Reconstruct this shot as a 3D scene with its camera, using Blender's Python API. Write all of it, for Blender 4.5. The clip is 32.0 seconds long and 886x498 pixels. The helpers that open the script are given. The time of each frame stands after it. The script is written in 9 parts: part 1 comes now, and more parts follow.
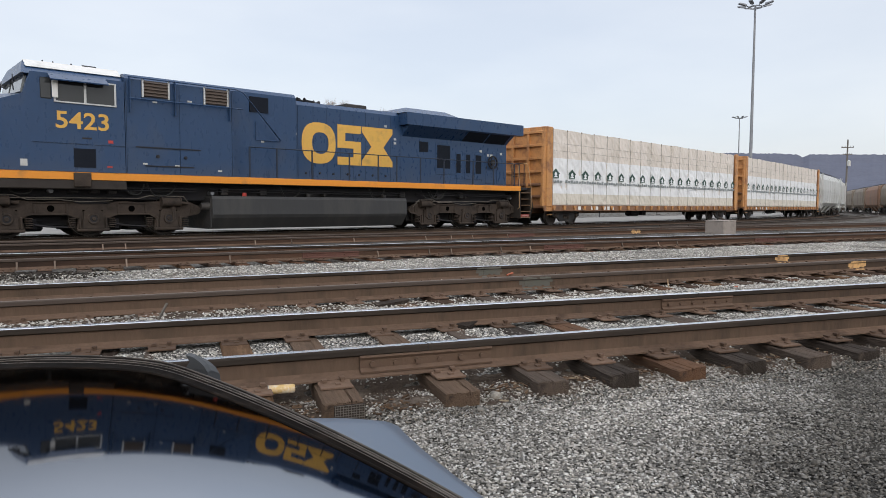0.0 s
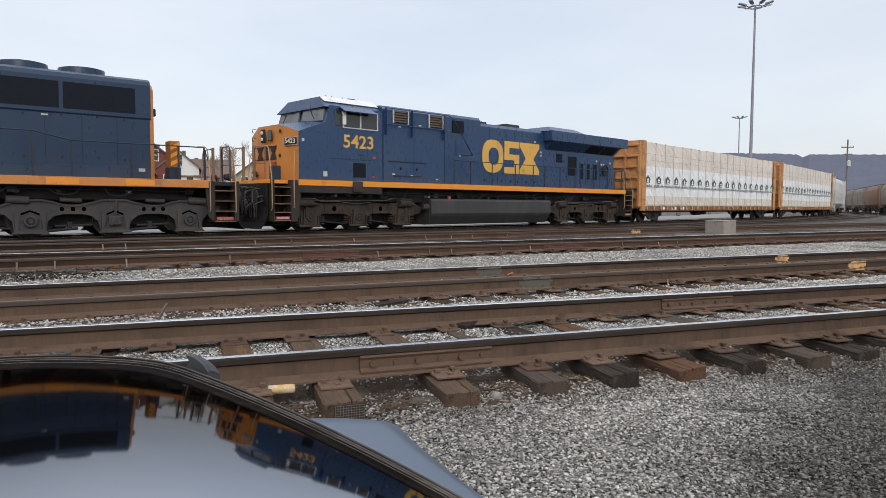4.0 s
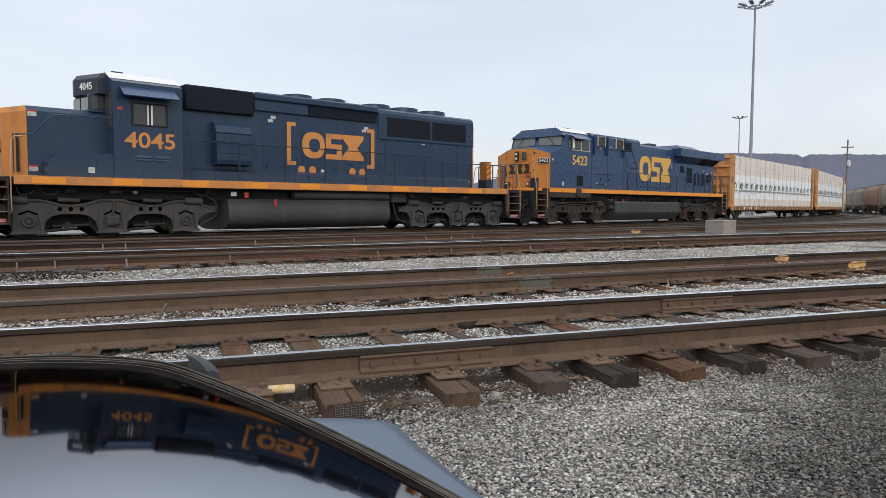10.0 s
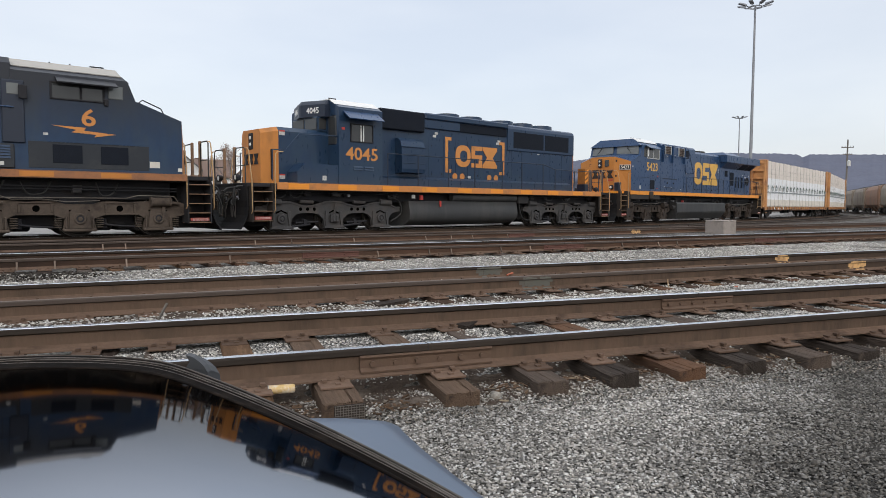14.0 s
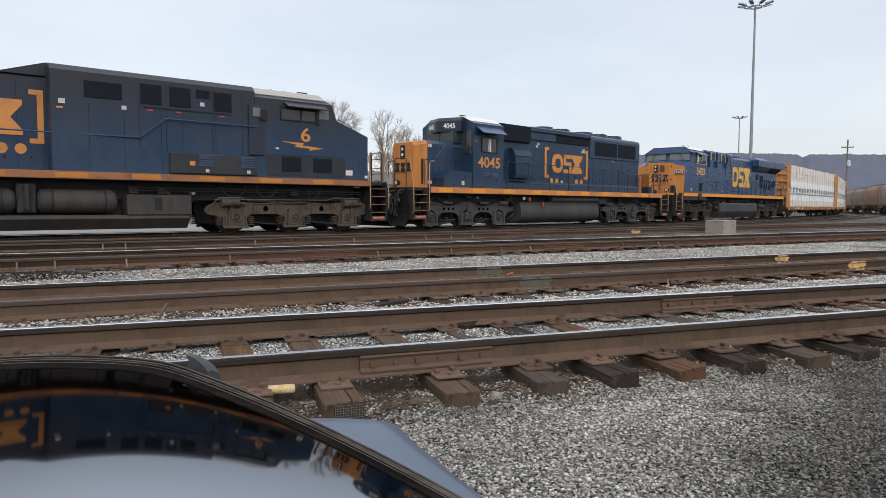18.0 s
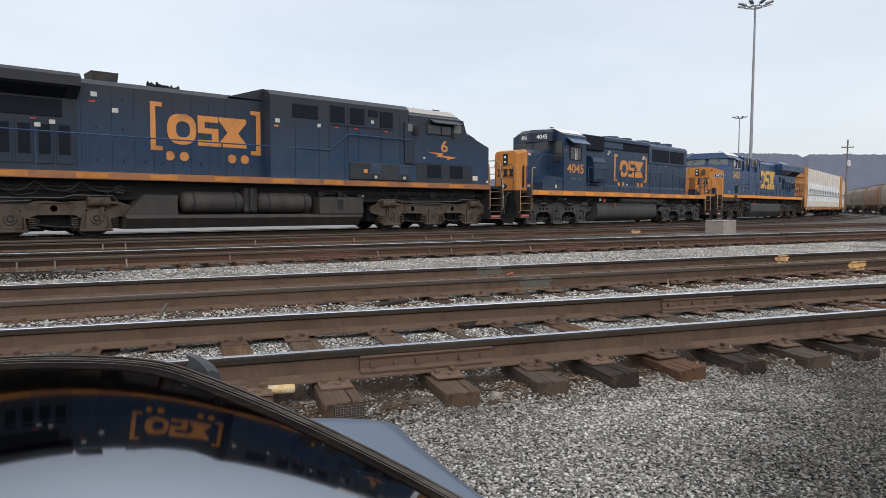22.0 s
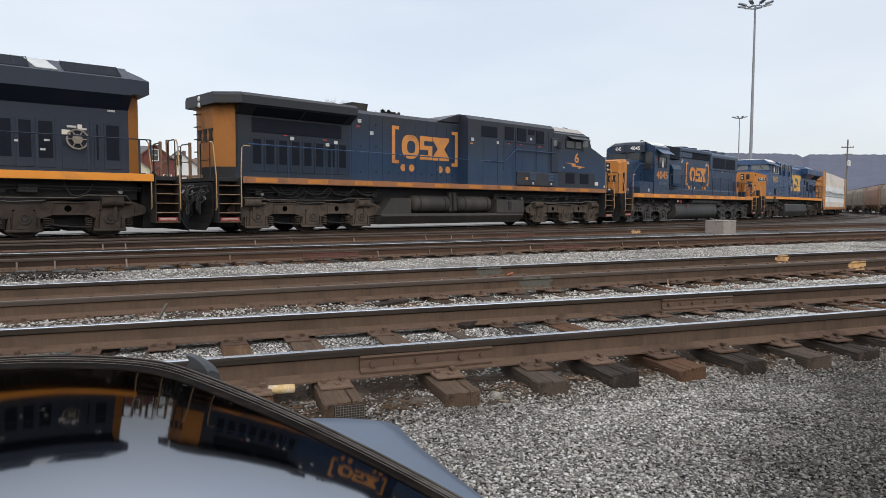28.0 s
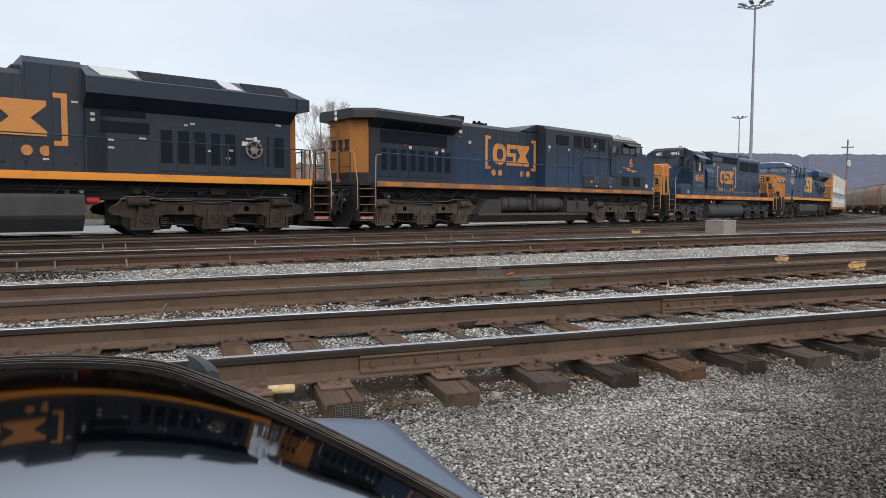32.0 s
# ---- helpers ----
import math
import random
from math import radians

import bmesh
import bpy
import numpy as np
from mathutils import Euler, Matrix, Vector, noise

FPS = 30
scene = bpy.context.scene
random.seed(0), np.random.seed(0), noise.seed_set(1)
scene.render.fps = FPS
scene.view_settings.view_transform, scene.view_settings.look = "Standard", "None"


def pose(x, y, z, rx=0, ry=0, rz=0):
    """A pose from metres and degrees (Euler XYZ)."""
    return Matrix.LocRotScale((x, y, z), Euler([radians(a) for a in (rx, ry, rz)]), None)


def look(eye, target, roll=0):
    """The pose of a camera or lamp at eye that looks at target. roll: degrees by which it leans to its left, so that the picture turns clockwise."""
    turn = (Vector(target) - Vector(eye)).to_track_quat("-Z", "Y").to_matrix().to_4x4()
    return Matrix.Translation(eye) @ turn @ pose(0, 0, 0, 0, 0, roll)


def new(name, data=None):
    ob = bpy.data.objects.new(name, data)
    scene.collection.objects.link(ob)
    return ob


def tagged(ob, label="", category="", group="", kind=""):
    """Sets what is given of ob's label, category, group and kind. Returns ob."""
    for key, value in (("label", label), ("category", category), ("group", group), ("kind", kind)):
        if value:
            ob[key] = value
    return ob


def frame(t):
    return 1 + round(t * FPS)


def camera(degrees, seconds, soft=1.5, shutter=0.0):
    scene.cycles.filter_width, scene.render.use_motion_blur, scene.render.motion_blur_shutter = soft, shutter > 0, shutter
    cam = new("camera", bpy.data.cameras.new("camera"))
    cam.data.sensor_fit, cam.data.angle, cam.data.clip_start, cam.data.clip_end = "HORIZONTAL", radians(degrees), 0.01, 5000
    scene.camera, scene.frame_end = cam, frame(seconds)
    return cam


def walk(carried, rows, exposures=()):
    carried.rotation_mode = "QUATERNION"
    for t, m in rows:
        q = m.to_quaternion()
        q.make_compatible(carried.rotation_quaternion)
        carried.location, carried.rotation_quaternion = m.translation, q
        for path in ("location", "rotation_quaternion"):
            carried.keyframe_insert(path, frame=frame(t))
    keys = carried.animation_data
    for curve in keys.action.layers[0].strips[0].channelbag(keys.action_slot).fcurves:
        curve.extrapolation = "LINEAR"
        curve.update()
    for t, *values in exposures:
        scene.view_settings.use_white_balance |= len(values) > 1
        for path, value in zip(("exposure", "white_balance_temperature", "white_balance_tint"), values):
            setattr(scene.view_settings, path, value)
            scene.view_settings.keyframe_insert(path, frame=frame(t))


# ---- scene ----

# ---------------------------------------------------------------- camera
EYE = Vector((0.0, 0.0, 0.887))
YAW, PITCH = radians(39.109), radians(-3.579)
cam = camera(65.64, 32.0, soft=0.6)
_aim = EYE + Vector((math.sin(YAW) * math.cos(PITCH), math.cos(YAW) * math.cos(PITCH), math.sin(PITCH))) * 10
walk(cam, [(0.0, look(EYE, _aim, 0.22)), (32.0, look(EYE, _aim, 0.22))], exposures=[(0.0, -0.04), (32.0, -0.04)])

# ---------------------------------------------------------------- sky and sun: a bright overcast day
SUN_EL, SUN_AZ = radians(32), radians(208)
world = bpy.data.worlds.new("overcast_sky")
scene.world = world
world.use_nodes = True
wn, wl = world.node_tree.nodes, world.node_tree.links
wn.clear()
w_out = wn.new("ShaderNodeOutputWorld")
w_sky = wn.new("ShaderNodeTexSky")
w_sky.sky_type, w_sky.sun_disc = "NISHITA", False
w_sky.sun_elevation, w_sky.sun_rotation = SUN_EL, SUN_AZ
w_sky.air_density, w_sky.dust_density = 1.0, 3.0
w_bg = wn.new("ShaderNodeBackground")
w_bg.inputs["Strength"].default_value = 0.05
w_cloud = wn.new("ShaderNodeBackground")
w_sep = wn.new("ShaderNodeSeparateXYZ")
w_up = wn.new("ShaderNodeMapRange")  # an overcast sky is brighter overhead than near the horizon
w_up.inputs["From Min"].default_value, w_up.inputs["From Max"].default_value = 0.29, 0.85
w_up.inputs["To Min"].default_value, w_up.inputs["To Max"].default_value = 0.80, 1.65
wl.new(w_sep.outputs["Z"], w_up.inputs["Value"])
wl.new(w_up.outputs["Result"], w_cloud.inputs["Strength"])
w_add = wn.new("ShaderNodeAddShader")
w_tc = wn.new("ShaderNodeTexCoord")
w_map = wn.new("ShaderNodeMapping")
w_map.inputs["Scale"].default_value = (1.0, 1.0, 3.2)
w_noise = wn.new("ShaderNodeTexNoise")
w_noise.inputs["Scale"].default_value = 2.2
w_noise.inputs["Detail"].default_value = 5.0
w_ramp = wn.new("ShaderNodeValToRGB")
w_ramp.color_ramp.elements[0].position, w_ramp.color_ramp.elements[0].color = 0.30, (0.735, 0.775, 0.85, 1)
w_ramp.color_ramp.elements[1].position, w_ramp.color_ramp.elements[1].color = 0.72, (0.91, 0.925, 0.955, 1)
wl.new(w_tc.outputs["Generated"], w_map.inputs["Vector"])
wl.new(w_tc.outputs["Generated"], w_sep.inputs[0])
wl.new(w_map.outputs["Vector"], w_noise.inputs["Vector"])
wl.new(w_noise.outputs["Fac"], w_ramp.inputs["Fac"])
wl.new(w_ramp.outputs["Color"], w_cloud.inputs["Color"])
wl.new(w_sky.outputs["Color"], w_bg.inputs["Color"])
wl.new(w_bg.outputs["Background"], w_add.inputs[0])
wl.new(w_cloud.outputs["Background"], w_add.inputs[1])
wl.new(w_add.outputs["Shader"], w_out.inputs["Surface"])

sun_data = bpy.data.lights.new("sun", "SUN")
sun_data.energy, sun_data.angle, sun_data.color = 0.60, radians(30), (1.0, 0.97, 0.92)
sun = new("sun", sun_data)
sun.matrix_basis = look((0, 0, 60), (60 * math.sin(SUN_AZ + math.pi) / math.tan(SUN_EL), 60 * math.cos(SUN_AZ + math.pi) / math.tan(SUN_EL), 0))

# ---------------------------------------------------------------- mesh builder and part()


class M:
    """Collects faces of one mesh; slots are material numbers."""

    def __init__(self):
        self.v, self.f, self.s, self.m = [], [], [], []

    def add(self, verts, faces, smooth=False, slot=0):
        o = len(self.v)
        self.v.extend(tuple(p) for p in verts)
        for f in faces:
            self.f.append(tuple(i + o for i in f))
            self.s.append(smooth)
            self.m.append(slot)

    def box(self, x0, x1, y0, y1, z0, z1, c=0.0, slot=0):
        if c <= 0:
            v = [(x, y, z) for x in (x0, x1) for y in (y0, y1) for z in (z0, z1)]
            self.add(v, [(0, 1, 3, 2), (4, 6, 7, 5), (0, 4, 5, 1), (2, 3, 7, 6), (0, 2, 6, 4), (1, 5, 7, 3)], slot=slot)
            return
        v, idx = [], {}
        X, Y, Z = (x0, x1), (y0, y1), (z0, z1)
        for i in (0, 1):
            for j in (0, 1):
                for k in (0, 1):
                    sx, sy, sz = (c, -c)[i], (c, -c)[j], (c, -c)[k]
                    for ax, p in enumerate(((X[i], Y[j] + sy, Z[k] + sz), (X[i] + sx, Y[j], Z[k] + sz), (X[i] + sx, Y[j] + sy, Z[k]))):
                        idx[i, j, k, ax] = len(v)
                        v.append(p)
        F = []
        for i in (0, 1):
            F.append([idx[i, a, b, 0] for a, b in ((0, 0), (0, 1), (1, 1), (1, 0))][::1 if i == 0 else -1])
            F.append([idx[a, i, b, 1] for a, b in ((0, 0), (1, 0), (1, 1), (0, 1))][::1 if i == 0 else -1])
            F.append([idx[a, b, i, 2] for a, b in ((0, 0), (0, 1), (1, 1), (1, 0))][::1 if i == 0 else -1])
        for a in (0, 1):
            for b in (0, 1):
                F.append((idx[0, a, b, 1], idx[1, a, b, 1], idx[1, a, b, 2], idx[0, a, b, 2]))
                F.append((idx[a, 0, b, 0], idx[a, 1, b, 0], idx[a, 1, b, 2], idx[a, 0, b, 2]))
                F.append((idx[a, b, 0, 0], idx[a, b, 1, 0], idx[a, b, 1, 1], idx[a, b, 0, 1]))
        for i in (0, 1):
            for j in (0, 1):
                for k in (0, 1):
                    F.append((idx[i, j, k, 0], idx[i, j, k, 1], idx[i, j, k, 2]))
        self.add(v, F, slot=slot)

    def prism(self, poly, a, b, axis="y", slot=0, smooth=False):
        """poly in the two other axes (x,z for y; y,z for x; x,y for z)."""
        put = {"y": lambda p, q: (p[0], q, p[1]), "x": lambda p, q: (q, p[0], p[1]), "z": lambda p, q: (p[0], p[1], q)}[axis]
        n = len(poly)
        v = [put(p, a) for p in poly] + [put(p, b) for p in poly]
        self.add(v, [tuple(range(n)), tuple(range(2 * n - 1, n - 1, -1))], slot=slot)
        self.add(v, [(i, (i + 1) % n, n + (i + 1) % n, n + i) for i in range(n)], smooth, slot)

    def loft(self, sections, slot=0, smooth=False, caps=True):
        n = len(sections[0])
        v = [p for s in sections for p in s]
        F = []
        for k in range(len(sections) - 1):
            F += [(k * n + i, k * n + (i + 1) % n, (k + 1) * n + (i + 1) % n, (k + 1) * n + i) for i in range(n)]
        self.add(v, F, smooth, slot)
        if caps:
            self.add(sections[0], [tuple(range(n))], slot=slot)
            self.add(sections[-1], [tuple(range(n - 1, -1, -1))], slot=slot)

    def cyl(self, p0, p1, r0, r1=None, n=12, slot=0, smooth=True):
        r1 = r0 if r1 is None else r1
        p0, p1 = Vector(p0), Vector(p1)
        d = (p1 - p0).normalized()
        a = d.orthogonal().normalized()
        b = d.cross(a)
        ring = lambda p, r: [p + (a * math.cos(2 * math.pi * i / n) + b * math.sin(2 * math.pi * i / n)) * r for i in range(n)]
        self.loft([ring(p0, r0), ring(p1, r1)], slot, smooth)

    def tube(self, pts, r, n=6, slot=0):
        pts = [Vector(p) for p in pts]
        secs = []
        for i, p in enumerate(pts):
            d = (pts[min(i + 1, len(pts) - 1)] - pts[max(i - 1, 0)]).normalized()
            up = Vector((0, 0, 1)) if abs(d.z) < 0.9 else Vector((1, 0, 0))
            a = d.cross(up).normalized()
            b = a.cross(d)
            secs.append([p + (a * math.cos(2 * math.pi * k / n) + b * math.sin(2 * math.pi * k / n)) * r for k in range(n)])
        self.loft(secs, slot, True)

    def lathe(self, profile, c, axis="y", n=24, slot=0, smooth=False):
        """profile: (radius, along) pairs round the axis through c."""
        secs = []
        for i in range(n):
            t = 2 * math.pi * i / n
            s = []
            for r, q in profile:
                if axis == "y":
                    s.append((c[0] + r * math.cos(t), c[1] + q, c[2] + r * math.sin(t)))
                elif axis == "z":
                    s.append((c[0] + r * math.cos(t), c[1] + r * math.sin(t), c[2] + q))
                else:
                    s.append((c[0] + q, c[1] + r * math.cos(t), c[2] + r * math.sin(t)))
            secs.append(s)
        m = len(profile)
        v = [p for s in secs for p in s]
        F = [(i * m + k, ((i + 1) % n) * m + k, ((i + 1) % n) * m + k + 1, i * m + k + 1) for i in range(n) for k in range(m - 1)]
        self.add(v, F, smooth, slot)

    def mesh(self, name, mats):
        me = bpy.data.meshes.new(name)
        me.from_pydata(self.v, [], self.f)
        for mt in mats:
            me.materials.append(mt)
        me.polygons.foreach_set("use_smooth", self.s)
        me.polygons.foreach_set("material_index", self.m)
        bm = bmesh.new()
        bm.from_mesh(me)
        bmesh.ops.recalc_face_normals(bm, faces=bm.faces)
        bm.to_mesh(me)
        bm.free()
        me.update()
        return me


def part(name, build, mats, parent=None, label="", at=None):
    """Links one mesh object; build is an M or a mesh."""
    mats = mats if isinstance(mats, (list, tuple)) else [mats]
    me = build.mesh(name, mats) if isinstance(build, M) else build
    ob = new(name, me)
    if parent is not None:
        ob.parent = parent
    if at is not None:
        ob.matrix_basis = at
    if label:
        tagged(ob, label)
    return ob


def thing(name, label, category, at=None, group="", kind=""):
    ob = new(name)
    ob.empty_display_size = 0.2
    if at is not None:
        ob.matrix_basis = at
    return tagged(ob, label, category, group, kind)


def text_mesh(word, height, material):
    cu = bpy.data.curves.new("lettering", "FONT")
    cu.body, cu.size, cu.extrude = word, height / 0.69, 0.004
    cu.resolution_u, cu.offset = 3, 0.007 * height / 0.3
    tmp = bpy.data.objects.new("lettering", cu)
    me = bpy.data.meshes.new_from_object(tmp)
    bpy.data.objects.remove(tmp)
    me.materials.clear()
    me.materials.append(material)
    return me


def lettering(word, x0, x1, z0, z1, y, material, parent, name="number"):
    """Lettering on a side that faces -y."""
    me = text_mesh(word, z1 - z0, material)
    xs = [v.co.x for v in me.vertices]
    k = (x1 - x0) / (max(xs) - min(xs))
    me.transform(Matrix.Translation((-min(xs), 0, 0)))
    me.transform(Matrix.Diagonal((k, 1, 1, 1)))
    return part(name, me, material, parent, at=pose(x0, y, z0, 90, 0, 0))


# ---------------------------------------------------------------- materials


def mat(name, base, rough=0.6, metal=0.0, vary=0.25, scale=1.2, fine=22.0, bump=0.15, tint=None, wear=0.0, spec=0.5, stretch=(1, 1, 1), random=0.0, soot=None, dust=0.0, oil=None, oil_most=0.88):
    """Base colour broken at two scales; tint: a second colour (dust, rust) in patches of size 1/scale m, wear: how much of it."""
    m = bpy.data.materials.new(name)
    m.use_nodes = True
    n, l = m.node_tree.nodes, m.node_tree.links
    b = n["Principled BSDF"]
    tc = n.new("ShaderNodeTexCoord")
    mp = n.new("ShaderNodeMapping")
    mp.inputs["Scale"].default_value = stretch
    l.new(tc.outputs["Object"], mp.inputs["Vector"])
    big = n.new("ShaderNodeTexNoise")
    big.inputs["Scale"].default_value, big.inputs["Detail"].default_value, big.inputs["Roughness"].default_value = scale, 6, 0.65
    sm = n.new("ShaderNodeTexNoise")
    sm.inputs["Scale"].default_value, sm.inputs["Detail"].default_value = fine, 4
    l.new(mp.outputs["Vector"], big.inputs["Vector"])
    l.new(mp.outputs["Vector"], sm.inputs["Vector"])
    mix = n.new("ShaderNodeMix")
    mix.data_type = "RGBA"
    lo = [c * (1 - vary) for c in base]
    hi = [min(1, c * (1 + vary)) for c in base]
    mix.inputs["A"].default_value, mix.inputs["B"].default_value = (*lo, 1), (*hi, 1)
    avg = n.new("ShaderNodeMath")
    avg.operation = "MULTIPLY_ADD"
    avg.inputs[1].default_value = 0.45
    half = n.new("ShaderNodeMath")
    half.operation = "MULTIPLY"
    half.inputs[1].default_value = 0.55
    l.new(big.outputs["Fac"], half.inputs[0])
    l.new(sm.outputs["Fac"], avg.inputs[0])
    l.new(half.outputs[0], avg.inputs[2])
    l.new(avg.outputs[0], mix.inputs["Factor"])
    col = mix.outputs["Result"]
    if tint is not None:
        ramp = n.new("ShaderNodeValToRGB")
        ramp.color_ramp.elements[0].position, ramp.color_ramp.elements[1].position = 0.62 - 0.35 * wear, 0.82 - 0.25 * wear
        l.new(big.outputs["Fac"], ramp.inputs["Fac"])
        mx = n.new("ShaderNodeMix")
        mx.data_type = "RGBA"
        mx.inputs["B"].default_value = (*tint, 1)
        l.new(col, mx.inputs["A"])
        l.new(ramp.outputs["Color"], mx.inputs["Factor"])
        col = mx.outputs["Result"]
    if soot or dust:
        sx = n.new("ShaderNodeSeparateXYZ")
        l.new(tc.outputs["Object"], sx.inputs[0])
        zz = n.new("ShaderNodeMath")
        zz.operation = "MULTIPLY_ADD"
        zz.inputs[1].default_value = 1.6
        l.new(big.outputs["Fac"], zz.inputs[0])
        l.new(sx.outputs["Z"], zz.inputs[2])
        for span, amount, tone in ((soot, 0.85, (0.024, 0.024, 0.026, 1)), ((2.95, 2.45) if dust else None, dust, (0.105, 0.095, 0.085, 1))):
            if span:
                up = n.new("ShaderNodeMapRange")
                up.inputs["From Min"].default_value, up.inputs["From Max"].default_value = span
                up.inputs["To Max"].default_value = amount
                l.new(zz.outputs[0], up.inputs["Value"])
                mx = n.new("ShaderNodeMix")
                mx.data_type = "RGBA"
                mx.inputs["B"].default_value = tone
                l.new(col, mx.inputs["A"])
                l.new(up.outputs["Result"], mx.inputs["Factor"])
                col = mx.outputs["Result"]
    if oil:
        sx = n.new("ShaderNodeSeparateXYZ")
        l.new(tc.outputs["Object"], sx.inputs[0])
        zz = n.new("ShaderNodeMath")
        zz.operation = "MULTIPLY_ADD"
        zz.inputs[1].default_value = 7.0
        l.new(big.outputs["Fac"], zz.inputs[0])
        l.new(sx.outputs["X"], zz.inputs[2])
        up = n.new("ShaderNodeMapRange")
        up.inputs["From Min"].default_value, up.inputs["From Max"].default_value = oil[1] + 3.5, oil[0] + 3.5
        up.inputs["To Max"].default_value = oil_most
        l.new(zz.outputs[0], up.inputs["Value"])
        mx = n.new("ShaderNodeMix")
        mx.data_type = "RGBA"
        mx.inputs["B"].default_value = (0.018, 0.0155, 0.014, 1)
        l.new(col, mx.inputs["A"])
        l.new(up.outputs["Result"], mx.inputs["Factor"])
        col = mx.outputs["Result"]
    if random > 0:
        oi = n.new("ShaderNodeObjectInfo")
        mr = n.new("ShaderNodeMapRange")
        mr.inputs["To Min"].default_value, mr.inputs["To Max"].default_value = 1 - random, 1 + random
        l.new(oi.outputs["Random"], mr.inputs["Value"])
        hs = n.new("ShaderNodeHueSaturation")
        l.new(mr.outputs["Result"], hs.inputs["Value"])
        l.new(col, hs.inputs["Color"])
        col = hs.outputs["Color"]
    l.new(col, b.inputs["Base Color"])
    rr = n.new("ShaderNodeMapRange")
    rr.inputs["To Min"].default_value, rr.inputs["To Max"].default_value = max(0.02, rough - 0.12), min(1, rough + 0.12)
    l.new(sm.outputs["Fac"], rr.inputs["Value"])
    l.new(rr.outputs["Result"], b.inputs["Roughness"])
    b.inputs["Metallic"].default_value = metal
    b.inputs["Specular IOR Level"].default_value = spec
    if bump > 0:
        bp = n.new("ShaderNodeBump")
        bp.inputs["Strength"].default_value, bp.inputs["Distance"].default_value = bump, 0.02
        l.new(sm.outputs["Fac"], bp.inputs["Height"])
        l.new(bp.outputs["Normal"], b.inputs["Normal"])
    return m


def dark_patch(n, l, tc, base):
    """Darkens a colour over one side of the ground: a broad patch with a ragged border, and small spots."""
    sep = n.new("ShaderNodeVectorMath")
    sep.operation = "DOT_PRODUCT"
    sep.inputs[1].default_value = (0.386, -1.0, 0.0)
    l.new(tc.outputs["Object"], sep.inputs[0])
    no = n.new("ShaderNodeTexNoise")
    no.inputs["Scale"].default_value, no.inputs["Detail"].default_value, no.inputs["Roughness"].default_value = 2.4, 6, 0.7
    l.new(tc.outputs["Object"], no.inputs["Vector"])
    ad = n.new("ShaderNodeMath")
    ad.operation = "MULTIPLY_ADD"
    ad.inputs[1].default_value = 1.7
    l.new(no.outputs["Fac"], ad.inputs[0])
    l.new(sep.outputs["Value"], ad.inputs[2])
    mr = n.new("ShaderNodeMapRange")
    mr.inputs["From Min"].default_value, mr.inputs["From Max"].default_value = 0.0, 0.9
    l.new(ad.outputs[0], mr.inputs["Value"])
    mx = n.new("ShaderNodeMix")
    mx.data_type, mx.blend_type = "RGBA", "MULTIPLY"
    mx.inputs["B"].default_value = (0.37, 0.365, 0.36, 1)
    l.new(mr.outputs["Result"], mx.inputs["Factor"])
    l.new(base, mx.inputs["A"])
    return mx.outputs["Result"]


def island_mat(name, lo, hi, rough=0.9, bump=0.3, darkened=False):
    """Stones or twigs joined in one mesh: each island its own shade."""
    m = bpy.data.materials.new(name)
    m.use_nodes = True
    n, l = m.node_tree.nodes, m.node_tree.links
    b = n["Principled BSDF"]
    g = n.new("ShaderNodeNewGeometry")
    r = n.new("ShaderNodeValToRGB")
    r.color_ramp.elements[0].color, r.color_ramp.elements[1].color = (*lo, 1), (*hi, 1)
    e = r.color_ramp.elements.new(0.6)
    e.color = tuple((a + c) / 2 * k for a, c, k in zip(lo, hi, (1.04, 1.0, 0.94))) + (1,)
    l.new(g.outputs["Random Per Island"], r.inputs["Fac"])
    tc = n.new("ShaderNodeTexCoord")
    ns = n.new("ShaderNodeTexNoise")
    ns.inputs["Scale"].default_value, ns.inputs["Detail"].default_value = 60, 3
    l.new(tc.outputs["Object"], ns.inputs["Vector"])
    big = n.new("ShaderNodeTexNoise")
    big.inputs["Scale"].default_value, big.inputs["Detail"].default_value = 0.9, 4
    l.new(tc.outputs["Object"], big.inputs["Vector"])
    sm = n.new("ShaderNodeMath")
    sm.operation = "MULTIPLY"
    l.new(ns.outputs["Fac"], sm.inputs[0])
    l.new(big.outputs["Fac"], sm.inputs[1])
    mr = n.new("ShaderNodeMapRange")
    mr.inputs["From Min"].default_value, mr.inputs["From Max"].default_value = 0.1, 0.42
    mr.inputs["To Min"].default_value, mr.inputs["To Max"].default_value = 0.62, 1.3
    l.new(sm.outputs[0], mr.inputs["Value"])
    hs = n.new("ShaderNodeHueSaturation")
    l.new(r.outputs["Color"], hs.inputs["Color"])
    l.new(mr.outputs["Result"], hs.inputs["Value"])
    l.new(dark_patch(n, l, tc, hs.outputs["Color"]) if darkened else hs.outputs["Color"], b.inputs["Base Color"])
    b.inputs["Roughness"].default_value = rough
    b.inputs["Specular IOR Level"].default_value = 0.12
    bp = n.new("ShaderNodeBump")
    bp.inputs["Strength"].default_value, bp.inputs["Distance"].default_value = bump, 0.004
    l.new(ns.outputs["Fac"], bp.inputs["Height"])
    l.new(bp.outputs["Normal"], b.inputs["Normal"])
    return m


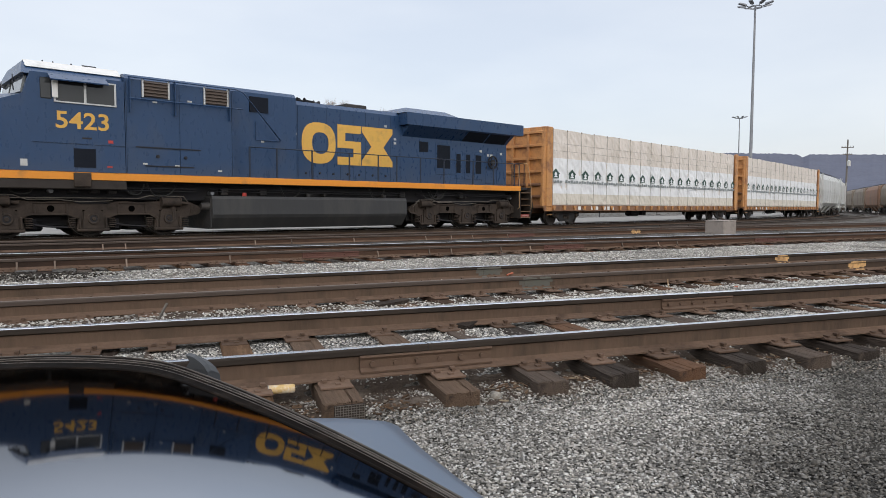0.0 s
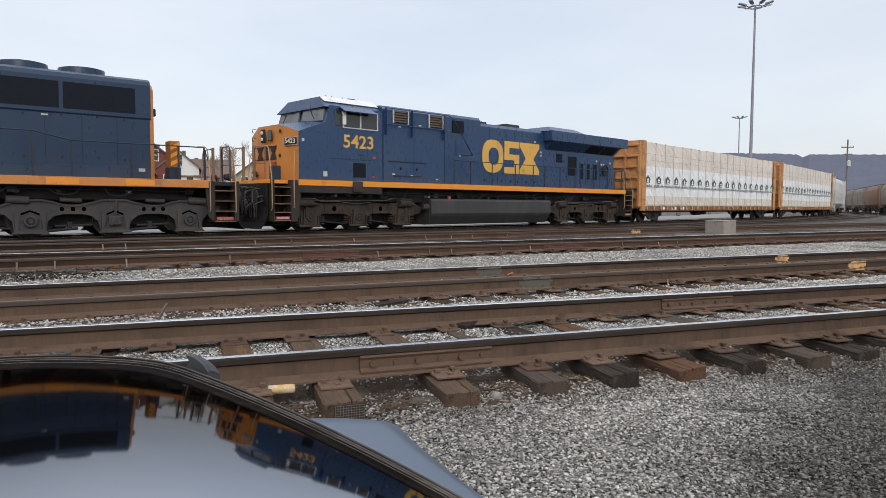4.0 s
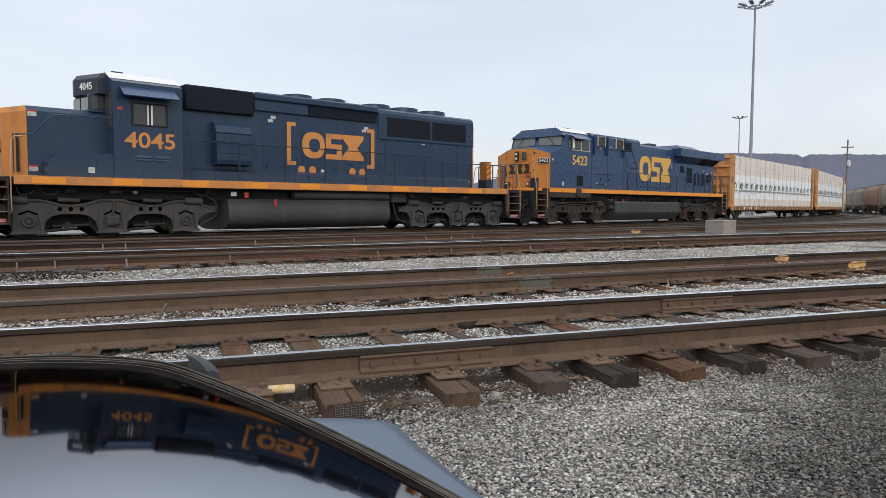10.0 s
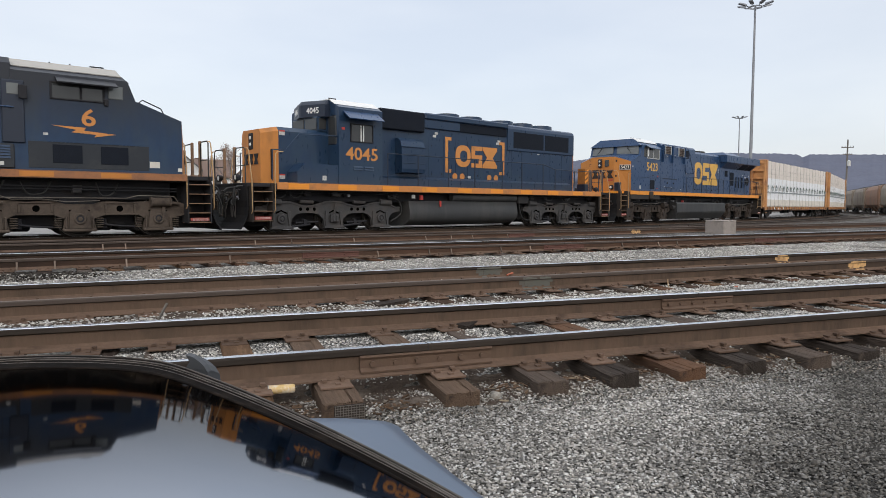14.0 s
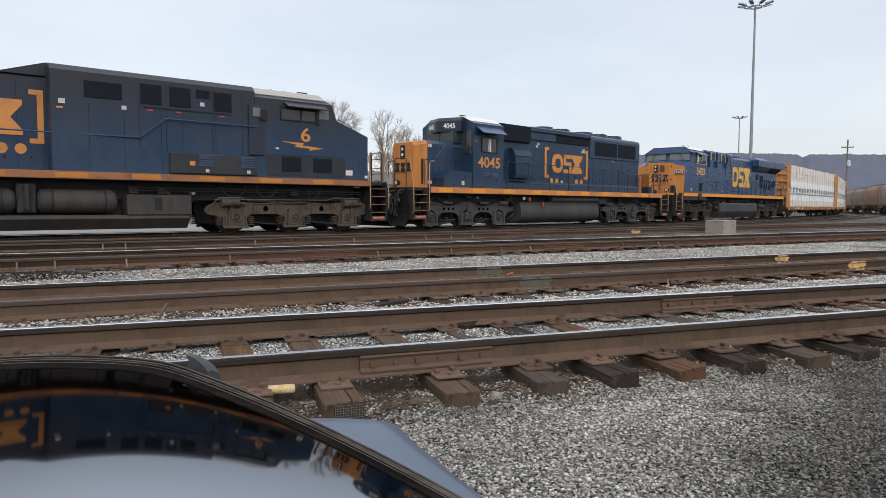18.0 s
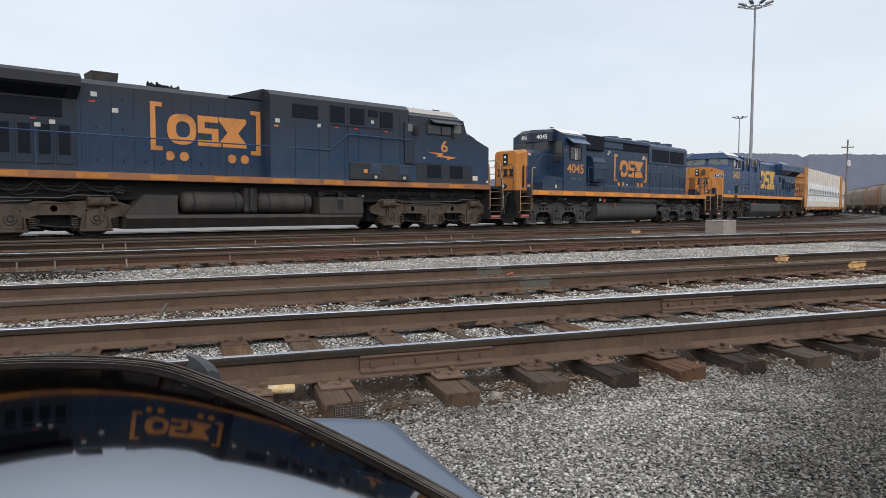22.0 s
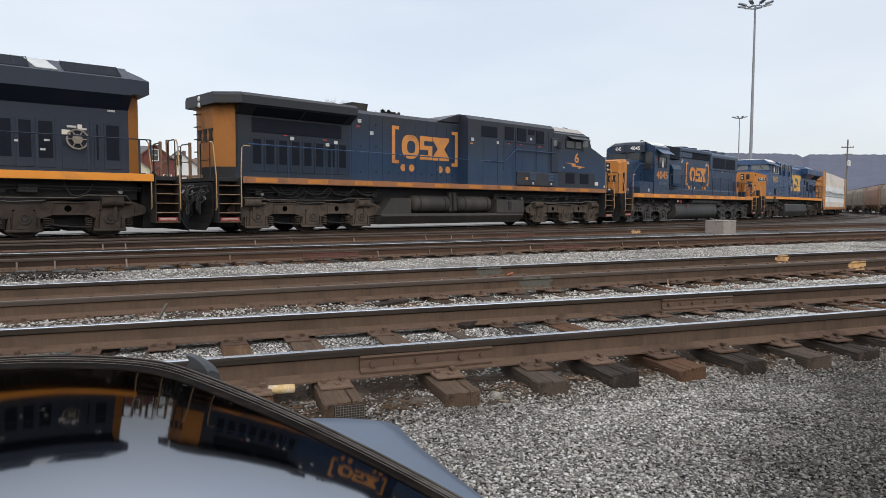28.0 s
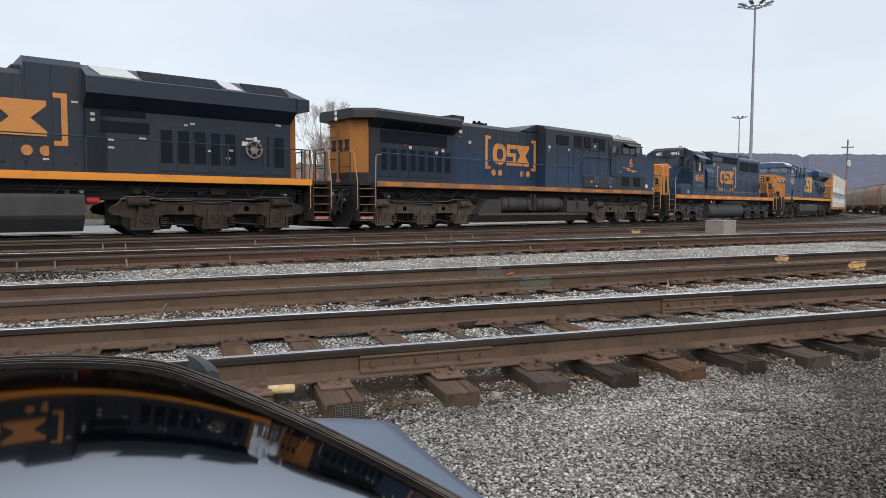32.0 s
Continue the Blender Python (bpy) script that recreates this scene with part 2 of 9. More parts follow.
def ground_mat(name="crushed_stone_ground", grain=26, lo=(0.075, 0.07, 0.065, 1), hi=(0.35, 0.336, 0.315, 1), darkened=False, patch=0.45):
    """Crushed stone with dark oily patches; grain: chips a metre."""
    m = bpy.data.materials.new(name)
    m.use_nodes = True
    n, l = m.node_tree.nodes, m.node_tree.links
    b = n["Principled BSDF"]
    tc = n.new("ShaderNodeTexCoord")
    vo = n.new("ShaderNodeTexVoronoi")
    vo.inputs["Scale"].default_value = grain
    vo2 = n.new("ShaderNodeTexVoronoi")
    vo2.inputs["Scale"].default_value = grain * 2.9
    no = n.new("ShaderNodeTexNoise")
    no.inputs["Scale"].default_value, no.inputs["Detail"].default_value = 0.45, 7
    for x in (vo, vo2, no):
        l.new(tc.outputs["Object"], x.inputs["Vector"])
    bw = n.new("ShaderNodeSeparateColor")
    l.new(vo.outputs["Color"], bw.inputs["Color"])
    r = n.new("ShaderNodeValToRGB")
    r.color_ramp.elements[0].color, r.color_ramp.elements[1].color = lo, hi
    l.new(bw.outputs["Red"], r.inputs["Fac"])
    r2 = n.new("ShaderNodeValToRGB")
    r2.color_ramp.elements[0].position, r2.color_ramp.elements[1].position = 0.36, 0.66
    r2.color_ramp.elements[0].color, r2.color_ramp.elements[1].color = (patch, patch * 0.96, patch * 0.91, 1), (1, 1, 1, 1)
    l.new(no.outputs["Fac"], r2.inputs["Fac"])
    mu = n.new("ShaderNodeMix")
    mu.data_type, mu.blend_type = "RGBA", "MULTIPLY"
    mu.inputs["Factor"].default_value = 1.0
    l.new(r.outputs["Color"], mu.inputs["A"])
    l.new(r2.outputs["Color"], mu.inputs["B"])
    l.new(dark_patch(n, l, tc, mu.outputs["Result"]) if darkened else mu.outputs["Result"], b.inputs["Base Color"])
    b.inputs["Roughness"].default_value = 0.95
    b.inputs["Specular IOR Level"].default_value = 0.06
    ad = n.new("ShaderNodeMath")
    l.new(vo.outputs["Distance"], ad.inputs[0])
    l.new(vo2.outputs["Distance"], ad.inputs[1])
    bp = n.new("ShaderNodeBump")
    bp.invert = True
    bp.inputs["Strength"].default_value, bp.inputs["Distance"].default_value = 0.9, 0.03
    l.new(ad.outputs[0], bp.inputs["Height"])
    l.new(bp.outputs["Normal"], b.inputs["Normal"])
    return m


def glass_mat(name, base, rough=0.04):
    m = bpy.data.materials.new(name)
    m.use_nodes = True
    b = m.node_tree.nodes["Principled BSDF"]
    b.inputs["Base Color"].default_value = (*base, 1)
    b.inputs["Roughness"].default_value = rough
    b.inputs["Specular IOR Level"].default_value = 0.5
    return m


BLUE = mat("blue_locomotive_paint", (0.0215, 0.053, 0.122), 0.30, vary=0.25, scale=0.7, fine=9, bump=0.04, tint=(0.046, 0.066, 0.108), wear=0.3, spec=0.4, stretch=(1, 1, 0.45), dust=0.2)
BLUE_WORN = mat("faded_blue_locomotive_paint", (0.0132, 0.0335, 0.073), 0.31, vary=0.3, scale=0.8, fine=8, bump=0.05, tint=(0.027, 0.049, 0.074), wear=0.35, spec=0.4, stretch=(1, 1, 0.4), dust=0.2)
BLUE_SOOT = mat("sooty_blue_locomotive_paint", (0.0150, 0.038, 0.084), 0.42, vary=0.4, scale=0.75, fine=7, bump=0.05, tint=(0.036, 0.058, 0.088), wear=0.34, spec=0.35, stretch=(1, 1, 0.4), soot=(3.4, 4.95), dust=0.18)
SOOT_GREY = mat("soot_covered_paint", (0.0125, 0.026, 0.050), 0.5, vary=0.45, scale=0.6, fine=7, bump=0.05, tint=(0.022, 0.026, 0.032), wear=0.42, spec=0.35, stretch=(1, 1, 0.4), soot=(3.4, 4.6), dust=0.25)
BLUE_GREY = mat("dusty_grey_blue_paint", (0.0130, 0.0215, 0.0400), 0.45, vary=0.4, scale=0.55, fine=7, bump=0.05, tint=(0.028, 0.0305, 0.036), wear=0.45, spec=0.4, stretch=(1, 1, 0.4), dust=0.12)
LOCKER_GREY = mat("grey_locker_paint", (0.0225, 0.0270, 0.0338), 0.5, vary=0.35, scale=0.8, fine=9, bump=0.05, tint=(0.045, 0.045, 0.045), wear=0.4, spec=0.35)
YELLOW = mat("yellow_paint", (0.72, 0.265, 0.024), 0.5, vary=0.14, scale=1.5, fine=14, bump=0.05, tint=(0.42, 0.18, 0.04), wear=0.15)
GOLD = mat("gold_lettering_paint", (0.66, 0.38, 0.075), 0.5, vary=0.18, scale=1.5, fine=12, bump=0.03, tint=(0.32, 0.22, 0.07), wear=0.2)
ORANGE_GRIMY = mat("grimy_orange_end_paint", (0.34, 0.135, 0.030), 0.6, vary=0.25, scale=1.2, fine=10, bump=0.05, tint=(0.17, 0.075, 0.028), wear=0.42, spec=0.25, stretch=(1, 1, 0.5))
ORANGE = mat("orange_end_paint", (0.48, 0.190, 0.042), 0.5, vary=0.16, scale=1.2, fine=10, bump=0.05, tint=(0.30, 0.125, 0.035), wear=0.32, spec=0.3, stretch=(1, 1, 0.5))
ORANGE_DULL = mat("dull_orange_paint", (0.52, 0.205, 0.052), 0.6, vary=0.22, scale=1.6, fine=12, bump=0.06, tint=(0.24, 0.115, 0.055), wear=0.3)
RUST_SILL = mat("rusty_orange_sill_paint", (0.30, 0.125, 0.05), 0.65, vary=0.3, scale=1.8, fine=14, bump=0.1, tint=(0.13, 0.07, 0.045), wear=0.4)
LOGO_ORANGE = mat("orange_lettering_paint", (0.56, 0.23, 0.055), 0.55, vary=0.2, scale=1.6, fine=12, bump=0.04, tint=(0.26, 0.12, 0.05), wear=0.3)
TRUCK_GREY = mat("dusty_brown_grey_steel", (0.056, 0.043, 0.035), 0.85, vary=0.55, scale=2.2, fine=22, bump=0.3, tint=(0.020, 0.0165, 0.0145), wear=0.5, spec=0.25)
TRUCK_DARK = mat("grimy_black_steel", (0.032, 0.031, 0.0315), 0.7, vary=0.5, scale=1.5, fine=18, bump=0.3, tint=(0.072, 0.062, 0.053), wear=0.35, spec=0.3)
TRUCK_MID = mat("oily_brown_black_steel", (0.056, 0.055, 0.056), 0.7, vary=0.55, scale=1.6, fine=18, bump=0.3, tint=(0.078, 0.067, 0.058), wear=0.42, spec=0.3)
UNDER = mat("black_underframe", (0.0250, 0.0252, 0.0290), 0.8, vary=0.4, scale=1.5, fine=15, bump=0.15, tint=(0.034, 0.030, 0.027), wear=0.3, spec=0.25)
# Paler than the frames: light caught by the pipes is put into the colour.
PIPE = mat("lit_steel_pipe", (0.13, 0.115, 0.10), 0.6, vary=0.4, scale=3, fine=20, bump=0.1, tint=(0.05, 0.042, 0.036), wear=0.45)
STEP_WELL = mat("grimy_brown_step_plate", (0.040, 0.034, 0.031), 0.8, vary=0.4, scale=2, fine=16, bump=0.15, tint=(0.022, 0.019, 0.017), wear=0.4, spec=0.25)
# Black with no sheen puts the dark inside openings into flat discs and bars.
HOLE = mat("black_opening", (0.002, 0.002, 0.002), 1.0, vary=0.1, bump=0.0, spec=0.0)
TRUCK_DUSTY = mat("pale_dusty_truck_steel", (0.092, 0.073, 0.059), 0.85, vary=0.5, scale=2.2, fine=22, bump=0.3, tint=(0.034, 0.027, 0.023), wear=0.42, spec=0.2)
TANK_DUSTY = mat("dusty_fuel_tank_paint", (0.047, 0.044, 0.042), 0.7, vary=0.4, scale=1.1, fine=12, bump=0.06, tint=(0.070, 0.060, 0.050), wear=0.4, spec=0.25, stretch=(1.6, 1, 0.35))
TANK = mat("black_fuel_tank_paint", (0.041, 0.042, 0.0435), 0.6, vary=0.35, scale=0.9, fine=12, bump=0.06, tint=(0.062, 0.060, 0.057), wear=0.38, spec=0.35, stretch=(1.6, 1, 0.35))
WHEEL = mat("wheel_steel", (0.032, 0.027, 0.024), 0.7, metal=0.2, vary=0.3, scale=3, fine=25, bump=0.1)
TREAD = mat("polished_tread_steel", (0.45, 0.44, 0.43), 0.3, metal=1.0, vary=0.1, bump=0.02)
ROOF_WHITE = mat("white_cab_roof_paint", (0.66, 0.66, 0.64), 0.6, vary=0.1, scale=1.0, bump=0.05, tint=(0.42, 0.41, 0.39), wear=0.2)
ROOF_GREY = mat("dusty_grey_cab_roof_paint", (0.36, 0.345, 0.315), 0.7, vary=0.15, scale=1.0, bump=0.05, tint=(0.22, 0.20, 0.18), wear=0.3)
DARK_GRILLE = mat("dark_grille_mesh", (0.0095, 0.0125, 0.0195), 0.75, vary=0.4, scale=3, fine=40, bump=0.4, spec=0.15)
LOUVRE = mat("brown_louvre_slats", (0.075, 0.055, 0.044), 0.7, vary=0.3, scale=4, fine=20, bump=0.2)
WHITE = mat("white_paint", (0.72, 0.72, 0.70), 0.5, vary=0.08, scale=2, bump=0.03)
RED = mat("red_paint", (0.42, 0.04, 0.03), 0.5, vary=0.15, scale=2, bump=0.03)
WINDOW = glass_mat("dark_cab_glass", (0.034, 0.036, 0.038))
WINDSHIELD = glass_mat("windshield_glass", (0.13, 0.14, 0.14))
LAMP = glass_mat("headlight_lens", (0.66, 0.66, 0.64), 0.1)
FRAME_ALU = mat("aluminium_window_frame", (0.55, 0.55, 0.54), 0.4, metal=0.6, vary=0.1, bump=0.03)
HAND_BLUE = mat("dark_navy_handrail_paint", (0.010, 0.017, 0.034), 0.45, vary=0.3, scale=5, bump=0.05)
PLOUGH = mat("black_plough_paint", (0.0130, 0.0128, 0.0140), 0.65, vary=0.5, scale=3, fine=20, bump=0.25, tint=(0.022, 0.019, 0.017), wear=0.3, spec=0.15)
GRAB = mat("tan_grab_iron_paint", (0.42, 0.27, 0.13), 0.6, vary=0.2, scale=5, bump=0.1)
RUBBER = mat("black_hose_rubber", (0.018, 0.018, 0.018), 0.6, vary=0.3, scale=6, bump=0.1)
SEAM = mat("paint_filled_seam", (0.008, 0.019, 0.040), 0.6, vary=0.3, scale=3, bump=0.0, spec=0.2)
STICKER = mat("aged_white_decal", (0.50, 0.50, 0.48), 0.5, vary=0.2, scale=9, bump=0.0, tint=(0.22, 0.21, 0.20), wear=0.3)
RED_FADED = mat("faded_red_plate", (0.30, 0.055, 0.042), 0.6, vary=0.3, scale=9, bump=0.05, tint=(0.12, 0.05, 0.04), wear=0.4)
HOSE_GREY = mat("dusty_hose_rubber", (0.075, 0.070, 0.066), 0.7, vary=0.4, scale=6, bump=0.1)
BRAKE_TAN = mat("worn_tan_brake_wheel", (0.26, 0.225, 0.175), 0.6, vary=0.3, scale=6, bump=0.1, tint=(0.10, 0.085, 0.07), wear=0.4)
STEP = mat("worn_orange_step_edge", (0.23, 0.135, 0.075), 0.7, vary=0.3, scale=5, bump=0.15, tint=(0.12, 0.09, 0.07), wear=0.4)

RAIL_SIDE = mat("brown_rusted_rail", (0.118, 0.080, 0.057), 0.85, vary=0.45, scale=2.4, fine=26, bump=0.3, tint=(0.064, 0.047, 0.035), wear=0.42, spec=0.15, stretch=(1.0, 1, 0.30), oil=(8.0, 0.5), oil_most=0.5)


def rusty_web(name, oil):
    """Red-brown rail sides, blackened by oil towards one end."""
    return mat(name, (0.092, 0.053, 0.036), 0.85, vary=0.45, scale=1.8, fine=30, bump=0.25, tint=(0.058, 0.039, 0.029), wear=0.45, spec=0.15, stretch=(0.5, 1, 1), oil=oil)


RAIL_FOOT = mat("dusty_rust_rail_foot", (0.138, 0.092, 0.066), 0.9, vary=0.5, scale=4.0, fine=40, bump=0.3, tint=(0.062, 0.042, 0.031), wear=0.42, spec=0.08, stretch=(0.8, 1, 1))
# Head sides and undersides: grease, with the shade under the head in the colour.
RAIL_GREASE_SHADE = mat("greasy_shaded_rail_edge", (0.036, 0.029, 0.024), 0.75, vary=0.4, scale=2.5, fine=30, bump=0.1, spec=0.15, tint=(0.062, 0.046, 0.036), wear=0.38, stretch=(0.3, 1, 1))
RAIL_DUSTY = mat("dusty_unused_rail_head", (0.105, 0.083, 0.067), 0.75, vary=0.4, scale=2.5, fine=30, bump=0.1, tint=(0.085, 0.062, 0.047), wear=0.4, stretch=(0.3, 1, 1))
SOIL = mat("dark_damp_soil", (0.062, 0.047, 0.037), 0.95, vary=0.65, scale=4.5, fine=44, bump=1.0, tint=(0.135, 0.112, 0.092), wear=0.36, spec=0.04)
RAIL_HEAD = mat("polished_rail_head", (0.60, 0.62, 0.65), 0.27, metal=1.0, vary=0.12, scale=2, fine=30, bump=0.03, stretch=(0.2, 1, 1))
PLATE = mat("rusted_tie_plate", (0.125, 0.083, 0.060), 0.85, vary=0.4, scale=6, fine=45, bump=0.3, tint=(0.075, 0.048, 0.035), wear=0.35, spec=0.12, random=0.3)
JOINT = mat("rust_red_joint_bar", (0.105, 0.064, 0.041), 0.8, vary=0.3, scale=4, fine=35, bump=0.25)
JOINT_RED = mat("red_primed_joint_bar", (0.105, 0.045, 0.033), 0.8, vary=0.3, scale=4, fine=35, bump=0.25)
TIE = mat("weathered_creosoted_timber", (0.078, 0.057, 0.044), 0.9, vary=0.6, scale=1.7, fine=15, bump=0.7, tint=(0.19, 0.148, 0.115), wear=0.34, spec=0.08, stretch=(6, 0.7, 6), random=0.25)


def tones_by_object(m, tones):
    """Multiplies a material's colour by one of several tones, picked for each object."""
    n, l = m.node_tree.nodes, m.node_tree.links
    b = n["Principled BSDF"]
    old = b.inputs["Base Color"].links[0].from_socket
    oi = n.new("ShaderNodeObjectInfo")
    r = n.new("ShaderNodeValToRGB")
    r.color_ramp.interpolation = "CONSTANT"
    while len(r.color_ramp.elements) < len(tones):
        r.color_ramp.elements.new(0.99)
    for i, c in enumerate(tones):
        r.color_ramp.elements[i].position, r.color_ramp.elements[i].color = i / len(tones), (*c, 1)
    l.new(oi.outputs["Random"], r.inputs["Fac"])
    mx = n.new("ShaderNodeMix")
    mx.data_type, mx.blend_type = "RGBA", "MULTIPLY"
    mx.inputs["Factor"].default_value = 1.0
    l.new(old, mx.inputs["A"])
    l.new(r.outputs["Color"], mx.inputs["B"])
    l.new(mx.outputs["Result"], b.inputs["Base Color"])


tones_by_object(TIE, [(0.75, 0.7, 0.68), (1.55, 1.25, 0.95), (0.45, 0.44, 0.45), (1.15, 0.82, 0.64), (1.0, 1.0, 1.0), (0.9, 0.95, 1.0), (0.6, 0.52, 0.48), (1.25, 1.1, 0.95)])
GROUND = ground_mat()
STONES = island_mat("grey_crushed_limestone", (0.135, 0.131, 0.124), (0.60, 0.585, 0.556), darkened=True)
STONES_PALE = island_mat("pale_ballast_stone", (0.25, 0.241, 0.225), (0.66, 0.646, 0.612))
CONCRETE = mat("weathered_concrete", (0.285, 0.25, 0.225), 0.9, vary=0.35, scale=2.5, fine=25, bump=0.4, tint=(0.19, 0.17, 0.15), wear=0.4)
GALV = mat("galvanised_steel_pole", (0.24, 0.25, 0.27), 0.6, metal=0.3, vary=0.12, scale=1, bump=0.03)
POLE_WOOD = mat("grey_weathered_pole_timber", (0.15, 0.135, 0.12), 0.9, vary=0.3, scale=1, fine=18, bump=0.4, stretch=(4, 4, 0.4))
TWIG = mat("pale_grey_brown_twigs", (0.26, 0.222, 0.205), 0.9, vary=0.2, scale=2, fine=25, bump=0.0)
BARK = mat("grey_bark", (0.20, 0.175, 0.158), 0.9, vary=0.25, scale=2, fine=25, bump=0.4, stretch=(3, 3, 0.6))
BUD = island_mat("spring_buds", (0.22, 0.15, 0.125), (0.38, 0.29, 0.25), bump=0.0)
WRAP_TAN = mat("tan_lumber_wrap", (0.73, 0.665, 0.60), 0.42, vary=0.16, scale=1.3, fine=5, bump=0.8, tint=(0.56, 0.505, 0.435), wear=0.4, stretch=(1, 1, 0.35))
WRAP_WHITE = mat("white_lumber_wrap", (0.80, 0.81, 0.82), 0.38, vary=0.12, scale=1.3, fine=5, bump=0.9, tint=(0.64, 0.65, 0.67), wear=0.3, stretch=(1, 1, 0.35))
WRAP_CREAM = mat("cream_lumber_wrap", (0.66, 0.62, 0.54), 0.5, vary=0.14, scale=1.3, fine=5, bump=0.8, tint=(0.54, 0.50, 0.43), wear=0.35)
GREEN_PRINT = mat("dark_green_print", (0.030, 0.070, 0.055), 0.6, vary=0.2, scale=3, bump=0.0)
GREY_PRINT = mat("grey_print", (0.26, 0.29, 0.29), 0.6, vary=0.2, scale=3, bump=0.0)
STRAP = mat("grey_brown_strap", (0.36, 0.335, 0.30), 0.7, vary=0.3, bump=0.05)
CAR_YELLOW = mat("faded_yellow_freight_car_paint", (0.52, 0.255, 0.092), 0.65, vary=0.28, scale=1.8, fine=12, bump=0.1, tint=(0.20, 0.092, 0.05), wear=0.42)
CAR_BROWN = mat("rusty_brown_freight_car_paint", (0.23, 0.115, 0.06), 0.75, vary=0.3, scale=1.6, fine=12, bump=0.15, tint=(0.10, 0.065, 0.05), wear=0.4)
HOP_GREY = mat("light_grey_hopper_paint", (0.50, 0.51, 0.50), 0.6, vary=0.15, scale=0.6, fine=8, bump=0.06, tint=(0.33, 0.32, 0.30), wear=0.4, stretch=(1, 1, 0.35))
HOP_TAN = mat("tan_hopper_paint", (0.225, 0.185, 0.14), 0.7, vary=0.35, scale=0.8, fine=8, bump=0.06, tint=(0.13, 0.085, 0.058), wear=0.45, stretch=(1, 1, 0.35))
HOP_RUST = mat("rust_brown_hopper_paint", (0.24, 0.125, 0.072), 0.7, vary=0.3, scale=0.6, fine=8, bump=0.06, tint=(0.15, 0.11, 0.08), wear=0.45, stretch=(1, 1, 0.35))

# ---------------------------------------------------------------- the line that the train follows
BEND_AT = (-30.0, 10.0, 45.0, 80.0, 110.0)
BEND = (0.00156, 0.00437, 0.00191, 0.00433, 0.00376)
LINE_S = np.arange(-130.0, 330.0, 0.5)
_k = np.interp(LINE_S, BEND_AT, BEND)
_k[LINE_S > 190] = 0.0
_h = np.concatenate([[0.0], np.cumsum(0.25 * (_k[1:] + _k[:-1]))])
LINE_H = _h - np.interp(0.0, LINE_S, _h)
_x = np.concatenate([[0.0], np.cumsum(0.25 * (np.cos(LINE_H[1:]) + np.cos(LINE_H[:-1])))])
_y = np.concatenate([[0.0], np.cumsum(0.25 * (np.sin(LINE_H[1:]) + np.sin(LINE_H[:-1])))])
LINE_X = _x - np.interp(0.0, LINE_S, _x)
LINE_Y = _y - np.interp(0.0, LINE_S, _y) + 21.955


def on_line(s, off=0.0):
    """Place and heading at the station s, off metres to the far side."""
    h = float(np.interp(s, LINE_S, LINE_H))
    return float(np.interp(s, LINE_S, LINE_X)) - math.sin(h) * off, float(np.interp(s, LINE_S, LINE_Y)) + math.cos(h) * off, h


# the straight yard tracks: a point on the near rail and the heading in degrees
TRACK_A = ((2.82, 3.46), -17.9)
TRACK_B = ((5.22, 6.36), -13.0)
TRACK_C = ((8.0, 12.05), -9.0)
TRACK_E = ((14.0, 17.0), -5.0)
GAUGE = 1.508


def across(track, x, y):
    """Distance of x, y from the near rail of a straight track, positive to the far side."""
    (ox, oy), a = track
    return -(x - ox) * math.sin(radians(a)) + (y - oy) * math.cos(radians(a))


def smooth(a, b, v):
    t = min(1.0, max(0.0, (v - a) / (b - a)))
    return t * t * (3 - 2 * t)


def ground_z(x, y):
    d = across(TRACK_A, x, y)
    z = -0.245 - 0.085 * smooth(-0.1, -0.62, d)
    if abs(x) < 60 and abs(y) < 40:
        z += 0.022 * (noise.noise((x * 1.1, y * 1.1, 0.3))) + 0.012 * noise.noise((x * 3.7, y * 3.7, 1.3))
    if -0.4 < d < 0.2:  # hollows between the ties under the near rail
        z -= 0.045 * smooth(-0.40, -0.12, d) * smooth(0.2, 0.02, d)
    if 0.1 < d < GAUGE:
        z += 0.026 * smooth(0.12, 0.30, d)
    if d >= GAUGE and x > 2.5:
        e = across(TRACK_B, x, y)
        z -= 0.040 * smooth(-0.80, -0.50, e) * smooth(0.30, 0.05, e) * smooth(2.5, 6.0, x)
    if d >= GAUGE:
        z += 0.026 + 0.019 * smooth(GAUGE + 0.1, GAUGE + 0.4, d) - 0.045 * smooth(-1.0, -0.4, across(TRACK_C, x, y)) + 0.036 * smooth(1.6, 2.4, across(TRACK_C, x, y))
    return z


def build_ground():
    def axis(lo, a, st, b, hi):
        mid = list(np.arange(a, b, st))
        up, s = [b], st
        while up[-1] < hi:
            s *= 1.25
            up.append(up[-1] + s)
        dn, s = [a], st
        while dn[-1] > lo:
            s *= 1.25
            dn.append(dn[-1] - s)
        return dn[:0:-1] + mid + up
    xs, ys = axis(-2600, -1.0, 0.11, 11.0, 2600), axis(-2600, 0.2, 0.11, 8.0, 2600)
    v = [(x, y, ground_z(x, y)) for y in ys for x in xs]
    n = len(xs)
    f = [(j * n + i, j * n + i + 1, (j + 1) * n + i + 1, (j + 1) * n + i) for j in range(len(ys) - 1) for i in range(n - 1)]
    b = M()
    b.add(v, f, True)
    return tagged(part("ground", b, GROUND), "grey crushed stone and packed grit of a rail yard", "ground", kind="structure")


build_ground()


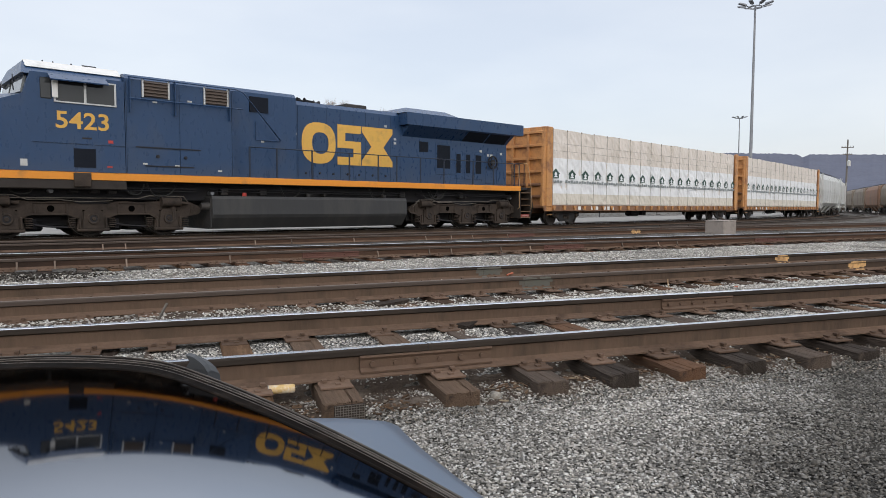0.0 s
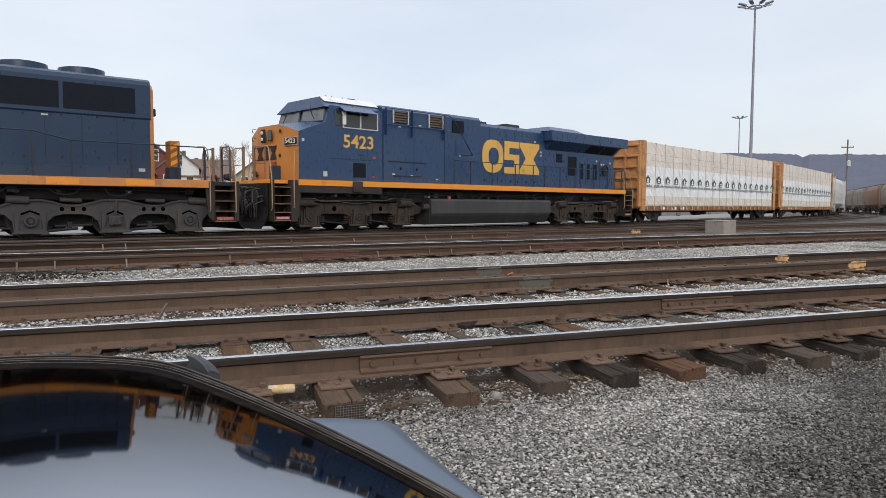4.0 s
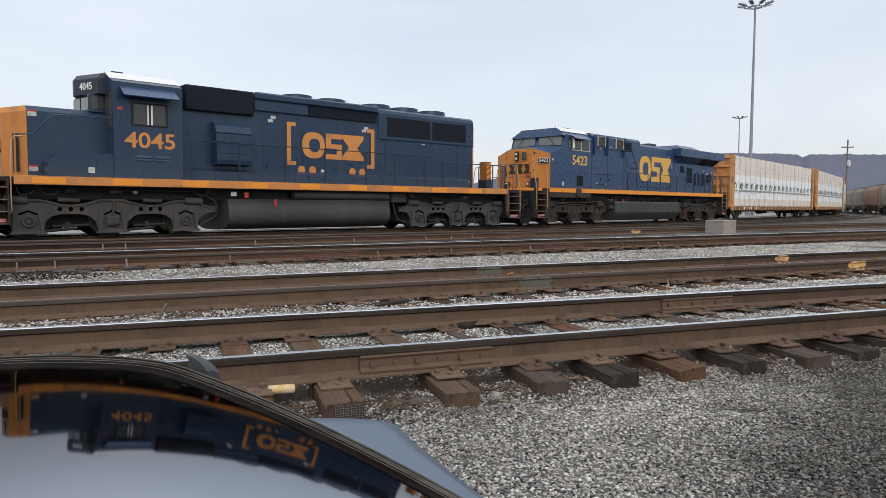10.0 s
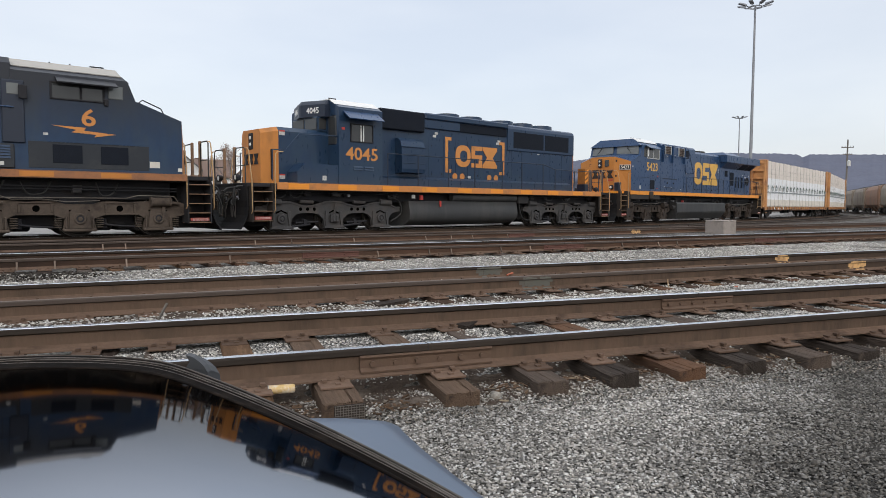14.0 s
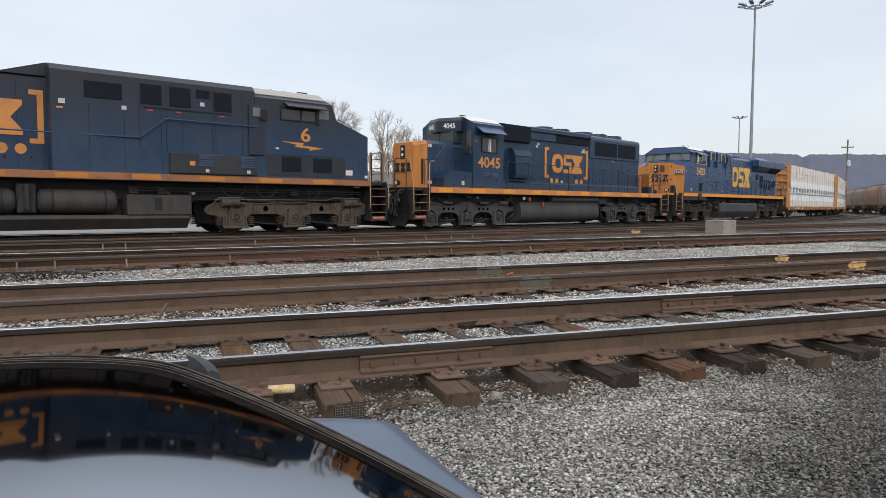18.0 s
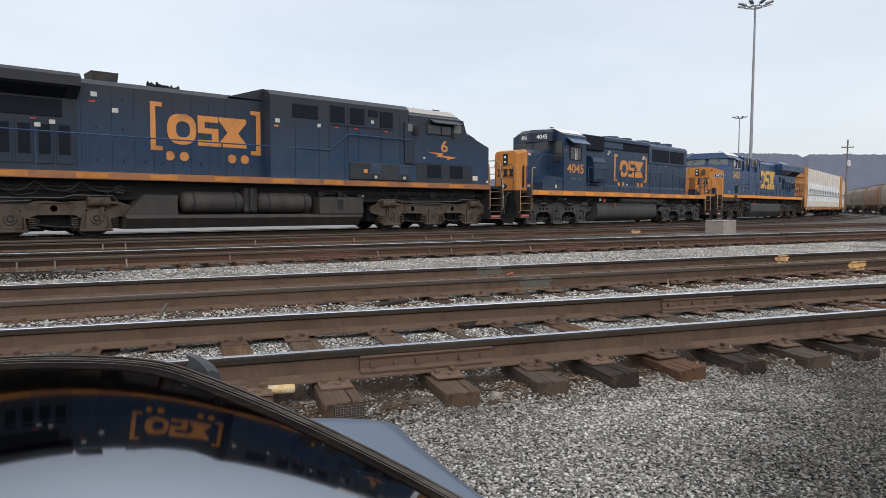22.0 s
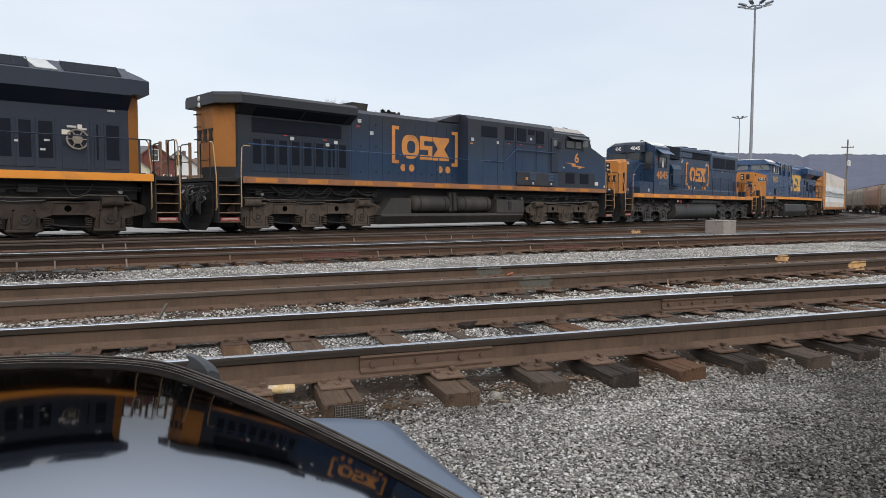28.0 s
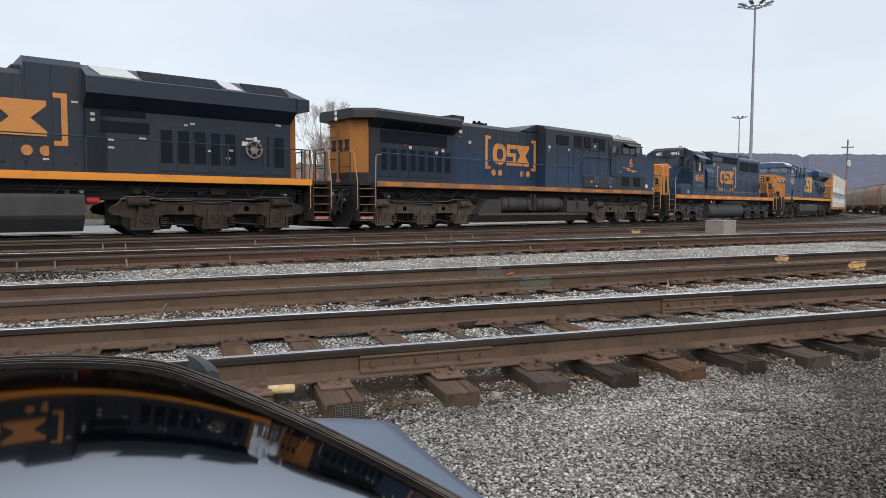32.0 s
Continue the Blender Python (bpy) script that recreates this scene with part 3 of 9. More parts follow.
def build_lot():
    """Pale gravel road behind the train's track."""
    b = M()
    st = np.arange(-60, 150, 3.0)
    v, f = [], []
    for s in st:
        for off in (6.6, 16.0):
            x, y, _ = on_line(s, off)
            v.append((x, y, -0.188))
    f = [(2 * i, 2 * i + 1, 2 * i + 3, 2 * i + 2) for i in range(len(st) - 1)]
    b.add(v, f)
    return tagged(part("gravel_road", b, mat("pale_packed_gravel", (0.27, 0.26, 0.245), 0.95, vary=0.3, spec=0.05, scale=0.35, fine=6, bump=0.2, tint=(0.17, 0.16, 0.15), wear=0.4)), "pale packed gravel road beside the far track", "road", kind="structure")


build_lot()


def build_track_bed():
    """Dark oily bed between the yard leads and the train's track."""
    b = M()
    v = []
    st = np.arange(-30, 121, 3.0)
    for s in st:
        x, y, h = on_line(s, 2.6)
        near = 14.3 - 0.158 * (x - 8.0)
        near += (max(near, y - 5.2) - near) * smooth(20.0, 27.0, x)
        for k in range(9):
            f = k / 8
            yy = y + (near - y) * f
            v.append((x, yy, ground_z(x, yy) + 0.012 + (0.01 * noise.noise((x, yy, 0)) if 0 < k < 8 else -0.02)))
    b.add(v, [(9 * i + k, 9 * i + k + 1, 9 * i + 10 + k, 9 * i + 9 + k) for i in range(len(st) - 1) for k in range(8)], True)
    tagged(part("track_bed", b, mat("dark_oily_cinders", (0.050, 0.044, 0.040), 0.95, vary=0.5, scale=0.5, fine=14, bump=0.5, tint=(0.14, 0.128, 0.115), wear=0.33, spec=0.06, stretch=(0.35, 1, 1))), "dark oily cinder track bed", "track bed", kind="structure")


build_track_bed()

# ---------------------------------------------------------------- rails, ties and ballast
RAIL_PROFILE = ((-0.076, -0.181), (0.076, -0.181), (0.076, -0.171), (0.024, -0.154), (0.009, -0.138), (0.009, -0.056),
                (0.034, -0.043), (0.0365, -0.014), (0.0345, -0.005), (0.029, 0.0), (0.002, 0.0005), (-0.029, 0.0), (-0.0345, -0.005), (-0.0365, -0.014), (-0.034, -0.043),
                (-0.009, -0.056), (-0.009, -0.138), (-0.024, -0.154), (-0.076, -0.171))


def rail_into(b, path, off=0.0, shine=True):
    """Sweeps the rail profile along path, points (x, y, heading)."""
    n = len(RAIL_PROFILE)
    worn = (8, 9, 10) if off <= 0 else (9, 10, 11) if off > 1 else (9, 10)
    v = []
    for x, y, h in path:
        v += [(x - math.sin(h) * (off + p), y + math.cos(h) * (off + p), q) for p, q in RAIL_PROFILE]
    for k in range(len(path) - 1):
        for i in range(n):
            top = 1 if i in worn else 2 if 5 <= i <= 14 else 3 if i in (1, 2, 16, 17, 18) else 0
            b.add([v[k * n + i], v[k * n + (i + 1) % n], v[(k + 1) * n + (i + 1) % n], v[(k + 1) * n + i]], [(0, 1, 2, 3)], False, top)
    b.add(v[:n], [tuple(range(n))])
    b.add(v[-n:], [tuple(range(n - 1, -1, -1))])


def tie_mesh(k):
    rng = random.Random(40 + k)
    b = M()
    secs = []
    tip = -0.455 + rng.uniform(-0.03, 0.03)
    ys = [tip, tip + 0.012, tip + 0.07, -0.3, -0.2, 0.1, 0.754, 1.4, 1.8, 2.035, 2.045]
    slump = [rng.uniform(0.0, 0.014), rng.uniform(0.0, 0.014)]
    for i, y in enumerate(ys):
        end = i in (0, len(ys) - 1)
        w = 0.112 + rng.uniform(-0.006, 0.006) - (0.012 if end else 0)
        t = -0.197 + (rng.uniform(-0.006, 0.001) if not end else -0.014)
        c = 0.012 if y > -0.2 else 0.018
        q = min(1.0, max(0.0, (-0.2 - y) / 0.25))
        tilt = rng.uniform(-0.02, 0.02) if end else 0.0
        split = 0.016 * q if k % 2 else 0.004 * q
        r0, r1 = slump[0] * q, slump[1] * q
        secs.append([(-w, y, -0.38), (w, y, -0.38), (w, y + tilt, t - c - r0), (w - c, y + tilt, t - r0), (0.30 * w, y, t - 0.4 * r0 - rng.uniform(0.0, 0.007)), (0.14 * w, y, t - split - 0.004), (0.02 * w, y, t - rng.uniform(0.0, 0.006)), (-0.45 * w, y - tilt, t - 0.4 * r1 - rng.uniform(0, 0.006)), (-w + c, y - tilt, t - r1), (-w, y - tilt, t - c - r1)])
    b.loft(secs)
    return b.mesh("tie", [TIE])


def plate_mesh():
    b = M()
    b.box(-0.098, 0.098, -0.205, 0.205, -0.199, -0.184, 0.003)
    for y in (-1, 1):
        b.prism([(y * 0.079, -0.185), (y * 0.105, -0.185), (y * 0.095, -0.176), (y * 0.079, -0.174)], -0.098, 0.098, "x")
    for x, y, up in ((-0.058, -0.092, 0.0), (0.050, -0.092, 0.012), (-0.050, 0.092, 0.004), (0.058, 0.092, 0.0), (0.015, -0.152, -0.012)):
        b.box(x - 0.010, x + 0.010, y - 0.010, y + 0.010, -0.19, -0.170 + up)
        b.box(x - 0.016, x + 0.016, y * 0.94 - 0.020, y * 0.94 + 0.020, -0.175 + up, -0.162 + up)
    return b.mesh("tie_plate", [PLATE])


TIE_MESHES = [tie_mesh(k) for k in range(5)]


def worn_tie_mesh(k, material):
    """Near tie: grooved along the grain, with split, broken ends and rounded arrises."""
    rng = random.Random(140 + k)
    tip = -0.462 + rng.uniform(-0.025, 0.025)
    ys = [tip, tip + 0.010, tip + 0.03, tip + 0.07, -0.33, -0.27, -0.21, -0.1, 0.2, 0.754, 1.35, 1.9, 2.035, 2.045]
    us = [-1.0, -0.86, -0.72, -0.55, -0.50, -0.45, -0.30, -0.12, -0.05, 0.02, 0.2, 0.36, 0.42, 0.48, 0.65, 0.82, 1.0]
    groove = [0.0] + [rng.uniform(0.0, 0.0025) for _ in us[1:-1]] + [0.0]
    for c, deep in zip(rng.sample((4, 8, 12), 2), (0.026, 0.008)):
        groove[c] = deep
    sag, lean = rng.uniform(0.0, 0.006), rng.uniform(-0.007, 0.007)
    secs = []
    for i, y in enumerate(ys):
        end = i in (0, len(ys) - 1)
        w = 0.114 - (0.010 if end else 0.003 if i == 1 else 0) + rng.uniform(-0.003, 0.003)
        q = min(1.0, max(0.0, (-0.16 - y) / 0.2))
        jag = rng.uniform(-0.006, 0.006) if end else 0.0
        row = []
        for u, g in zip(us, groove):
            edge = 0.005 * max(0.0, abs(u) - 0.8) / 0.2 * (0.5 + q)
            wob = 0.007 * noise.noise((u * 3.1, y * 7.0, k * 3.7)) * (0.3 + q)
            row.append((u * w, y + (jag + 0.012 * noise.noise((u * 4, k, 1.0)) if end else 0.0), -0.1985 - g * (0.25 + 0.75 * q) - edge - sag * q - lean * u * q + min(0.0, wob) - (0.004 if end else 0.0)))
        secs.append([(-w, y, -0.38)] + row + [(w, y, -0.38)])
    b = M()
    b.loft(secs)
    return b.mesh("tie", [material])


def timber(name, base, tint, wear):
    return mat(name, base, 0.9, vary=0.6, scale=2.0, fine=17, bump=0.8, tint=tint, wear=wear, spec=0.08, stretch=(7, 0.7, 7))


TIE_BROWN = timber("brown_weathered_timber", (0.125, 0.085, 0.060), (0.055, 0.040, 0.030), 0.4)
TIE_GREY = timber("grey_brown_split_timber", (0.098, 0.075, 0.060), (0.042, 0.034, 0.029), 0.4)
TIE_BLACK = timber("black_creosoted_timber", (0.042, 0.034, 0.029), (0.085, 0.068, 0.056), 0.25)
TIE_RUST = timber("rust_stained_timber", (0.125, 0.070, 0.043), (0.060, 0.040, 0.030), 0.36)
NEAR_TONES = (TIE_BROWN, TIE_BROWN, TIE_GREY, TIE_BLACK, TIE_RUST, TIE_BLACK, TIE_GREY, TIE_BLACK, TIE_GREY)
PLATE_MESH = plate_mesh()


def joint_bar(parent, x0, x1, side, material, y=0.0):
    """Splice bar with bolts on a rail's web; side -1 is the near face."""
    b = M()
    prof = [(0.010, -0.150), (0.052, -0.158), (0.054, -0.146), (0.034, -0.126), (0.034, -0.076), (0.048, -0.058), (0.046, -0.050), (0.014, -0.046)]
    b.prism([(y + side * p, q) for p, q in prof], x0, x1, "x")
    bar = part("joint_bar", b, material, parent, "rusty bolted splice bar")
    n = 6
    for i in range(n):
        x = x0 + (x1 - x0) * (i + 0.5) / n
        c = M()
        big = 0.019 if i % 2 == 0 else 0.013
        c.cyl((x, y + side * 0.030, -0.101), (x, y + side * (0.062 if i % 2 == 0 else 0.048), -0.101), big, n=6, smooth=False)
        part("bolt", c, material, bar)
    gap = M()
    xm = (x0 + x1) / 2
    gap.box(xm - 0.003, xm + 0.003, y - 0.038, y + 0.038, -0.04, 0.0015)
    part("rail_gap", gap, UNDER, bar)
    return bar


# Rust darkened for the shade under rail heads; also the far tracks' dark sides.
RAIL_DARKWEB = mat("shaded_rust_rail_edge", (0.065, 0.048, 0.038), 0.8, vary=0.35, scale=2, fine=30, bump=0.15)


def soil_strip(track, d0, d1, s0, s1, seed, material=None):
    """Uneven strip of dark soil beside and between the rails of a straight track."""
    (ox, oy), a = track
    c, s = math.cos(radians(a)), math.sin(radians(a))
    b = M()
    us = np.arange(s0, s1, 0.12)
    n = 22
    v = []
    for u in us:
        e0 = d0 + 0.16 * noise.noise((u * 1.3, seed, 0.0)) + 0.08 * noise.noise((u * 4.1, seed, 0.5))
        for k in range(n + 1):
            d = e0 + (d1 - e0) * k / n
            x, y = ox + c * u - s * d, oy + s * u + c * d
            lift = 0.011 * smooth(0, 3, k) * smooth(n, n - 2, k) - 0.004 + 0.012 * noise.noise((x * 6, y * 6, seed)) + 0.006 * noise.noise((x * 21, y * 21, seed))
            v.append((x, y, ground_z(x, y) + lift))
    k = n + 1
    b.add(v, [(i * k + j, (i + 1) * k + j, (i + 1) * k + j + 1, i * k + j + 1) for i in range(len(us) - 1) for j in range(n)], True)
    tagged(part("soil_bed", b, material or SOIL), "dark damp soil between the timber ties", "soil", kind="structure")


# Chips this dark paint the shade in the gaps between the loose stones.
FINES_SHADED = ground_mat("gap_shaded_stone_chips", 62, (0.026, 0.025, 0.023, 1), (0.34, 0.332, 0.315, 1), True, 0.8)
FINES_PALE = ground_mat("grey_stone_chips", 44, (0.095, 0.088, 0.078, 1), (0.50, 0.48, 0.445, 1), patch=0.7)
OIL = mat("oil_soaked_cinders", (0.026, 0.023, 0.021), 0.8, vary=0.5, scale=2.5, fine=34, bump=0.8, tint=(0.075, 0.062, 0.052), wear=0.3, spec=0.06)


def seen(x, y):
    """The stretch of yard with loose stones on it; its border is ragged."""
    return y > 0.29 * x - 0.35 * abs(noise.noise((x * 1.3, y * 1.3, 6.0))) and x > 0.06 * y - 0.35 * abs(noise.noise((x * 1.3, y * 1.3, 8.0)))


def fines_bed(label, material, x0, x1, y0, y1, keep, step=0.16):
    """Sheet of stone dust under the loose stones, wherever keep allows."""
    xs, ys = np.arange(x0, x1, step), np.arange(y0, y1, step)
    b = M()
    v = [(x, y, ground_z(x, y) + 0.0035) for y in ys for x in xs]
    n = len(xs)
    b.add(v, [(j * n + i, j * n + i + 1, (j + 1) * n + i + 1, (j + 1) * n + i) for j in range(len(ys) - 1) for i in range(n - 1) if keep(xs[i] + step / 2, ys[j] + step / 2)], True)
    tagged(part("stone_dust", b, material), label, "ground", kind="structure")


fines_bed("stone dust beneath the loose gravel, darkened as shade of the gaps", FINES_SHADED, 0.0, 9.4, 0.2, 6.4, lambda x, y: y > 0.305 * x and x > 0.085 * y and x * x + y * y > 2.7 and (across(TRACK_A, x, y) < -0.42 or 0.36 < across(TRACK_A, x, y) < 1.5), 0.08)
fines_bed("grey stone dust beneath the pale ballast", FINES_PALE, 0.2, 24.0, 1.6, 14.0, lambda x, y: across(TRACK_A, x, y) > 1.5 and across(TRACK_C, x, y) < -0.95 and not -0.5 < across(TRACK_B, x, y) < 0.15 and y > 0.28 * x - 0.5, 0.2)
soil_strip(TRACK_A, -0.50, 0.34, -5.0, 10.5, 2.0)
soil_strip(TRACK_C, -0.85, 0.06, -8.0, 9.0, 8.0, OIL)
soil_strip(TRACK_B, -0.42, 0.06, -6.0, 18.0, 5.0)


def straight_track(name, track, s0, s1, first, label, plates=True, shiny=(True, True), web=RAIL_SIDE, spots=()):
    (ox, oy), a = track
    t = thing(name, label, "railway track", pose(ox, oy, 0, 0, 0, a), kind="structure")
    for off in (0.0, GAUGE):
        b = M()
        rail_into(b, [(s0, 0, 0), (s1, 0, 0)], off, shiny[0 if off == 0 else 1])
        part("rail", b, [web, RAIL_HEAD, RAIL_GREASE_SHADE, RAIL_FOOT] if shiny[0 if off == 0 else 1] else [web, RAIL_DUSTY, RAIL_DARKWEB, RAIL_FOOT], t)
    rng = random.Random(int(ox * 100))
    where, s = [], first
    while s > s0 + 0.5:
        s -= 0.55
    while s < s1:
        if not spots or s < spots[0] - 0.3 or s > spots[-1] + 0.3:
            where.append(s)
        s += 0.53 + rng.uniform(-0.02, 0.03)
    for s in where + list(spots):
        m = pose(s + (0 if s in spots else rng.uniform(-0.03, 0.03)), 0 if s in spots else rng.uniform(-0.06, 0.06), rng.uniform(-0.014, 0.0), rng.uniform(-0.5, 0.5), rng.uniform(-2.6, 2.6), rng.uniform(-3.0, 3.0))
        k = rng.randrange(5)
        if s in spots:
            part("tie", worn_tie_mesh(spots.index(s), NEAR_TONES[spots.index(s)]), TIE, t, at=m)
        else:
            part("tie", TIE_MESHES[k], TIE, t, at=m)
        if plates:
            for off in (0.0, GAUGE):
                part("tie_plate", PLATE_MESH, PLATE, t, at=pose(s + rng.uniform(-0.02, 0.02), off, 0.0, 0, 0, rng.uniform(-1.5, 1.5)))
    return t


GRID_STEEL = mat("dull_punched_steel", (0.135, 0.120, 0.105), 0.8, metal=0.1, vary=0.3, scale=8, bump=0.1)
track_near = straight_track("track_1", TRACK_A, -6.0, 11.0, 0.0, "rusty brown rails with polished heads on weathered timber ties", spots=(-0.741, -0.028, 0.596, 1.116, 1.647, 2.229, 2.837, 3.39, 3.949))
_b = M()
_g = M()
_g.box(-0.088, 0.088, -0.004, 0.004, -0.303, -0.212)
part("end_board", _g, TIE_BLACK, track_near, at=pose(-0.741, -0.474, -0.004))
for _k in range(12):
    _b.box(-0.085 + _k * 0.0151, -0.0817 + _k * 0.0151, -0.010, -0.004, -0.30, -0.215)
for _k in range(7):
    _b.box(-0.085, 0.085, -0.010, -0.004, -0.300 + _k * 0.0138, -0.2967 + _k * 0.0138)
part("end_plate", _b, GRID_STEEL, track_near, "steel grid plate nailed on a tie end", at=pose(-0.741, -0.470, -0.004))
joint_bar(track_near, -0.57, 0.33, -1, JOINT)
joint_bar(track_near, 2.95, 3.86, -1, JOINT, GAUGE)
track_second = straight_track("track_2", TRACK_B, -8.0, 22.0, 0.1, "rusty brown rails with yellow clearance marks on timber ties", shiny=(False, True))
track_third = straight_track("track_3", TRACK_C, -11.0, 34.0, 0.2, "rust-red braced rails on dark timber ties", shiny=(False, True), web=rusty_web("oil_stained_rail", (-7.5, -3.5)))
for x0, x1 in ((-1.62, -0.42), (4.42, 5.68), (12.42, 13.85)):
    joint_bar(track_third, x0, x1, -1, JOINT_RED)


def paint_mark(parent, x0, x1, y, material, label):
    """Paint on the near face of a rail, hugging its profile."""
    b = M()
    rng = random.Random(int(x0 * 100))
    n = max(6, int((x1 - x0) / 0.04))
    wide = (x1 - x0) / n
    for k in range(n):
        edge_ = 1.0 if k in (0, n - 1) else 0.0
        a, e = x0 + k * wide, x0 + (k + 1) * wide - (0.004 if rng.random() < 0.25 else 0.0)
        b.box(a, e, y - 0.0125, y - 0.0085, -0.142 + rng.uniform(-0.012, 0.02) + 0.03 * edge_, -0.050)
        if rng.random() < 0.86 - 0.5 * edge_:
            b.box(a, e, y - 0.0385, y - 0.0355, -0.043, -0.012 - rng.uniform(0.0, 0.012))
        if rng.random() < 0.4 and not edge_:
            b.prism([(y - 0.024, -0.1535), (y - 0.026, -0.150), (y - 0.062, -0.163), (y - 0.060, -0.1665)], a, e, "x")
    part("paint_mark", b, material, parent, label)


MARK_YELLOW = mat("yellow_clearance_paint", (0.68, 0.41, 0.17), 0.7, vary=0.3, scale=11, bump=0.1, tint=(0.15, 0.085, 0.05), wear=0.5)
MARK_GREEN = mat("pale_green_paint", (0.098, 0.098, 0.082), 0.7, vary=0.3, scale=6, bump=0.1, tint=(0.10, 0.085, 0.07), wear=0.4)
paint_mark(track_second, 7.685, 8.08, GAUGE, MARK_YELLOW, "chipped yellow clearance paint")
paint_mark(track_second, 7.56, 8.035, 0.0, MARK_YELLOW, "chipped yellow clearance paint")
paint_mark(track_second, 1.24, 1.69, GAUGE, MARK_GREEN, "pale green sprayed paint")
paint_mark(track_second, 1.03, 1.54, 0.0, MARK_GREEN, "pale green sprayed paint")


BRACE = mat("worn_rail_brace", (0.17, 0.125, 0.095), 0.8, vary=0.35, scale=5, bump=0.1, random=0.5)


def rail_brace(parent, x, y):
    b = M()
    b.prism([(y - 0.10, -0.185), (y - 0.085, -0.185), (y - 0.030, -0.05), (y - 0.012, -0.05), (y - 0.012, -0.08), (y - 0.05, -0.17)], x - 0.013, x + 0.013, "x")
    part("rail_brace", b, BRACE, parent, "pale worn rail brace")


for x in (-6.43, -5.89, -4.8, -3.03, 0.01, 1.24, 1.8, 3.15, 4.0, 6.99, 8.32, 9.05):
    rail_brace(track_third, x, 0.0)
track_fourth = straight_track("track_4", TRACK_E, -16.0, 48.0, 0.0, "rusty rails of a yard lead with pale braces", plates=False, shiny=(False, False), web=rusty_web("oil_stained_lead", (-11.0, -3.0)))
for x in (-10.01, -9.51, -6.3, -5.27, -3.35, -0.85, 0.12, 0.97, 2.46):
    rail_brace(track_fourth, x, 0.0)
joint_bar(track_fourth, 2.53, 3.68, -1, JOINT_RED)
paint_mark(track_fourth, 8.74, 9.28, 0.0, MARK_YELLOW, "chipped yellow clearance paint")


def curved_track(name, off, s0, s1, label, place=on_line):
    t = thing(name, label, "railway track", kind="structure")
    path = [place(s, off) for s in np.arange(s0, s1, 4.0)]
    for o in (-GAUGE / 2, GAUGE / 2):
        b = M()
        rail_into(b, path, o, off == 0.0)
        part("rail", b, [RAIL_SIDE, RAIL_HEAD, RAIL_GREASE_SHADE, RAIL_FOOT] if off == 0.0 else [RAIL_DARKWEB, RAIL_DUSTY, RAIL_GREASE_SHADE, RAIL_DARKWEB], t)
    b = M()
    rng = random.Random(9)
    for s in np.arange(s0, s1, 0.54):
        x, y, h = place(s + rng.uniform(-0.03, 0.03), off)
        c, d = math.cos(h), math.sin(h)
        q = [(x + c * u - d * w, y + d * u + c * w) for u, w in ((-0.11, -1.3), (0.11, -1.3), (0.11, 1.3), (-0.11, 1.3))]
        b.prism(q, -0.37, (-0.188 if off == 0.0 else -0.206) + rng.uniform(-0.014, 0.0), "z")
    tagged(part("tie_row", b, TIE, t), kind="stuff")
    return t


curved_track("track_5", 0.0, -80, 200, "polished rails under the moving train on timber ties")
curved_track("track_6", -4.5, 30, 190, "dark yard rails curving away")


def siding(s, off=0.0):
    """The straight siding of the parked cars."""
    return 119.8 + 0.8973 * s, 39.1 + 0.4415 * s, math.atan2(0.4415, 0.8973)


curved_track("track_7", 0.0, -40, 95, "dark yard rails under parked hopper cars", siding)


def stones(name, label, regions, material, seed, lift=0.0):
    """Broken stones scattered over the ground; regions: (count, test box, smallest, largest, keep(x, y))."""
    rng = np.random.default_rng(seed)
    base = np.array([(1, 0, 0), (-1, 0, 0), (0, 1, 0), (0, -1, 0), (0.2, 0.1, 1), (-0.1, 0.2, -1)])
    tri = np.array([(0, 2, 4), (2, 1, 4), (1, 3, 4), (3, 0, 4), (2, 0, 5), (1, 2, 5), (3, 1, 5), (0, 3, 5)])
    V, Fc, o = [], [], 0
    for count, (x0, x1, y0, y1), small, large, keep in regions:
        pts = rng.uniform((x0, y0), (x1, y1), (count, 2))
        for x, y in pts:
            if not keep(x, y):
                continue
            r = small * (large / small) ** (rng.random() ** 1.6) / 2
            q = (base * rng.uniform(0.7, 1.3, (6, 3)) + rng.uniform(-0.34, 0.34, (6, 3))) * (r * rng.uniform(0.9, 1.5), r * rng.uniform(0.75, 1.2), r * rng.uniform(0.42, 0.80))
            t, u = rng.uniform(0, 6.283), rng.uniform(-0.7, 0.7)
            ct, st, cu, su = math.cos(t), math.sin(t), math.cos(u), math.sin(u)
            q = q @ np.array(((ct, st, 0), (-st, ct, 0), (0, 0, 1))) @ np.array(((1, 0, 0), (0, cu, su), (0, -su, cu)))
            V.append(q + (x, y, ground_z(x, y) + lift + r * rng.uniform(-0.1, 0.75)))
            Fc.append(tri + o)
            o += 6
    me = bpy.data.meshes.new(name)
    V, Fc = np.concatenate(V), np.concatenate(Fc)
    me.vertices.add(len(V))
    me.vertices.foreach_set("co", V.ravel())
    me.loops.add(Fc.size)
    me.loops.foreach_set("vertex_index", Fc.ravel())
    me.polygons.add(len(Fc))
    me.polygons.foreach_set("loop_start", np.arange(0, Fc.size, 3))
    me.materials.append(material)
    me.update(calc_edges=True)
    me.validate()
    return tagged(part(name, me, material), label, "gravel", kind="stuff")


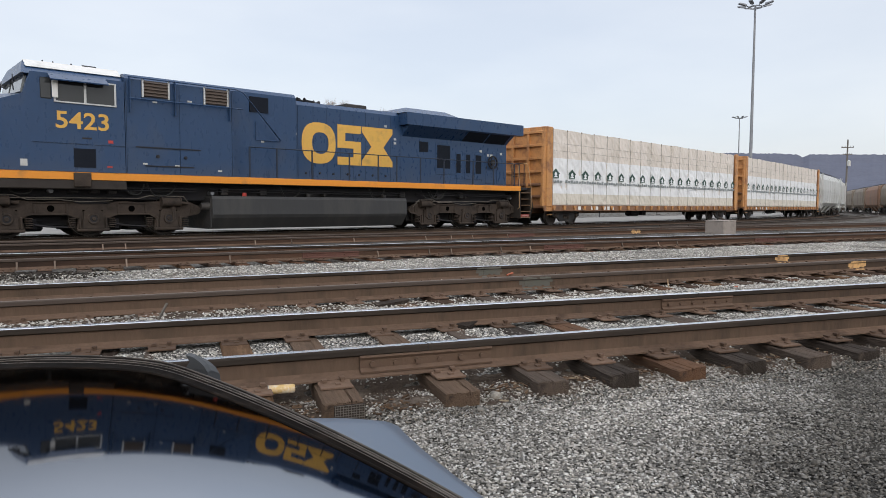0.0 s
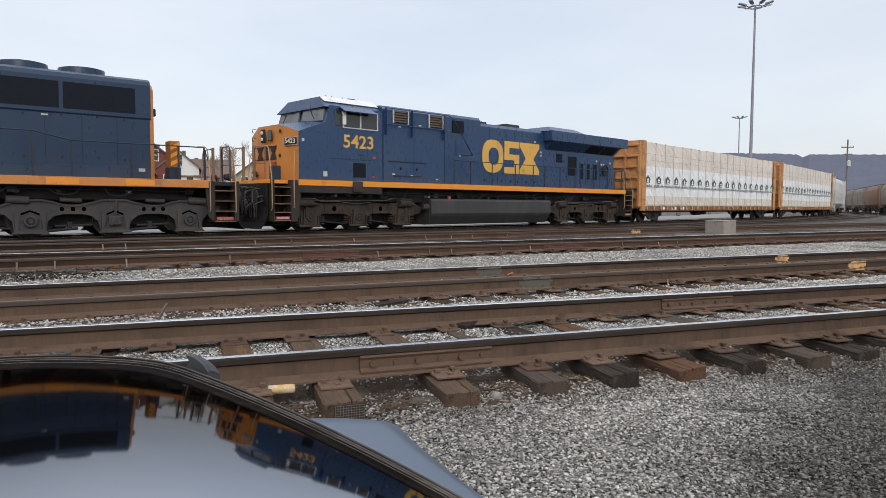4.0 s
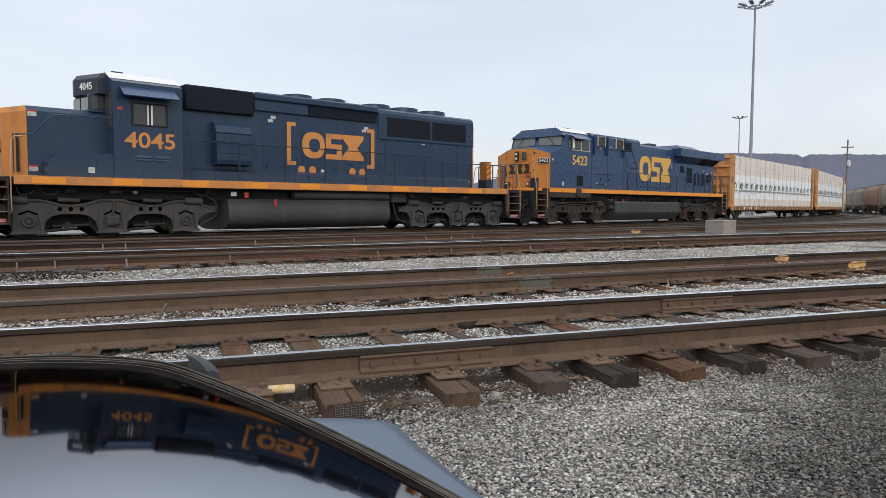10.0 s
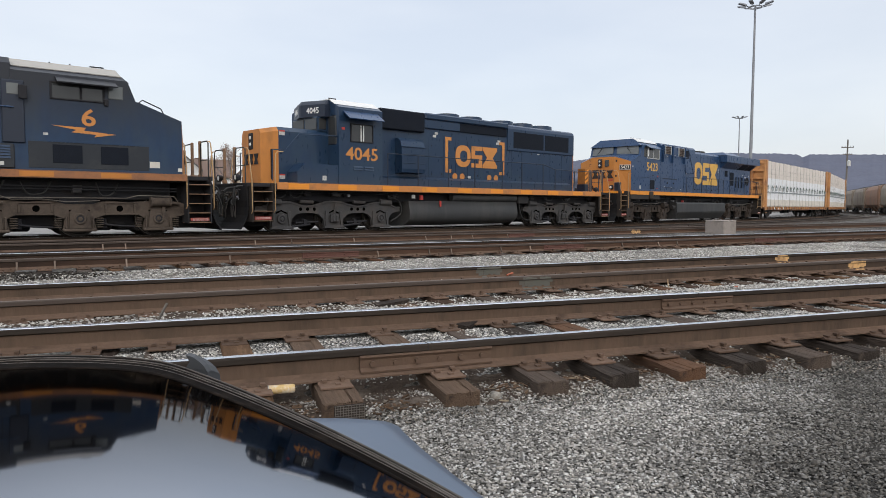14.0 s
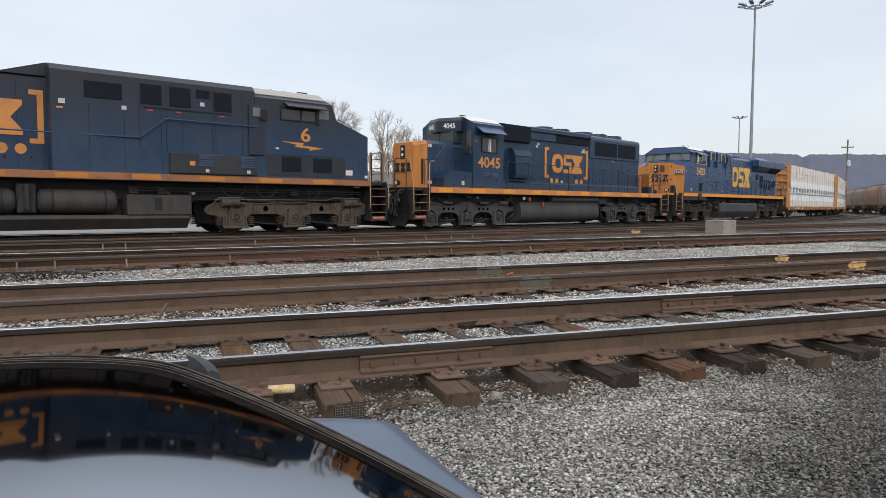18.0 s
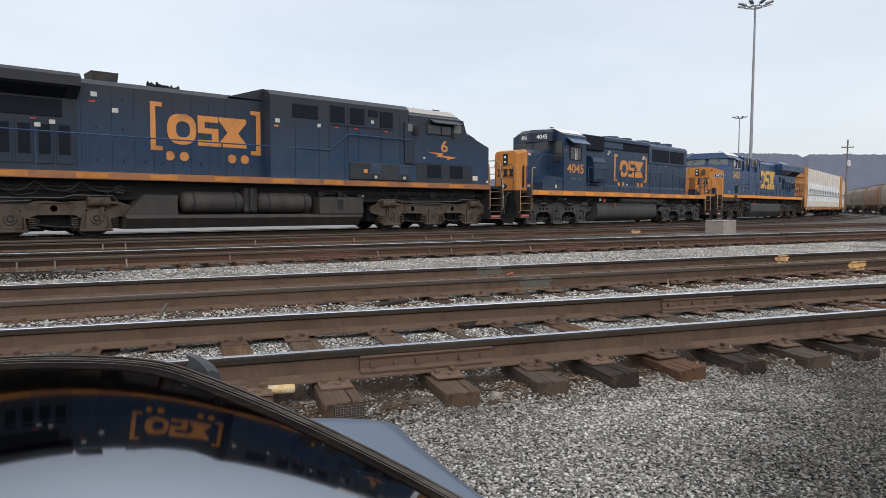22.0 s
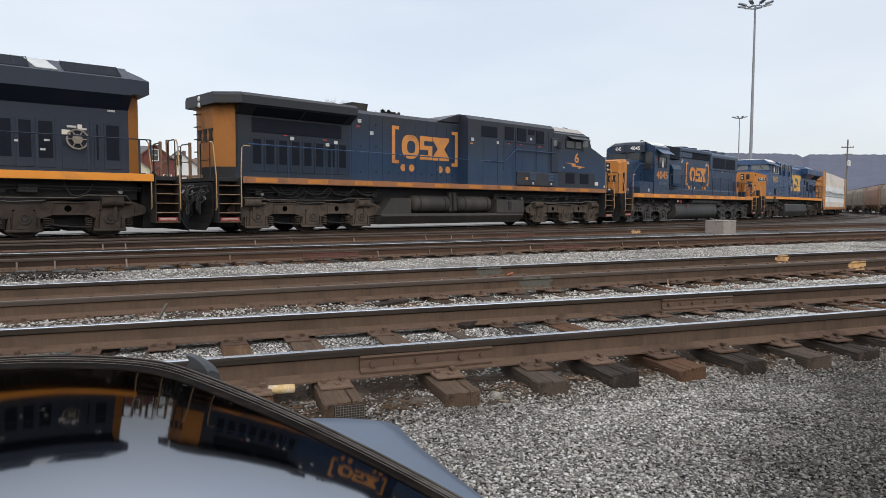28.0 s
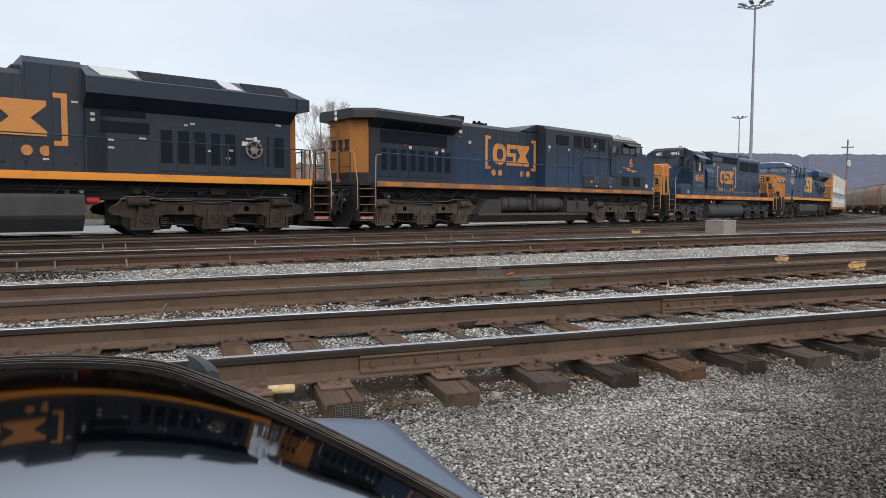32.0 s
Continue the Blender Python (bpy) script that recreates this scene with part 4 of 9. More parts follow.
def bare(x, y):
    """How far the soil by the ties lies free of stones, 0 to 1."""
    return min(1.0, max(0.0, -0.12 + 1.5 * noise.noise((x * 1.7, y * 1.7, 4.0)) + 0.6 * noise.noise((x * 9.0, y * 9.0, 7.0)) + 0.35 * smooth(4.6, 2.8, x)))


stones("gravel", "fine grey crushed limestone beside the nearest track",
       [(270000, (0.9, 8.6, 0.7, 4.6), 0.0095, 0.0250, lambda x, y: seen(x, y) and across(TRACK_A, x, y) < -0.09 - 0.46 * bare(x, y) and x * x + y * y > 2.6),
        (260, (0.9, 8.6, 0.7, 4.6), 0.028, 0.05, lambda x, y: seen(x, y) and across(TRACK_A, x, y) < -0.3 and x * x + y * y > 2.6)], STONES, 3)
stones("track_gravel", "pale crushed limestone between the nearest rails",
       [(120000, (0.3, 11.0, 1.5, 6.2), 0.012, 0.029, lambda x, y: seen(x, y) and 0.1 < across(TRACK_A, x, y) < 1.4)], STONES_PALE, 9)
stones("soil_grit", "dark grit and chips on the soil by the tie ends",
       [(56000, (0.9, 9.5, 0.7, 5.6), 0.006, 0.022, lambda x, y: seen(x, y) and -0.62 < across(TRACK_A, x, y) < -0.06 and x * x + y * y > 2.6),
        (9000, (0.9, 16, 2.0, 7.6), 0.01, 0.03, lambda x, y: seen(x, y) and -0.5 < across(TRACK_B, x, y) < -0.06)],
       island_mat("dark_grit", (0.045, 0.038, 0.032), (0.40, 0.36, 0.32)), 6, 0.012)
stones("ballast", "coarse pale grey ballast stone between the tracks",
       [(80000, (0.3, 16.0, 2.0, 9.0), 0.020, 0.046, lambda x, y: seen(x, y) and across(TRACK_A, x, y) > 1.6 and (across(TRACK_B, x, y) < -0.05 or 0.1 < across(TRACK_B, x, y) < 1.4)),
        (90000, (0.3, 24.0, 4.0, 13.5), 0.022, 0.048, lambda x, y: seen(x, y) and across(TRACK_B, x, y) > 1.6 and across(TRACK_C, x, y) < -0.45 - 0.35 * smooth(10.0, 6.0, x) + 0.12 * noise.noise((x * 2.0, y * 2.0, 1.0)))], STONES_PALE, 4)



def debris(name, label, material, spots, n, seed, longest):
    """Bark, splinters and dead leaves strewn round the given spots of the nearest track (along, across)."""
    rng = random.Random(seed)
    (ox, oy), a = TRACK_A
    c, s = math.cos(radians(a)), math.sin(radians(a))
    b = M()
    for i in range(n):
        u, d, spread = spots[i % len(spots)]
        u, d = u + rng.gauss(0, spread), d + rng.gauss(0, spread * 0.45)
        x, y = ox + c * u - s * d, oy + s * u + c * d
        z = ground_z(x, y) + 0.018 + rng.uniform(0, 0.012)
        L, w, h = rng.uniform(0.25, 1.0) * longest, rng.uniform(0.10, 0.35) * longest, rng.uniform(0.003, 0.012)
        th, tip = rng.uniform(0, 6.283), rng.uniform(-0.35, 0.35)
        ct, st = math.cos(th), math.sin(th)
        top = [(-L / 2, 0), (-L * 0.2, w / 2), (L * 0.3, w * 0.4), (L / 2, 0), (L * 0.1, -w / 2)]
        ring = lambda k: [(x + ct * p - st * q, y + st * p + ct * q, z + tip * p + k) for p, q in top]
        b.loft([ring(0.0), ring(h)])
    tagged(part(name, b, material), label, "debris", kind="stuff")


NEAR_SPOTS = [(-1.05, -0.22, 0.16), (-0.95, -0.38, 0.12), (-0.42, -0.40, 0.10), (0.30, -0.30, 0.14), (0.85, -0.25, 0.10), (1.35, -0.22, 0.12), (1.9, -0.2, 0.12), (2.5, -0.25, 0.2), (3.2, -0.2, 0.2)]
debris("bark_debris", "dark bark chips and dead leaves by the tie ends", island_mat("dark_bark_chips", (0.040, 0.026, 0.018), (0.17, 0.115, 0.078), bump=0.1), NEAR_SPOTS, 340, 31, 0.055)
debris("splinters", "pale wood splinters and twigs by the tie ends", island_mat("pale_splinters", (0.14, 0.11, 0.08), (0.34, 0.28, 0.21), bump=0.1), NEAR_SPOTS[3:], 26, 32, 0.075)
stones("oily_stones", "oil-blackened stones by the far lead",
       [(5000, (0.3, 3.6, 10.4, 13.4), 0.024, 0.055, lambda x, y: -1.7 < across(TRACK_C, x, y) < 0.0 and x < 2.6 + 0.8 * noise.noise((x * 2.0, y * 2.0, 3.0)))], island_mat("oil_black_stone", (0.018, 0.016, 0.014), (0.10, 0.09, 0.08)), 44, 0.008)
stones("loose_rocks", "larger pale rocks lying by the tie ends",
       [(30, (1.4, 5.8, 2.0, 4.4), 0.05, 0.085, lambda x, y: -0.62 < across(TRACK_A, x, y) < -0.15)], island_mat("pale_dusty_rock", (0.20, 0.19, 0.172), (0.36, 0.345, 0.32)), 41, 0.012)

# ---------------------------------------------------------------- distance: hills, masts, trees, houses


def build_hills():
    """A long wooded ridge behind the yard, a little higher and notched."""
    b = M()
    rng = random.Random(5)
    secs = []
    for i in range(1800):
        deg = -20 + i * 0.0834
        t = radians(deg)
        r0 = 1500
        top = 111.5 - 1.3 * min(12.0, max(0.0, deg - 61.7)) + 0.4 * noise.noise((deg * 0.35, 3.1, 0)) + 0.3 * noise.noise((deg * 1.9, 8.2, 0)) + 0.6 * noise.noise((deg * 7.3, 2.2, 0)) + rng.uniform(-0.8, 0.8) - 5.5 * math.exp(-((deg - 66.6) / 0.24) ** 2)
        top *= 0.22 + 0.78 * smooth(34, 55, deg)
        row = []
        for k in range(15):
            f = k / 14
            d = r0 - 420 * (1 - f) + 60 * noise.noise((deg * 0.12, k * 0.4, 4))
            z = top * (f ** 0.8) * (1 + (0.05 * noise.noise((deg * 0.3, k * 0.7, 9)) if k < 14 else 0))
            row.append((math.sin(t) * d, math.cos(t) * d, z - 1))
        secs.append(row)
    n = 15
    v = [p for s in secs for p in s]
    f = [(i * n + k, i * n + k + 1, (i + 1) * n + k + 1, (i + 1) * n + k) for i in range(len(secs) - 1) for k in range(n - 1)]
    b.add(v, f, True)
    # Distance haze is put into the hillside's bluish colour.
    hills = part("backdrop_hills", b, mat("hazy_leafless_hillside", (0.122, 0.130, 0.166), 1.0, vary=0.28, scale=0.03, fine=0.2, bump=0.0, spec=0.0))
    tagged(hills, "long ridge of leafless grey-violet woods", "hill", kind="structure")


build_hills()


def high_mast(x, y, h):
    t = thing("high_mast_light", "tall grey steel mast with a ring of floodlights", "light mast", pose(x, y, -0.25), "yard light masts")
    b = M()
    b.cyl((0, 0, 0), (0, 0, h - 0.6), 0.24, 0.11, 14)
    b.cyl((0, 0, 0), (0, 0, 0.5), 0.5, 0.5, 14)
    part("mast", b, GALV, t)
    b = M()
    b.lathe([(0.75, -0.07), (0.85, -0.07), (0.85, 0.07), (0.75, 0.07), (0.75, -0.07)], (0, 0, h - 0.75), "z", 20)
    for i in range(3):
        a = i * 2.0944
        b.tube([(0.15 * math.cos(a), 0.15 * math.sin(a), h - 0.65), (0.8 * math.cos(a), 0.8 * math.sin(a), h - 0.75)], 0.04)
    part("lamp_ring", b, GALV, t)
    for i in range(8):
        a = i * math.pi / 4 + 0.2
        b = M()
        c, s = math.cos(a), math.sin(a)
        b.tube([(0.8 * c, 0.8 * s, h - 0.75), (1.35 * c, 1.35 * s, h - 0.6)], 0.045)
        b.loft([[(1.2 * c - w * s, 1.2 * s + w * c, h - 0.62 - 0.05) for w in (-0.2, 0.2)] + [(1.2 * c - w * s, 1.2 * s + w * c, h - 0.42) for w in (0.15, -0.15)],
                [(2.15 * c - w * s, 2.15 * s + w * c, h - 0.42) for w in (-0.26, 0.26)] + [(2.15 * c - w * s, 2.15 * s + w * c, h - 0.28) for w in (0.2, -0.2)]])
        part("floodlight", b, GALV, t)
    return t


high_mast(87.37, 44.39, 27.4)
high_mast(192.9, 101.6, 27.5)


def utility_pole(x, y, h):
    t = thing("utility_pole", "weathered wooden utility pole with cross-arms and transformer", "utility pole", pose(x, y, -0.25, 0, 0, -72))
    b = M()
    b.cyl((0, 0, 0), (0, 0, h), 0.19, 0.12, 10)
    part("pole", b, POLE_WOOD, t)
    for z, w in ((h - 1.4, 0.98), (h - 2.7, 0.75)):
        b = M()
        b.box(-w, w, -0.2, -0.08, z - 0.07, z + 0.07, 0.01)
        arm = part("cross_arm", b, POLE_WOOD, t)
        for xx in (-w + 0.1, -w * 0.4, w * 0.4, w - 0.1):
            c = M()
            c.lathe([(0.0, 0.0), (0.05, 0.0), (0.07, 0.06), (0.04, 0.1), (0.06, 0.16), (0.0, 0.2)], (xx, -0.14, z + 0.07), "z", 8)
            part("insulator", c, GALV, arm)
    b = M()
    b.cyl((0.3, -0.35, h - 4.8), (0.3, -0.35, h - 3.9), 0.32, n=12)
    b.cyl((0.3, -0.35, h - 3.9), (0.3, -0.35, h - 3.75), 0.32, 0.1, n=12)
    part("transformer", b, HOP_GREY, t, "pale grey transformer can")


utility_pole(135.7, 51.0, 13.4)


def bare_tree(seed, h, spread, x, y, label="leafless grey tree with fine spring buds", lean=0.0, orders=5):
    rng = random.Random(seed)
    t = thing("bare_tree", label, "tree", pose(x, y, -0.25, 0, 0, rng.uniform(0, 360)), "bare trees behind the train")
    wood, twigs, buds = M(), M(), M()

    def limb(p, d, length, r, rise):
        """One arching limb; gives its points and the way its tip heads."""
        pts = [p]
        for i in range(4):
            d = (d + Vector((rng.uniform(-1, 1), rng.uniform(-1, 1), rise * 0.8 + rng.uniform(-0.5, 0.5))) * 0.15).normalized()
            p = p + d * (length / 4)
            pts.append(p)
        for i in range(4):
            (wood if r > 0.045 else twigs).cyl(pts[i], pts[i + 1], r * (1 - 0.11 * i), r * (1 - 0.11 * (i + 1)), 6 if r > 0.045 else 3)
        return pts, d

    def fork(d, angle, turn):
        u = d.orthogonal().normalized()
        w = d.cross(u)
        return (d * math.cos(angle) + (u * math.cos(turn) + w * math.sin(turn)) * math.sin(angle)).normalized()

    def grow(p, d, length, r, depth):
        pts, d = limb(p, d, length, r, 0.5)
        if depth == 0:
            for q in pts[1:]:
                e = fork(d, rng.uniform(0.3, 0.9), rng.uniform(0, 6.283))
                tip = q + e * rng.uniform(0.25, 0.6)
                twigs.cyl(q, tip, 0.010, 0.006, 3)
                for c in (tip, q.lerp(tip, 0.5)):
                    z = rng.uniform(0.016, 0.036)
                    buds.add([c + Vector((z, 0, 0)), c + Vector((-z, z, 0)), c + Vector((-z, -z, 0)), c + Vector((0, 0, 2 * z))], [(0, 1, 3), (1, 2, 3), (2, 0, 3), (0, 2, 1)])
            return
        turn = rng.uniform(0, 6.283)
        kids = rng.choice((3, 4)) if depth == orders else rng.choice((2, 2, 3))
        for k in range(kids):
            a = spread * (rng.uniform(0.35, 0.75) if k else rng.uniform(0.1, 0.4))
            grow(pts[-1] if k < 2 else pts[3], fork(d, a, turn + k * 6.283 / kids + rng.uniform(-0.4, 0.4)), length * rng.uniform(0.66, 0.84) * (0.95 if depth < orders else 0.85), r * (0.70 if k == 0 else 0.60), depth - 1)
        if depth < orders:
            grow(pts[2], fork(d, spread * rng.uniform(0.7, 1.1), rng.uniform(0, 6.283)), length * 0.5, r * 0.32, max(0, depth - 3))

    grow(Vector((0, 0, 0)), Vector((lean, 0, 1)).normalized(), h * 0.24, 0.0100 * h, orders)
    part("trunk", wood, BARK, t)
    part("branchwork", twigs, TWIG, t)
    if buds.v:
        part("crown", buds, BUD, t, "sparse pale buds")
    return t


bare_tree(11, 18.4, 0.74, 40.3, 71.4, "broad leafless tree with fine spring buds", 0.0, 6)
bare_tree(12, 13.5, 0.8, 36.6, 79.4)
bare_tree(14, 16.6, 0.62, 44.9, 66.7, "slender leafless tree with crooked limbs", 0.12)
bare_tree(15, 16.0, 0.6, 50.6, 68.5, "slender leafless tree with crooked limbs", -0.1)
bare_tree(16, 15.0, 0.8, 47.2, 83.9, orders=6)
bare_tree(17, 12.5, 0.8, 33.0, 80.5)
bare_tree(18, 12.5, 0.8, 56.5, 80.0, orders=6)
bare_tree(19, 15.0, 0.8, 43.5, 78.0)


def brush(x0, x1, y, n, h, seed):
    rng = random.Random(seed)
    b = M()
    for i in range(n):
        x, yy = rng.uniform(x0, x1), y + rng.uniform(-3, 3)
        z = -0.25
        for k in range(5):
            q = Vector((x + rng.uniform(-0.7, 0.7), yy + rng.uniform(-0.7, 0.7), z + h * rng.uniform(0.35, 1.0)))
            b.cyl((x, yy, z), q, 0.02, 0.006, 3)
            for m in range(3):
                a = Vector((x, yy, z)).lerp(q, rng.uniform(0.4, 0.95))
                b.cyl(a, a + Vector((rng.uniform(-0.6, 0.6), rng.uniform(-0.6, 0.6), rng.uniform(0.1, 0.7))), 0.012, 0.005, 3)
    tagged(part("brush", b, island_mat("dry_brush_stems", (0.16, 0.12, 0.085), (0.34, 0.27, 0.19), bump=0.0)), "tangled dry brown brush at the yard's edge", "brush", kind="stuff")


brush(26, 66, 72, 800, 3.3, 3)
brush(2, 26, 62, 700, 1.9, 5)


def house(x, y, turn, w, d, eave, ridge, wall, roof, label, porch=False):
    t = thing("house", label, "house", pose(x, y, -0.25, 0, 0, turn), "houses beyond the yard")
    b = M()
    b.prism([(-w / 2, 0), (w / 2, 0), (w / 2, eave), (0, ridge), (-w / 2, eave)], -d / 2, d / 2, "y")
    part("wall", b, wall, t)
    for s in (-1, 1):
        b = M()
        k = (ridge - eave) / (w / 2)
        b.prism([(s * (w / 2 + 0.5), eave - 0.5 * k), (0, ridge), (0, ridge + 0.22), (s * (w / 2 + 0.5), eave - 0.5 * k + 0.2)], -d / 2 - 0.4, d / 2 + 0.4, "y")
        part("roof", b, roof, t)
    rows = [1.0, 3.8] if eave > 5 else [1.1]
    spots = [(xx, z, -1) for z in rows for xx in (-w * 0.27, w * 0.27)] + [(0, eave + 0.3, -1)]
    for xx, z, s in spots:
        b = M()
        for q in ((xx - 0.55, xx - 0.45, z, z + 1.5), (xx + 0.45, xx + 0.55, z, z + 1.5), (xx - 0.55, xx + 0.55, z - 0.1, z), (xx - 0.55, xx + 0.55, z + 1.5, z + 1.6), (xx - 0.45, xx + 0.45, z + 0.72, z + 0.78)):
            b.box(q[0], q[1], -d / 2 - 0.06, -d / 2 + 0.02, q[2], q[3])
        win = part("window", b, WHITE, t)
        b = M()
        b.box(xx - 0.45, xx + 0.45, -d / 2 - 0.025, -d / 2 + 0.01, z, z + 1.5)
        part("pane", b, WINDOW, win)
    n = max(2, int(d / 2.8))
    for side in (-1, 1):
        for i in range(n):
            yy = -d / 2 + d * (i + 0.5) / n
            for z in rows:
                b = M()
                b.box(side * w / 2 - 0.05, side * w / 2 + 0.05, yy - 0.55, yy + 0.55, z - 0.1, z + 1.6, 0.01)
                win = part("window", b, WHITE, t)
                b = M()
                b.box(side * w / 2 - 0.062, side * w / 2 + 0.062, yy - 0.44, yy + 0.44, z, z + 1.5)
                part("pane", b, WINDOW, win)
    b = M()
    b.box(w * 0.12, w * 0.12 + 0.55, d * 0.1, d * 0.1 + 0.55, ridge - 1.4, ridge + 0.45, 0.03)
    part("chimney", b, CHIMNEY, t)
    return t


CHIMNEY = mat("sooty_brick_chimney", (0.13, 0.085, 0.075), 0.9, scale=3, bump=0.2)
SIDING_CREAM = mat("cream_clapboard", (0.58, 0.56, 0.42), 0.8, vary=0.08, scale=0.6, fine=9, bump=0.1, stretch=(0.1, 0.1, 6))
SIDING_WHITE = mat("white_clapboard", (0.70, 0.71, 0.71), 0.8, vary=0.06, scale=0.6, fine=9, bump=0.1, stretch=(0.1, 0.1, 6))
SIDING_TAN = mat("tan_clapboard", (0.42, 0.36, 0.28), 0.8, vary=0.08, scale=0.6, fine=9, bump=0.1, stretch=(0.1, 0.1, 6))
SIDING_GREY = mat("grey_clapboard", (0.42, 0.43, 0.44), 0.8, vary=0.06, scale=0.6, fine=9, bump=0.1, stretch=(0.1, 0.1, 6))
BRICK_RED = mat("dark_red_brick_wall", (0.17, 0.055, 0.045), 0.9, vary=0.25, scale=2, fine=14, bump=0.2, stretch=(1, 1, 3))
SHINGLE_BROWN = mat("brown_shingles", (0.155, 0.105, 0.085), 0.9, vary=0.2, scale=1, fine=8, bump=0.3)
SHINGLE_GREY = mat("grey_shingles", (0.13, 0.125, 0.125), 0.9, vary=0.2, scale=1, fine=8, bump=0.3)
house(22.8, 102.5, 82, 7.0, 6.2, 6.4, 8.3, SIDING_CREAM, SHINGLE_BROWN, "pale cream clapboard house with a dark brown shingle roof")
house(17.1, 100.0, -35, 5.0, 8, 5.0, 7.2, SIDING_CREAM, SHINGLE_BROWN, "low cream house with a brown shingle roof")
house(17.2, 112.0, 80, 7.0, 7, 5.8, 8.2, SIDING_CREAM, SHINGLE_GREY, "cream house with a pale grey roof")
house(26.2, 98.6, -18, 5.0, 9, 5.6, 7.6, SIDING_CREAM, SHINGLE_BROWN, "narrow cream house with a front gable")
house(28.5, 111.0, 78, 9.0, 8, 7.2, 9.9, SIDING_GREY, SHINGLE_GREY, "grey house with a broad grey roof")
house(30.1, 103.7, -10, 6.0, 8, 7.0, 9.4, BRICK_RED, SHINGLE_BROWN, "dark red brick house with white windows")
house(33.6, 103.0, -16, 5.4, 8, 6.4, 8.7, SIDING_WHITE, SHINGLE_GREY, "white clapboard house with a grey gable roof")
house(37.0, 101.8, 72, 7.0, 7, 5.4, 7.7, SIDING_WHITE, SHINGLE_BROWN, "white house under a brown shingle roof")
house(64.5, 95.0, 62, 9.0, 14, 4.6, 6.6, SIDING_TAN, SHINGLE_GREY, "long tan building with a grey roof behind the trees")
house(51.5, 97.0, 55, 8.0, 10, 5.2, 7.4, SIDING_CREAM, SHINGLE_BROWN, "cream house with a brown roof behind bare trees")
house(44.5, 101.0, -20, 6.0, 8, 5.4, 7.8, SIDING_TAN, SHINGLE_BROWN, "tan clapboard house half hidden by brush")
house(12.2, 101.0, 62, 6.0, 7, 5.2, 8.0, SIDING_WHITE, SHINGLE_BROWN, "white clapboard house with a brown shingle roof")


def conifer(x, y, h):
    t = thing("conifer", "dark green conifer behind the houses", "tree", pose(x, y, -0.25))
    b = M()
    b.cyl((0, 0, 0), (0, 0, h), 0.18, 0.02, 6)
    part("trunk", b, BARK, t)
    rng = random.Random(4)
    b = M()
    for i in range(1400):
        f = rng.random() ** 0.7
        z = h * (0.12 + 0.88 * f)
        r = (1 - f) * h * 0.24 * rng.uniform(0.3, 1.05) + 0.1
        a = rng.uniform(0, 6.283)
        p = Vector((r * math.cos(a), r * math.sin(a), z - 0.3 * r))
        u = Vector((math.cos(a), math.sin(a), -0.3)) * rng.uniform(0.2, 0.5)
        s = Vector((-math.sin(a), math.cos(a), 0)) * 0.16
        b.add([p - s, p + s, p + u], [(0, 1, 2)])
    part("crown", b, island_mat("conifer_needles", (0.020, 0.035, 0.022), (0.055, 0.075, 0.045), bump=0.0), t)


conifer(16.3, 128.9, 11.8)


def utility_pole(x, y, h):
    t = thing("utility_pole", "weathered wooden utility pole with a crossarm by the houses", "utility pole", pose(x, y, -0.25, 0, 0, -12))
    b = M()
    b.cyl((0, 0, -0.1), (0, 0, h), 0.17, 0.12, 10)
    part("pole", b, BARK, t)
    b = M()
    b.box(-1.15, 1.15, -0.18, -0.06, h - 0.75, h - 0.6, 0.01)
    arm = part("crossarm", b, BARK, t)
    for xx in (-1.0, -0.5, 0.5, 1.0):
        b = M()
        b.cyl((xx, -0.12, h - 0.6), (xx, -0.12, h - 0.42), 0.05, 0.035, 8)
        part("insulator", b, CONCRETE, arm)


utility_pole(17.9, 101.4, 9.9)
utility_pole(23.9, 112.0, 10.1)


def concrete_block():
    t = thing("concrete_block", "square weathered concrete block between the tracks", "concrete block", pose(26.9, 14.85, -0.25, 0, 0, -6))
    b = M()
    b.box(-0.42, 0.42, -0.45, 0.45, -0.05, 0.56, 0.035)
    b.box(-0.42, -0.08, -0.45, 0.45, 0.55, 0.60, 0.02)
    b.box(0.02, 0.42, -0.45, 0.45, 0.55, 0.61, 0.02)
    part("block", b, CONCRETE, t)
    b = M()
    b.tube([(-0.1, 0, 0.6), (-0.1, 0, 0.68), (0.1, 0, 0.68), (0.1, 0, 0.6)], 0.014)
    part("lifting_loop", b, JOINT, t, "rusty lifting loop")


concrete_block()


def drink_can():
    t = thing("drink_can", "crushed yellow drink can lying on the ballast", "can", pose(1.785, 3.70, -0.226, 0, 0, -22))
    b = M()
    b.lathe([(0.0, 0.0), (0.022, 0.0), (0.027, 0.008), (0.027, 0.145), (0.022, 0.156), (0.0, 0.153)], (-0.08, 0, 0.03), "x", 18, 0, True)
    part("body", b, mat("yellow_can_paint", (0.56, 0.38, 0.15), 0.5, vary=0.3, scale=24, fine=60, bump=0.05, tint=(0.64, 0.60, 0.52), wear=0.5), t)
    b = M()
    b.lathe([(0.0, -0.001), (0.026, -0.001), (0.029, 0.004)], (-0.08, 0, 0.03), "x", 18)
    part("end", b, FRAME_ALU, t, "bare metal can end")


drink_can()


def litter_stick(x, y, z, dx, dy, dz, name, label, material, r=0.012):
    b = M()
    b.tube([(0, 0, 0), (dx * 0.5, dy * 0.5 + 0.01, dz * 0.55), (dx, dy, dz)], r, 5)
    ob = part(name, b, material, at=pose(x, y, z))
    tagged(ob, label, "litter")


